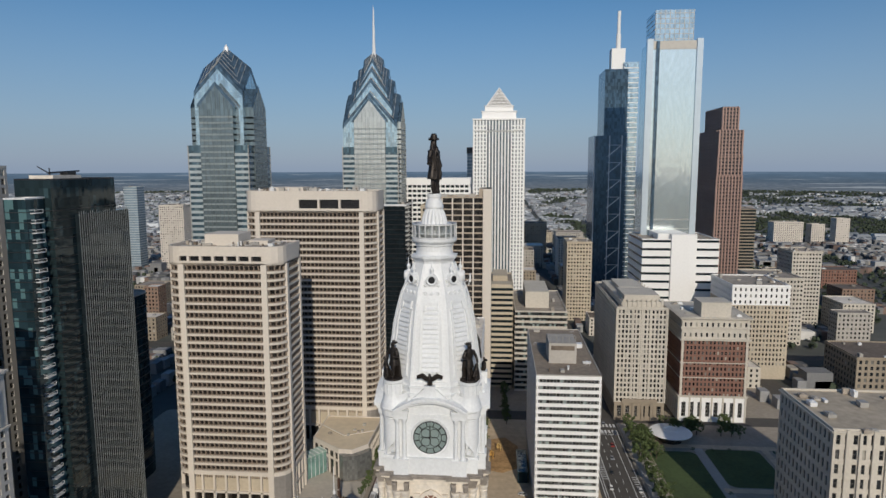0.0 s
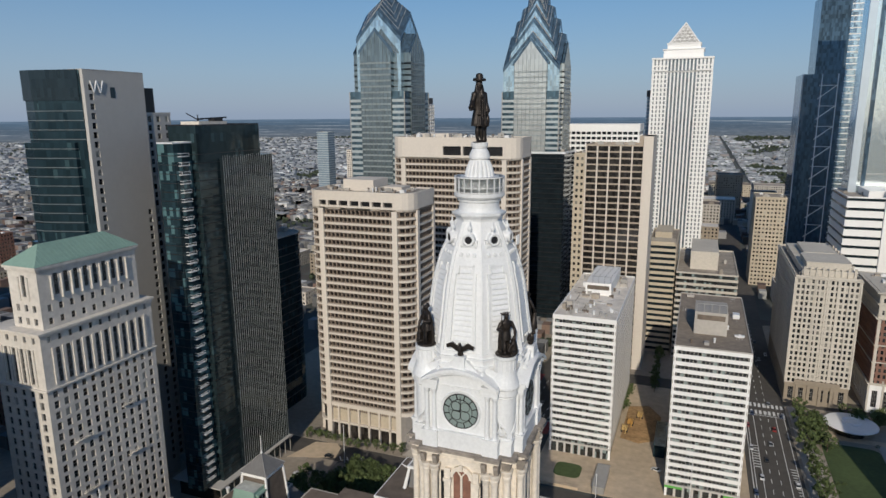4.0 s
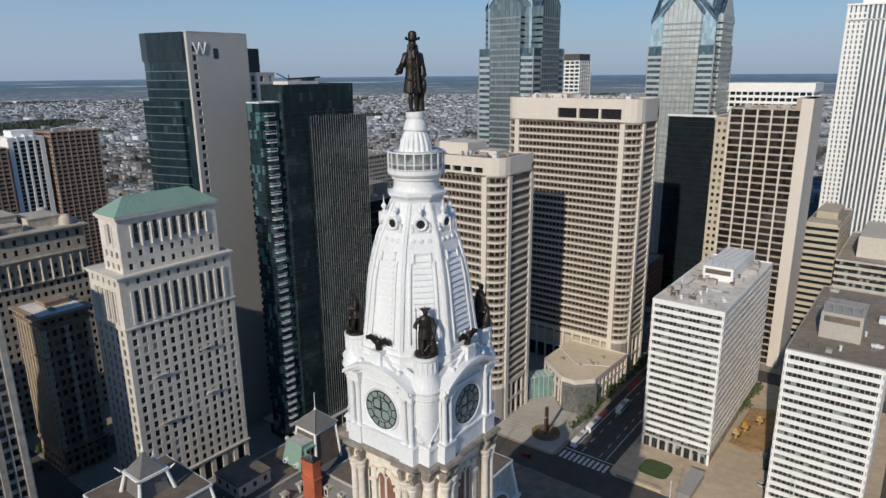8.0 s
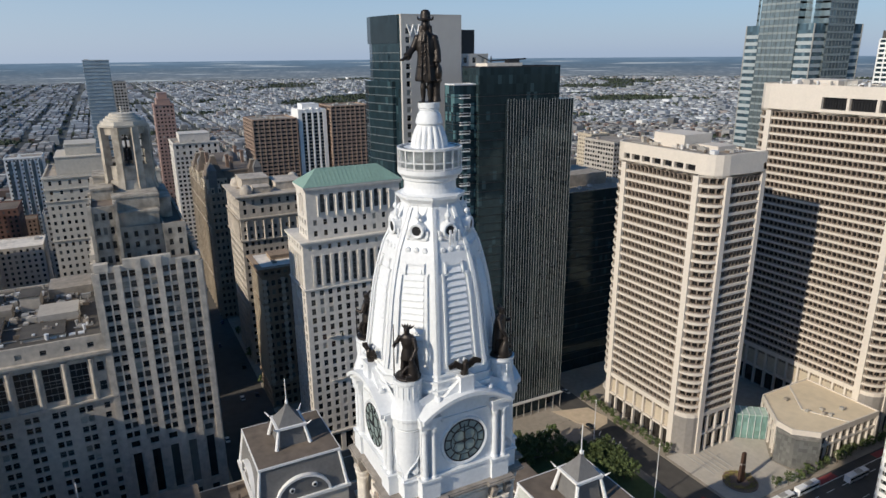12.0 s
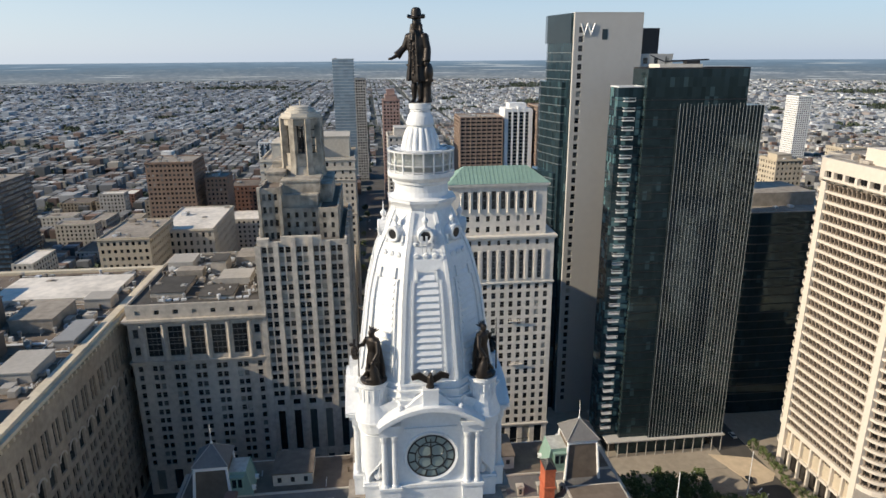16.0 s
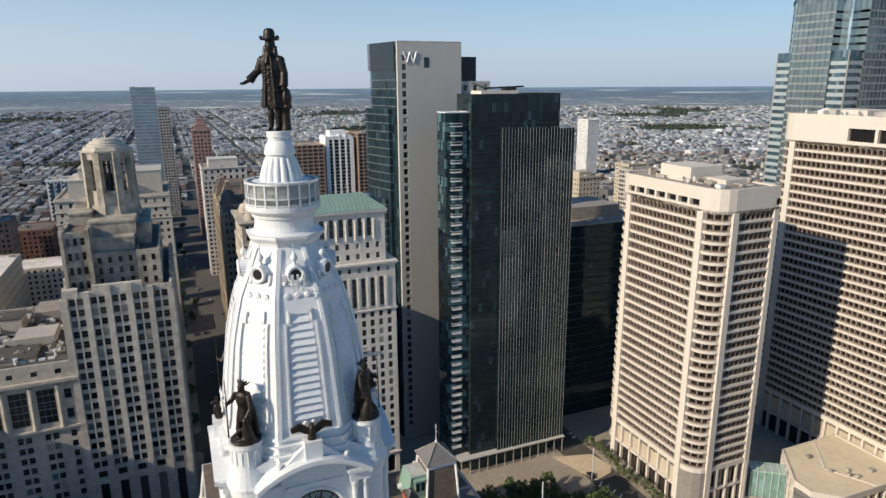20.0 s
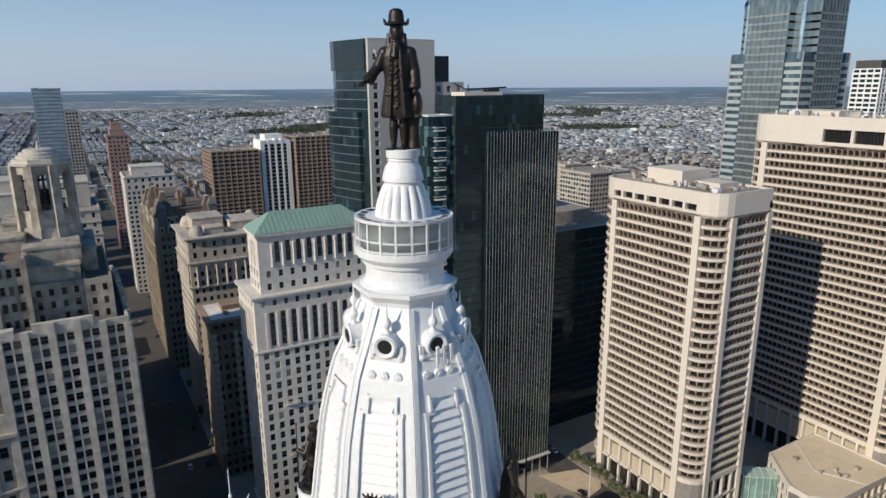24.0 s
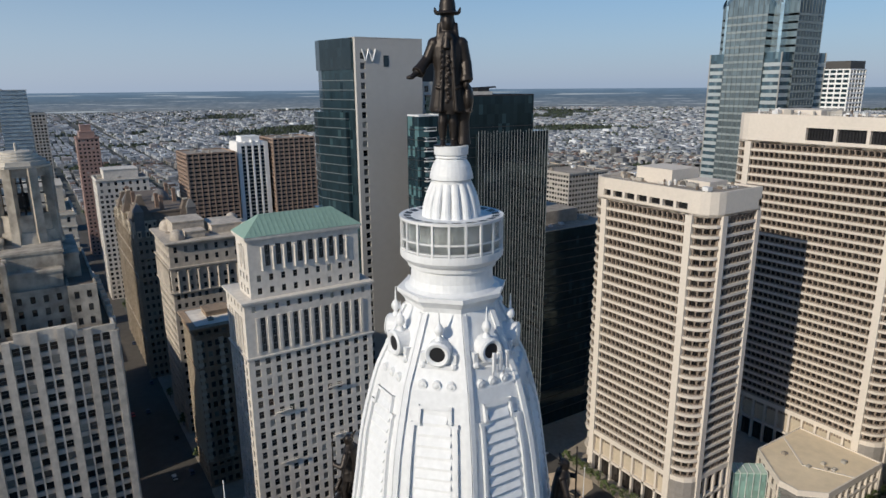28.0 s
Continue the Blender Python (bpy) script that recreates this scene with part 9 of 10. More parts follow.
banded("far_glass_tower", "slim hazy blue glass tower far down the avenue", rect(-820, -790, -50, -22), 157, 40, pale_sill, haze_tinted_glass, 0.16, "apartment tower", seed=77, units=2)
block("far_glass_tower_wing", "grey wing beside the far glass tower", rect(-815, -790, -22, -8), 132, 38, 3.4, 2.0, 2.0, concrete, "apartment tower", keep=20, units=1, seed=78)
block("red_brick_point", "slim rosy brick tower with a dark stepped cap", rect(-682, -657, 10, 29), 113, 30, 3.4, 1.8, 1.8, red_granite, "apartment tower", keep=22, units=0, seed=79, pent=[(-679, -660, 13, 26, 119), (-676, -663, 15, 24, 125)])
annex = block("stone_bank_annex", "pale stone office block with roof houses behind the belfry tower", rect(-335, -290, -68, -15), 104, 25, 3.0, 1.3, 1.9, limestone, keep=88, seed=81, crown=9, units=5, pent=[(-328, -297, -62, -38, 113), (-322, -302, -57, -43, 118.5), (-326, -300, -34, -18, 116)])
for z in (72, 92, 98):
    cornice(annex, rect(-335, -290, -68, -15), z, 0.9, 0.5, limestone, "string_course")
slat = block("ribbed_flat_block", "pale apartment block with dark vertical glazing strips", rect(-640, -616, -122, -92), 74, 19, 3.0, 1.4, 1.9, white_panel, "apartment block", keep=10, units=2, seed=80)
for k in range(5):
    g = Geo()
    g.box(-616.3, -615.5, -119.5 + 6 * k, -116.6 + 6 * k, 3, 72)
    part("glazing_strip", g, deep_glass, slat)
block("brick_apartment_tower", "brick and concrete apartment tower over low roofs", rect(-510, -470, -190, -152), 77, 20, 3.4, 1.9, 1.9, brick_brown, "apartment tower", keep=18, seed=82)
block("low_brick_tower", "smaller brick tower with stepped roof", rect(-505, -480, -146, -128), 62, 16, 3.2, 1.6, 1.9, brick_brown, "apartment tower", keep=22, seed=83)
block("flat_roof_club", "pale stone block with a flat white roof and tall windows", rect(-420, -350, -150, -112), 50, 9, 4.2, 1.8, 3.2, limestone, roof=roof_white, keep=18, seed=84, units=4)
block("tan_loft", "tan loft block with rows of windows", rect(-360, -310, -170, -140), 56, 12, 3.4, 1.8, 2.2, tan_stone, keep=18, seed=85)
banded("dark_hospital_tower", "dark glass tower over low houses", rect(-480, -430, -330, -284), 70, 18, dark_metal, deep_glass, 0.3, seed=86)
block("yellow_brick_block", "yellow brick block with a cluttered roof", rect(-400, -378, 302, 324), 82, 21, 3.4, 1.6, 2.0, tan_stone, "apartment block", keep=24, seed=87, pent=[(-396, -384, 306, 318, 86)])
block("yellow_brick_block", "lower yellow brick block", rect(-560, -535, 478, 505), 66, 15, 3.4, 1.6, 2.0, tan_stone, "apartment block", keep=18, seed=88)
block("white_balcony_slab", "white balconied apartment slab far away", rect(-880, -850, 640, 662), 98, 30, 3.6, 2.2, 1.8, white_panel, "apartment block", keep=22, units=2, seed=89)
far_pale = banded("pale_green_tower", "pale framed office tower with a dark crown behind the gabled one", rect(-292, -268, 604, 632), 170, 40, white_panel, teal_glass, 0.4, fins=6.0, fin_w=1.0, seed=90, units=0)
g = Geo()
g.box(-291, -269, 605, 631, 171, 178)
part("dark_crown", g, dark_frame, far_pale, "dark plant floors on the roof")
slim = banded("slim_blue_tower", "slim hazy blue tower with a dark top behind the white one", rect(-24, -14, 640, 652), 176, 45, pale_sill, haze_tinted_glass, 0.3, "apartment tower", seed=95, units=0)
g = Geo()
g.box(-24.2, -13.8, 639.8, 652.2, 176, 183)
part("dark_top", g, dark_frame, slim)
block("cream_mid_block", "cream apartment block beyond the gabled tower", rect(-523, -483, 862, 900), 100, 28, 3.4, 1.8, 1.9, precast, "apartment block", keep=27, seed=91)

block("framed_loft_block", "half-built concrete loft block with open floors", rect(-452, -408, 400, 452), 76, 17, 4.0, 3.0, 2.4, concrete, "apartment block", keep=40, seed=92)
banded("hazy_far_tower", "slim tower far to the west, pale blue with painted haze", rect(-568, -546, 842, 864), 130, 34, pale_sill, haze_tinted_glass, 0.3, "apartment tower", seed=93, units=1)
block("dark_low_block", "low dark stone block with a broad flat roof", rect(264, 312, 340, 385), 26, 6, 4.0, 2.0, 2.6, brown_stone, keep=30, seed=94, roof=roof_dark)
# ---- park, plazas and small things near the hall ----
saucer = thing("saucer_pavilion", "round white saucer-roofed park pavilion on a glazed drum", "park pavilion", (114.5, 251.5, 0))
g = Geo()
g.lathe([(6.5, 0.15), (6.5, 4.2)], 32, 114.5, 251.5)
part("glazed_drum", g, ribbon_glass, saucer)
g = Geo()
g.lathe([(6.0, 4.0), (11.6, 4.9), (12.2, 5.4), (11.8, 5.8), (4.6, 6.6), (4.4, 7.3), (3.6, 7.3), (3.5, 6.7)], 48, 114.5, 251.5)
part("saucer_roof", g, white_panel, saucer, "white saucer roof", smooth=False)
lawns = [("park_lawn", chamfered(99, 124, 172, 236, 4, 3)), ("park_lawn", chamfered(130, 160, 196, 240, 4, 3)), ("park_lawn", chamfered(-20, -8, 96, 122, 3, 3)), ("plaza_lawn", chamfered(-112, -58, 80, 131, 8, 4)), ("plaza_lawn", chamfered(-18, -6, 160, 172, 3, 3)), ("plaza_lawn", chamfered(10, 34, 88, 110, 4, 3))]
for nm, poly in lawns:
    g = Geo()
    g.prism(poly, 0.1, 0.32)
    solo(nm, g, grass, "mown green lawn with a low edge", "lawn", "structure")
g = Geo()
g.prism([(124.5, 170), (129.5, 170), (129.5, 245), (124.5, 245)], 0.1, 0.24)
g.prism(rect(88.5, 96, 160, 274), 0.1, 0.22)
solo("park_path", g, concrete, "pale concrete park path", "pavement", "structure")

g = Geo()
g.prism([(-88, 150.5), (-52, 150.5), (-52, 188), (-66, 186), (-76.5, 196.5), (-84.5, 186.5), (-86.5, 160)], 0.15, 0.23)
solo("plaza_terrace", g, node_mat("terrace_stone", (0.5, 0.45, 0.38), 0.85, spread=0.15, grain=0.5, stain=0.08), "pale stone terrace in front of the low plaza building", "pavement", "structure")
for k in range(5):
    g = Geo()
    g.box(-88 + 0.9 * k, -70, 158 + 2.6 * k, 158.7 + 2.6 * k, 0.2, 0.34)
    solo("terrace_step", g, concrete, "long shallow stone step across the terrace", "step", "structure")

for k, (x0, x1, y0, y1) in enumerate(((98, 172, 164, 169.5), (98, 172, 241, 246), (126, 162, 190, 194.5), (162, 166, 170, 245))):
    g = Geo()
    g.box(x0, x1, y0, y1, 0.12, 0.26 + 0.008 * k)
    solo("park_walk", g, paving_tan, "tan paved walk across the park lawn", "pavement", "structure")

# a tall split-peg sculpture on a low planter
peg = thing("peg_sculpture", "dark rust-brown steel sculpture of a giant clothes peg", "sculpture", (-62.0, 163, 0))
for s in (-1, 1):
    g = Geo()
    g.prism([(-62.4, 163 + s * 0.25), (-61.4, 163 + s * 0.25), (-61.4, 163 + s * 1.5), (-62.4, 163 + s * 1.5)][::s], 0.6, 13.5, poly2=[(-62.4, 163 + s * 0.15), (-61.4, 163 + s * 0.15), (-61.4, 163 + s * 0.7), (-62.4, 163 + s * 0.7)][::s])
    part("peg_leg", g, node_mat("weathered_steel", (0.09, 0.05, 0.035), 0.7, 0.3), peg)
g = Geo()
g.tube((-61.9, 161.9, 8.6), (-61.9, 164.1, 8.6), 0.45, 0.45, 10)
g.tube((-61.3, 162.2, 9.0), (-61.3, 163.8, 8.2), 0.18, 0.18, 6)
part("peg_spring", g, grey_metal, peg)
g = Geo()
g.lathe([(6.5, 0.1), (6.5, 0.9), (6.0, 0.9), (5.8, 0.5)], 24, -62.0, 163)
part("planter", g, brick_brown, peg)

# ---- trees ----
def crown_mesh(name, seed, r, h, clumps, per, mat=leaf):
    """A crown of many small leaf clumps with gaps."""
    rnd = random.Random(seed)
    g = Geo()
    for _ in range(clumps):
        t, q = rnd.uniform(0, 2 * math.pi), rnd.random() ** 0.5
        z = rnd.uniform(-1, 1)
        w = math.sqrt(max(0, 1 - z * z))
        c = Vector((r * q * w * math.cos(t), r * q * w * math.sin(t), h * 0.5 * z))
        k = rnd.uniform(0.5, 1.0) * r * 0.34
        for _ in range(per):
            d = Vector((rnd.gauss(0, 1), rnd.gauss(0, 1), rnd.gauss(0, 0.8)))
            d.normalize()
            p = c + d * k * rnd.uniform(0.6, 1.1)
            e = d.orthogonal().normalized()
            e.rotate(Matrix.Rotation(rnd.uniform(0, 6.28), 3, d))
            f = d.cross(e)
            s = rnd.uniform(0.35, 0.75) * k * 0.75
            g.face([tuple(p + e * s), tuple(p + f * s * 0.8), tuple(p - e * s), tuple(p - f * s * 0.8 + d * 0.1)])
    return g.mesh(name, [mat])


CROWNS = [crown_mesh("crown", k, 3.2 + 0.4 * k, 5.2 + 0.5 * k, 26, 20) for k in range(3)]
trunk_geo = Geo()
trunk_geo.tube((0, 0, 0), (0, 0, 3.4), 0.24, 0.17, 8)
for k in range(5):
    a = 2 * math.pi * k / 5
    trunk_geo.tube((0, 0, 2.6 + 0.15 * k), (1.5 * math.cos(a), 1.5 * math.sin(a), 5.0 + 0.2 * k), 0.12, 0.04, 6)
TRUNK = trunk_geo.mesh("trunk", [bark])
rt = random.Random(7)


def tree(x, y, s, label="leafy green street tree with an uneven crown", group="street trees"):
    t = thing("tree", label, "tree", (x, y, 0.1), group)
    m = Matrix.Translation((x, y, 0.1)) @ Matrix.Rotation(rt.uniform(0, 6.28), 4, "Z") @ Matrix.Scale(s, 4)
    piece("trunk", TRUNK, m, t)
    piece("crown", rt.choice(CROWNS), m @ Matrix.Translation((0, 0, 5.6)), t)


for k in range(11):
    tree(92.5 + rt.uniform(-1, 1), 164 + 9.8 * k + rt.uniform(-1.5, 1.5), rt.uniform(0.95, 1.3), group="park trees")
for k in range(14):
    tree(128 + rt.uniform(-14, 30), 262 + rt.uniform(-8, 10), rt.uniform(0.9, 1.2), group="park trees")
for k in range(10):
    tree(99 + rt.uniform(-2, 2), 226 + 3.5 * k, rt.uniform(0.8, 1.1), group="park trees")
for k in range(24):
    tree(-121 + 14 * ((k * 0.618) % 1), 82 + 34 * (k / 24) + rt.uniform(-2, 2), rt.uniform(0.7, 1.05), group="plaza trees")
for k in range(26):
    tree(-105 + 23 * ((k * 0.618) % 1), 111 + 21 * (k / 26) + rt.uniform(-1.5, 1.5), rt.uniform(0.8, 1.1), group="plaza trees")
SHRUBS = [crown_mesh("shrub", 40 + k, 1.1, 1.3, 9, 12) for k in range(2)]
dry_leaf = node_mat("dry_leaf", (0.27, 0.23, 0.075), 0.8, spread=0.5, grain=2.0, stain=0.2)
DRY_SHRUBS = [crown_mesh("shrub", 50 + k, 1.5, 1.4, 10, 12, dry_leaf) for k in range(2)]
for k in range(18):
    a = 2 * math.pi * k / 18
    sh = new("shrub", rt.choice(DRY_SHRUBS))
    sh.location = (-62.0 + rt.uniform(4.2, 5.6) * math.cos(a), 163 + rt.uniform(4.2, 5.6) * math.sin(a), 1.0)
    tagged(sh, "low yellow-green shrub planted round the sculpture", "shrub", "shrubs round the sculpture")
for k in range(22):
    sh = new("shrub", rt.choice(SHRUBS))
    sh.location = (rt.uniform(100, 170), rt.choice((171.5, 239, 188.5, 196.5)) + rt.uniform(-0.8, 0.8), 1.0)
    sh.scale = (1.5, 1.5, 1.1)
    tagged(sh, "clipped green shrub beside a park walk", "shrub", "park shrubs")
for k in range(12):
    tree(-138 + 4.5 * k, 149.6 + rt.uniform(-1, 1), rt.uniform(0.5, 0.75))
for k in range(20):
    tree(-52.5 + rt.uniform(-1, 1), 172 + 6 * k, rt.uniform(0.5, 0.75))
for k in range(8):
    tree(rt.uniform(-20, -8), rt.uniform(98, 120), rt.uniform(0.7, 1.0), group="plaza trees")
    tree(rt.uniform(8, 36), rt.uniform(86, 112), rt.uniform(0.6, 0.9), group="plaza trees")
for k in range(6):
    tree(5 + rt.uniform(-2, 2), 236 + 5 * k, rt.uniform(0.6, 0.8))
for k in range(10):
    tree(18.5 + rt.uniform(-1, 1), 268 + 9 * k, rt.uniform(0.6, 0.9))
for k in range(9):
    tree(-230 - 34 * k, -14.5, rt.uniform(0.6, 0.8))
    tree(-230 - 34 * k, 16.5, rt.uniform(0.6, 0.8))

# ---- vehicles ----
def make_car(colour, label, at):
    car = thing("parked_car", label, "car", at, "cars on the streets")
    x, y, z = at
    paint = node_mat("car_paint", colour, 0.3, 0.2, spread=0.03, bump=0)
    g = Geo()
    g.prism([(x - 0.9, y - 2.25), (x + 0.9, y - 2.25), (x + 0.9, y + 2.25), (x - 0.9, y + 2.25)], z + 0.35, z + 0.85, poly2=[(x - 0.86, y - 2.15), (x + 0.86, y - 2.15), (x + 0.86, y + 2.15), (x - 0.86, y + 2.15)])
    part("body", g, paint, car)
    g = Geo()
    g.prism([(x - 0.84, y - 1.2), (x + 0.84, y - 1.2), (x + 0.84, y + 1.75), (x - 0.84, y + 1.75)], z + 0.85, z + 1.35, poly2=[(x - 0.68, y - 0.6), (x + 0.68, y - 0.6), (x + 0.68, y + 1.2), (x - 0.68, y + 1.2)])
    part("cabin_glass", g, black_glass, car)
    g = Geo()
    g.prism([(x - 0.7, y - 0.62), (x + 0.7, y - 0.62), (x + 0.7, y + 1.22), (x - 0.7, y + 1.22)], z + 1.35, z + 1.42)
    part("car_roof", g, paint, car)
    for sx in (-1, 1):
        for sy in (-1.4, 1.4):
            g = Geo()
            g.tube((x + sx * 0.72, y + sy, z + 0.34), (x + sx * 0.93, y + sy, z + 0.34), 0.34, 0.34, 12)
            part("wheel", g, dark_metal, car)
    return car


cars = [make_car(c, l, (60.0, 100.0 + 7 * k, 0.06)) for k, (c, l) in enumerate((((0.65, 0.65, 0.65), "white saloon car on the asphalt street"), ((0.02, 0.02, 0.025), "black saloon car on the asphalt street"), ((0.25, 0.26, 0.28), "grey saloon car on the asphalt street"), ((0.3, 0.03, 0.025), "red saloon car on the asphalt street"), ((0.04, 0.06, 0.12), "dark blue saloon car on the asphalt street")))]
for k, c in enumerate(cars):
    c.matrix_basis = Matrix.Translation((70.0 + 3.1 * (k % 4), 190 + 17 * k, 0.06))
rc = random.Random(3)
spots = [(x, y, 0) for x in (67, 73, 79, 84) for y in range(170, 420, 24)] + [(x, y, 0) for x in (-46.5, -38.5, -30.5) for y in range(168, 420, 22)] + [(x, y, 90) for y in (137, 142, 147) for x in range(-330, 60, 30)] + [(x, y, 90) for y in (-9, -3, 4, 11) for x in range(-560, -140, 34)] + [(x, y, 0) for x in (-126, -117.5) for y in range(-90, 120, 26)]
copy_thing(cars[0], Matrix.Translation((25.6, 179.6, 0.19)) @ Matrix.Rotation(radians(70), 4, "Z"))
for x, y, a in spots:
    if rc.random() < 0.26:
        copy_thing(rc.choice(cars), Matrix.Translation((x + rc.uniform(-0.3, 0.3), y + rc.uniform(-8, 8) * (a == 0), 0.06)) @ Matrix.Rotation(radians(a + 180 * rc.randint(0, 1)), 4, "Z"))


def make_bus(x, y, label):
    bus = thing("city_bus", label, "bus", (x, y, 0.06), "buses")
    g = Geo()
    g.prism(rect(x - 1.27, x + 1.27, y - 6, y + 6), 0.4, 3.1, poly2=rect(x - 1.2, x + 1.2, y - 5.9, y + 5.9))
    part("body", g, white_panel, bus)
    g = Geo()
    g.prism(rect(x - 1.3, x + 1.3, y - 5.6, y + 5.6), 1.6, 2.5)
    part("window_band", g, black_glass, bus)
    g = Geo()
    g.box(x - 0.9, x + 0.9, y - 1, y + 2.5, 3.1, 3.4)
    part("roof_unit", g, grey_metal, bus)
    for sx in (-1, 1):
        for sy in (-3.8, 3.6):
            g = Geo()
            g.tube((x + sx * 1.0, y + sy, 0.55), (x + sx * 1.29, y + sy, 0.55), 0.5, 0.5, 12)
            part("wheel", g, dark_metal, bus)


make_bus(-46.8, 166, "white city bus waiting at a crossing")
make_bus(-46.8, 181, "white city bus behind another")
make_bus(-42.5, 205, "white city bus in traffic")

# works on the tan plaza
g = Geo()
g.prism([(6.5, 205), (16, 202), (24, 208), (25, 236), (18, 248), (7, 244)], 0.12, 0.34, poly2=[(7.5, 206), (15.5, 203.5), (23, 209), (24, 235), (17, 246.5), (8, 243)])
solo("dug_ground", g, node_mat("dug_earth", (0.4, 0.25, 0.12), 0.95, spread=0.4, grain=0.6, stain=0.15, bump=0.5), "bare orange-brown dug earth on the plaza", "ground", "structure")
for x, y, c in ((10, 222, (0.5, 0.28, 0.08)), (14, 232, (0.45, 0.3, 0.12)), (8, 214, (0.5, 0.35, 0.15))):
    ex = thing("digger", "yellow-orange digger on the tan plaza", "digger", (x, y, 0.17), "plant on the plaza")
    yel = node_mat("plant_yellow", c, 0.5)
    g = Geo()
    g.box(x - 1.4, x + 1.4, y - 1.8, y + 1.8, 1.1, 2.6)
    g.box(x - 1.2, x + 0.2, y - 1.2, y + 0.4, 2.6, 3.6)
    part("body", g, yel, ex)
    for s in (-1, 1):
        g = Geo()
        g.box(x + s * 1.3 - 0.35, x + s * 1.3 + 0.35, y - 2.2, y + 2.2, 0.17, 1.1)
        part("track", g, dark_metal, ex)
    g = Geo()
    g.tube((x + 0.8, y - 1.6, 2.2), (x + 0.8, y - 4.2, 4.6), 0.3, 0.25, 6)
    g.tube((x + 0.8, y - 4.2, 4.6), (x + 0.8, y - 5.8, 1.2), 0.25, 0.3, 6)
    part("arm", g, yel, ex)
for k, (x, y, w, d, h, mt) in enumerate(((3.6, 161, 5, 19, 3.4, grey_metal), (26, 205, 5, 26, 6, teal_glass), (-14, 152.0, 18, 1.2, 1.1, paving_tan))):
    g = Geo()
    g.box(x - w / 2, x + w / 2, y - d / 2, y + d / 2, 0.17, h)
    g.box(x - w / 2 - 0.3, x + w / 2 + 0.3, y - d / 2 - 0.3, y + d / 2 + 0.3, h, h + 0.25)
    solo("plaza_kiosk", g, mt, "low metal and glass kiosk on the plaza", "kiosk", group="plaza kiosks")
for x, y in ((-70, 126), (6, 126), (40, 150), (-105, 126)):
    p = thing("flag_mast", "tall white metal mast beside the street", "mast", (x, y, 0), "masts")
    g = Geo()
    g.tube((x, y, 0.1), (x, y, 24), 0.22, 0.12, 8)
    part("pole", g, white_metal, p)
    g = Geo()
    g.ball((x, y, 24.1), 0.3, 8, 5)
    part("cap", g, white_metal, p)

# ---- plainer mid-rise blocks between the named ones ----
TAKEN = []
for ob in list(scene.objects):
    if ob.parent is None and ob.type == "EMPTY":
        xs, ys = [], []
        for ch in ob.children:
            if ch.type == "MESH" and ch.name.split(".")[0] in ("wall", "glazing", "glass_core", "glass_shaft", "core", "window_ribbons", "base_shaft", "main_volume", "stone_shaft", "lower_shaft", "side_shaft", "dark_glazing"):
                for v in ch.data.vertices:
                    xs.append(v.co.x)
                    ys.append(v.co.y)
        if xs:
            TAKEN.append((min(xs) - 3, max(xs) + 3, min(ys) - 3, max(ys) + 3))
TAKEN += [(x0 - 2, x1 + 2, y0 - 2, y1 + 2) for _, x0, x1, y0, y1 in STREETS]
TAKEN += [(-206, -129, -98, 151), (-134, 64, -98, 151), (-27, 64, 151, 331), (87, 206, 100, 281), (-206, -50, 151, 290)]


def free(x0, x1, y0, y1):
    return not any(x0 < b and x1 > a and y0 < d and y1 > c for a, b, c, d in TAKEN)


rf = random.Random(21)
MATS = [tan_stone, grey_stone, brick_brown, brick_red, limestone, concrete, precast, brown_stone]


def filler(x0, x1, y0, y1, top, mat, roof):
    b = thing("city_block_building", "plain %s mid-rise with rows of windows" % mat.name.replace("_", " "), "mid-rise building", ((x0 + x1) / 2, (y0 + y1) / 2, 0), "mid-rise buildings")
    f = Facade(b, mat, 0.3, 0)
    f.ring(rect(x0, x1, y0, y1), 0, top, max(2, round(top / 3.7)), 3.6, 1.6, 2.0, edge=0.5)
    f.done()
    flat_roof(b, rect(x0, x1, y0, y1), top, mat, roof, 0.8, 0.5)
    if x1 - x0 > 16 and y1 - y0 > 16:
        roof_units(b, x0 + 2, x1 - 2, y0 + 2, y1 - 2, top, 1, int(x0 * 7 + y0), big=6.0)


for k, (x, y, w, d, h) in enumerate(((-286, -62, 60, 46, 54), (-560, -138, 36, 30, 46), (-456, -120, 30, 34, 38), (-604, -88, 26, 30, 50), (-546, -92, 34, 32, 40), (24, 640, 34, 30, 38), (92, 640, 30, 40, 44), (30, 720, 30, 36, 52), (96, 730, 44, 30, 30), (20, 820, 40, 30, 36), (100, 820, 30, 40, 56), (40, 920, 46, 40, 34), (104, 930, 60, 36, 26), (60, 1040, 40, 40, 60), (0, 1010, 40, 30, 44), (120, 1080, 50, 40, 40), (52, 1180, 70, 40, 30), (215, 300, 26, 40, 24), (232, 470, 30, 26, 30), (320, 420, 44, 30, 22), (345, 520, 30, 40, 28), (300, 600, 40, 26, 34), (390, 610, 34, 34, 26), (420, 480, 50, 26, 18), (350, 700, 40, 40, 30), (440, 760, 44, 34, 24), (500, 640, 36, 40, 20), (240, 250, 50, 40, 20), (330, 300, 60, 44, 16), (430, 360, 50, 50, 14))):
    if free(x, x + w, y, y + d):
        TAKEN.append((x - 2, x + w + 2, y - 2, y + d + 2))
        filler(x, x + w, y, y + d, h, MATS[(k * 3) % 8], [roof_grey, roof_dark, roof_white][k % 3])
made = 0
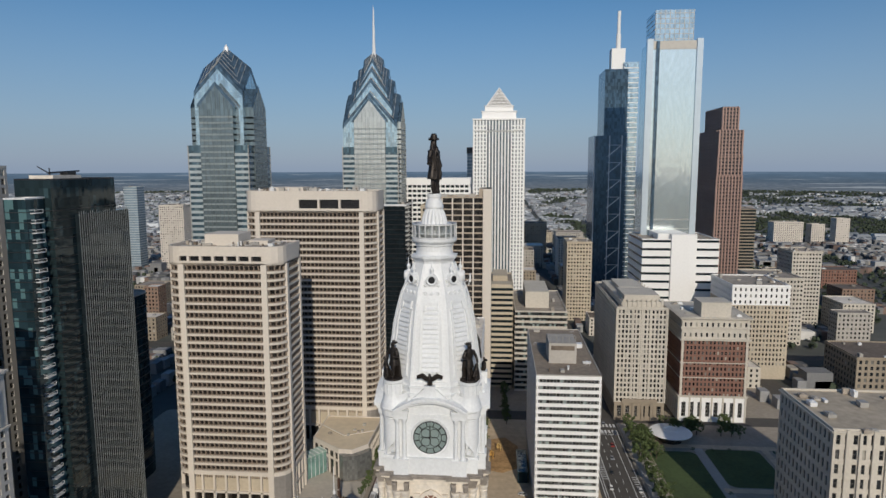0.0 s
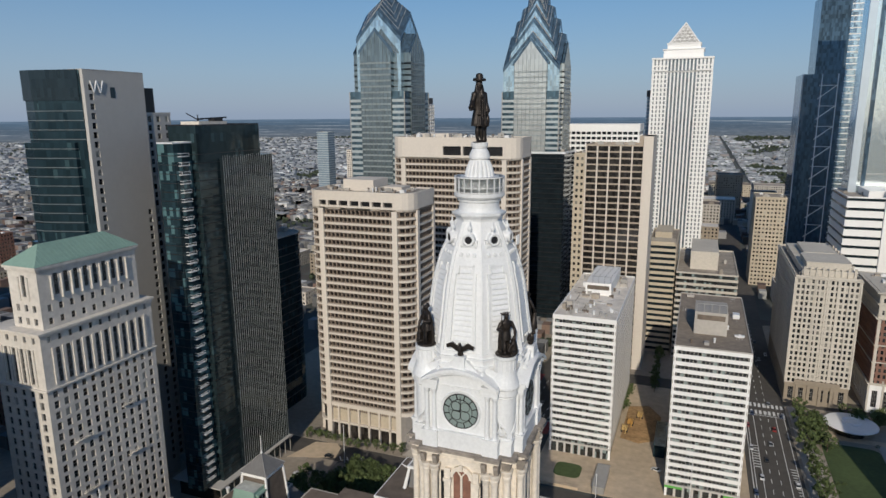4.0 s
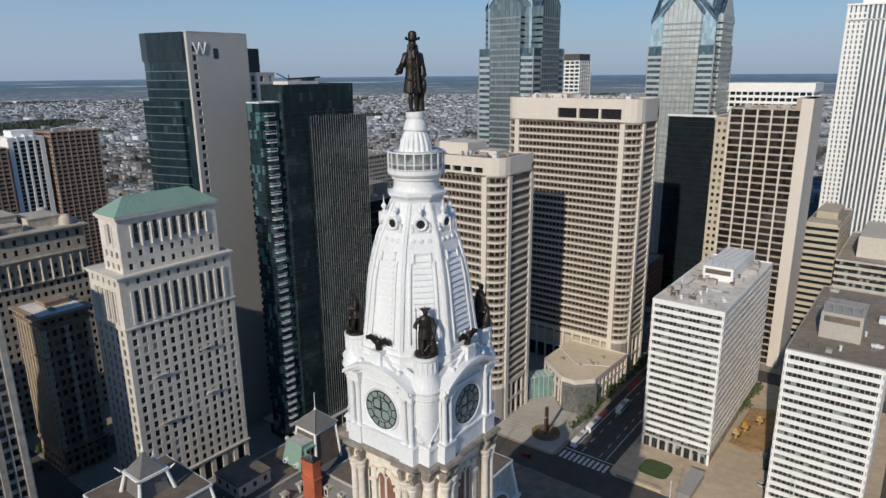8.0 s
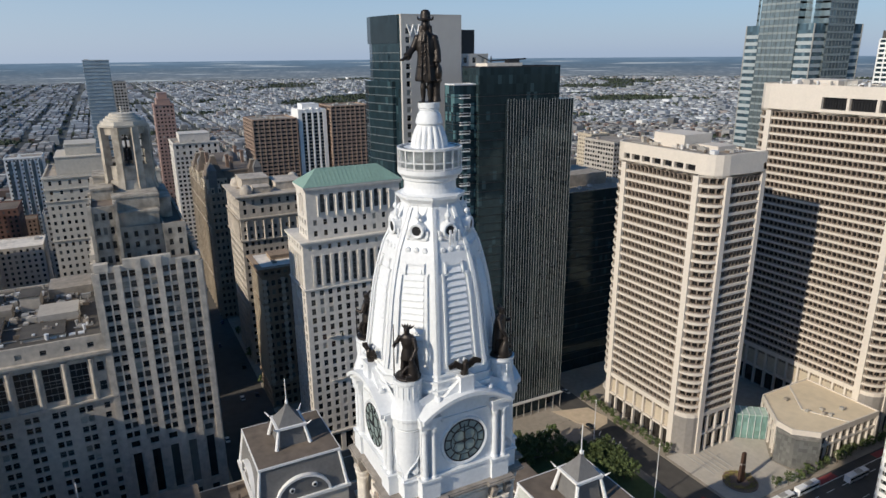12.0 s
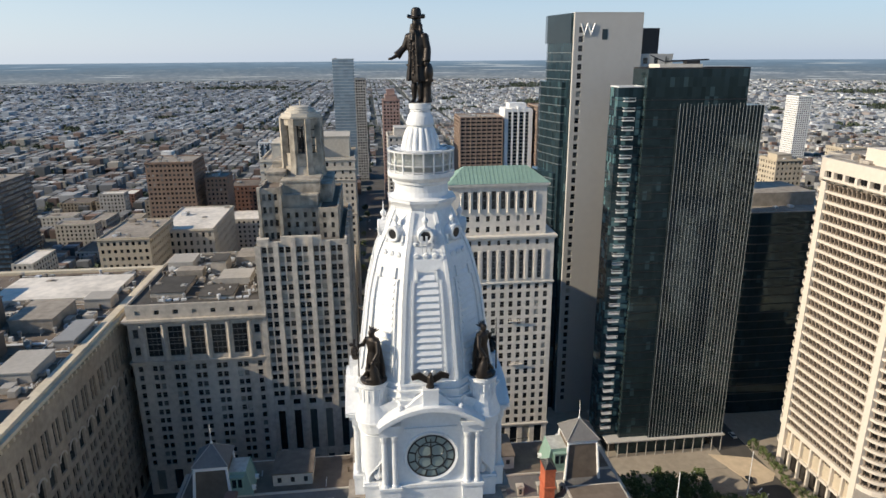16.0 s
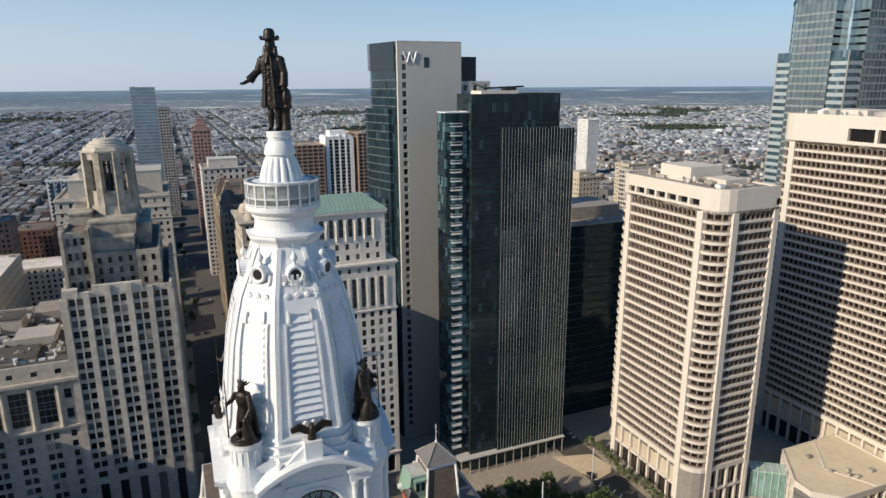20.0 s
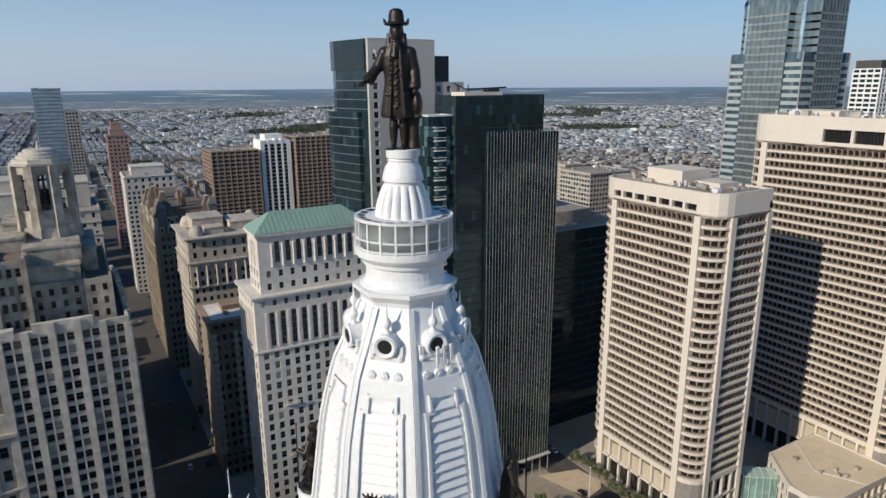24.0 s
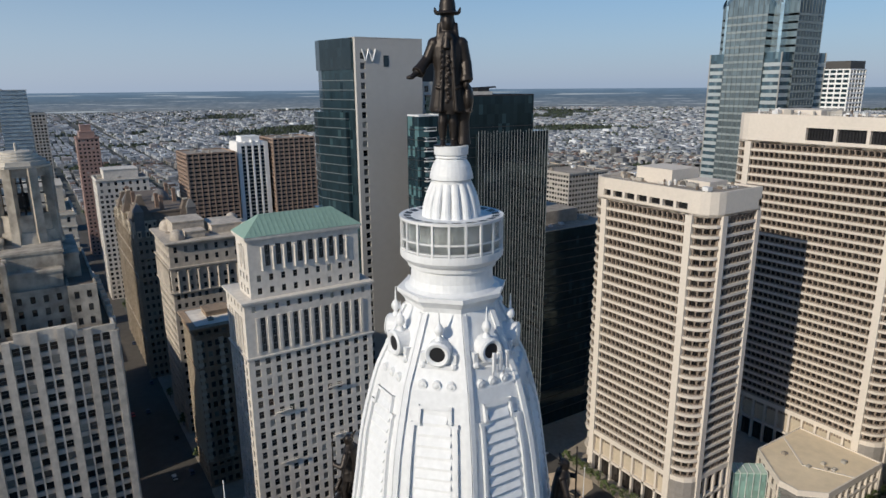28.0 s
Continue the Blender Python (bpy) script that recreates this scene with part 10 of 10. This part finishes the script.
for _ in range(4200):
    x, y = rf.uniform(-720, 560), rf.uniform(-420, 760)
    ang = math.degrees(math.atan2(-x, y))
    dist = math.hypot(x, y)
    if not (-38 < ang < 126) or dist > 760 or (x > 260 and y > 560) or (x > 330):
        continue
    w, d = rf.uniform(12, 36), rf.uniform(12, 36)
    h = rf.uniform(10, 26) if rf.random() < 0.8 else rf.uniform(26, 46)
    if abs(y) < 110 and x < -230:
        h *= 1.4
    if y < -110:
        h *= 0.6
    if free(x, x + w, y, y + d) and made < 162:
        TAKEN.append((x - 2, x + w + 2, y - 2, y + d + 2))
        filler(x, x + w, y, y + d, h, rf.choice(MATS), rf.choice([roof_grey, roof_dark, roof_white, roof_grey]))
        made += 1

# ---- the sea of row houses, and trees among them ----
house_mat = node_mat("house_mat", (0, 0, 0), 0.9, spread=0.15, grain=0.5, bump=0, pick="island", palette=((0.0, (0.38, 0.38, 0.375)), (0.14, (0.29, 0.29, 0.29)), (0.36, (0.2, 0.2, 0.2)), (0.58, (0.12, 0.12, 0.12)), (0.74, (0.22, 0.15, 0.12)), (0.84, (0.14, 0.1, 0.085)), (0.9, (0.4, 0.36, 0.3)), (0.95, (0.66, 0.65, 0.63))))
# distant houses: aerial haze is put into a paler, bluer palette
hazed_house_mat = node_mat("hazed_house_mat", (0, 0, 0), 0.9, spread=0.12, grain=0.3, bump=0, pick="island", palette=((0.0, (0.43, 0.455, 0.48)), (0.16, (0.34, 0.36, 0.385)), (0.42, (0.25, 0.27, 0.3)), (0.64, (0.18, 0.2, 0.225)), (0.82, (0.29, 0.26, 0.25)), (0.92, (0.66, 0.68, 0.7))))
rng = np.random.default_rng(5)
boxes, leaves = [], []
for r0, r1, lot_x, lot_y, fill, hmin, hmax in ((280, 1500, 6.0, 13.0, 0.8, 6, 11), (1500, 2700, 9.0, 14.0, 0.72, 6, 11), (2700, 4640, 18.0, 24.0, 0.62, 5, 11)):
    nx = np.arange(-r1, r1, lot_x)
    ny = np.arange(-r1, r1, lot_y)
    gx, gy = np.meshgrid(nx, ny, indexing="ij")
    gx, gy = gx.ravel(), gy.ravel()
    dist = np.hypot(gx, gy)
    ang = np.degrees(np.arctan2(-gx, gy))
    ok = (dist >= r0) & (dist < r1) & (ang > -36) & (ang < 124)
    # streets every so many lots; patches of green
    ok &= ~((gx < -215) & (gy < -80) & (dist < 1100) & (rng.random(len(gx)) < 0.12))
    ok &= (np.mod(gx, 126.0) > 13.0) & (np.mod(gy, 66.0) > 11.0)
    gx, gy, dist = gx[ok], gy[ok], dist[ok]
    patch = np.array([noise.noise(Vector((x * 0.0016, y * 0.0016, 3.3))) for x, y in zip(gx, gy)])
    fine = np.array([noise.noise(Vector((x * 0.008, y * 0.008, 8.1))) for x, y in zip(gx, gy)])
    parkland = (gx > 200) & (gy > 400)
    green = (fine > 0.4) | (parkland & (patch + 0.7 * fine > -0.02)) | (patch > 0.42) | ((gx < -230) & (gx > -760) & (gy < -90) & (fine > 0.15))
    keep = (~green) & (rng.random(len(gx)) < fill)
    for a, b, c, d in TAKEN:
        inside = (gx + lot_x > a) & (gx < b) & (gy + lot_y > c) & (gy < d)
        keep &= ~inside
        green &= ~inside
    hx, hy = gx[keep], gy[keep]
    n = len(hx)
    big = rng.random(n) < 0.03
    # houses of one row share their height and depth
    row = np.sin(np.floor(hx / 126.0) * 12.9898 + hy * 7.8233) * 4375.85
    row -= np.floor(row)
    w = lot_x * np.where(big, 3.0, 1.0)
    d = lot_y * (0.58 + 0.22 * row + rng.uniform(-0.05, 0.05, n)) * np.where(big, 1.6, 1)
    h = (hmin + (hmax - hmin) * 0.6 * row + rng.uniform(0, 0.9, n)) * np.where(big, rng.uniform(1.0, 2.0, n), 1)
    boxes.append(np.stack([hx, hx + w, hy, hy + d, h], 1))
    tk = (green & (rng.random(len(gx)) < {6.0: 0.36, 9.0: 0.42, 18.0: 0.42}[lot_x])) | (rng.random(len(gx)) < (0.05 if lot_x > 10 else 0.15))
    for a, b, c, d in TAKEN:
        tk &= ~((gx > a - 4) & (gx < b + 4) & (gy > c - 4) & (gy < d + 4))
    leaves.append(np.stack([gx[tk] + rng.uniform(0, lot_x, tk.sum()), gy[tk] + rng.uniform(0, lot_y, tk.sum()), np.full(tk.sum(), lot_x)], 1))
def box_mesh(b):
    n = len(b)
    x0, x1, y0, y1, h = b.T
    z = np.zeros(n)
    verts = np.stack([np.stack([x0, y0, z], 1), np.stack([x1, y0, z], 1), np.stack([x1, y1, z], 1), np.stack([x0, y1, z], 1), np.stack([x0, y0, h], 1), np.stack([x1, y0, h], 1), np.stack([x1, y1, h], 1), np.stack([x0, y1, h], 1)], 1).reshape(-1, 3)
    quad = np.array([(4, 5, 6, 7), (0, 1, 5, 4), (1, 2, 6, 5), (2, 3, 7, 6), (3, 0, 4, 7)])
    return verts, (np.arange(n)[:, None, None] * 8 + quad[None]).reshape(-1, 4)


def fast_mesh(name, verts, faces, mat):
    me = bpy.data.meshes.new(name)
    me.vertices.add(len(verts))
    me.vertices.foreach_set("co", verts.astype(np.float32).ravel())
    me.loops.add(faces.size)
    me.loops.foreach_set("vertex_index", faces.astype(np.int32).ravel())
    me.polygons.add(len(faces))
    me.polygons.foreach_set("loop_start", np.arange(0, faces.size, faces.shape[1], dtype=np.int32))
    me.polygons.foreach_set("material_index", np.zeros(len(faces), dtype=np.int32))
    me.polygons.foreach_set("use_smooth", np.zeros(len(faces), dtype=bool))
    me.materials.append(mat)
    me.update(calc_edges=True)
    return me


ob = new("row_houses", fast_mesh("row_houses", *box_mesh(boxes[0]), house_mat))
tagged(ob, "endless low row houses with pale and brick flat roofs", "row houses", kind="stuff")
ob = new("far_row_houses", fast_mesh("far_row_houses", *box_mesh(np.concatenate(boxes[1:])), hazed_house_mat))
tagged(ob, "distant row houses and sheds with painted haze, thinning towards the horizon", "row houses", kind="stuff")
lv = np.concatenate(leaves)
PER = 16
m = len(lv)
size = np.where(lv[:, 2] < 7, 3.6, np.where(lv[:, 2] < 10, 4.6, 5.5))
cen = np.repeat(np.stack([lv[:, 0], lv[:, 1], size * 1.1], 1), PER, 0)
sz = np.repeat(size, PER)
dirs = rng.normal(size=(m * PER, 3))
dirs /= np.linalg.norm(dirs, axis=1)[:, None]
p = cen + dirs * sz[:, None] * np.array([1.0, 1.0, 0.8]) * rng.uniform(0.5, 1.0, (m * PER, 1))
e = np.cross(dirs, rng.normal(size=(m * PER, 3)))
e /= np.linalg.norm(e, axis=1)[:, None]
f = np.cross(dirs, e)
s = (sz * rng.uniform(0.4, 0.7, m * PER))[:, None]
verts = np.stack([p + e * s, p + f * s, p - e * s, p - f * s], 1).reshape(-1, 3)
faces = np.arange(len(verts)).reshape(-1, 4)
ob = new("far_trees", fast_mesh("far_trees", verts, faces, hazed_leaf))
tagged(ob, "green street and yard trees scattered among the row houses", "trees", kind="stuff")
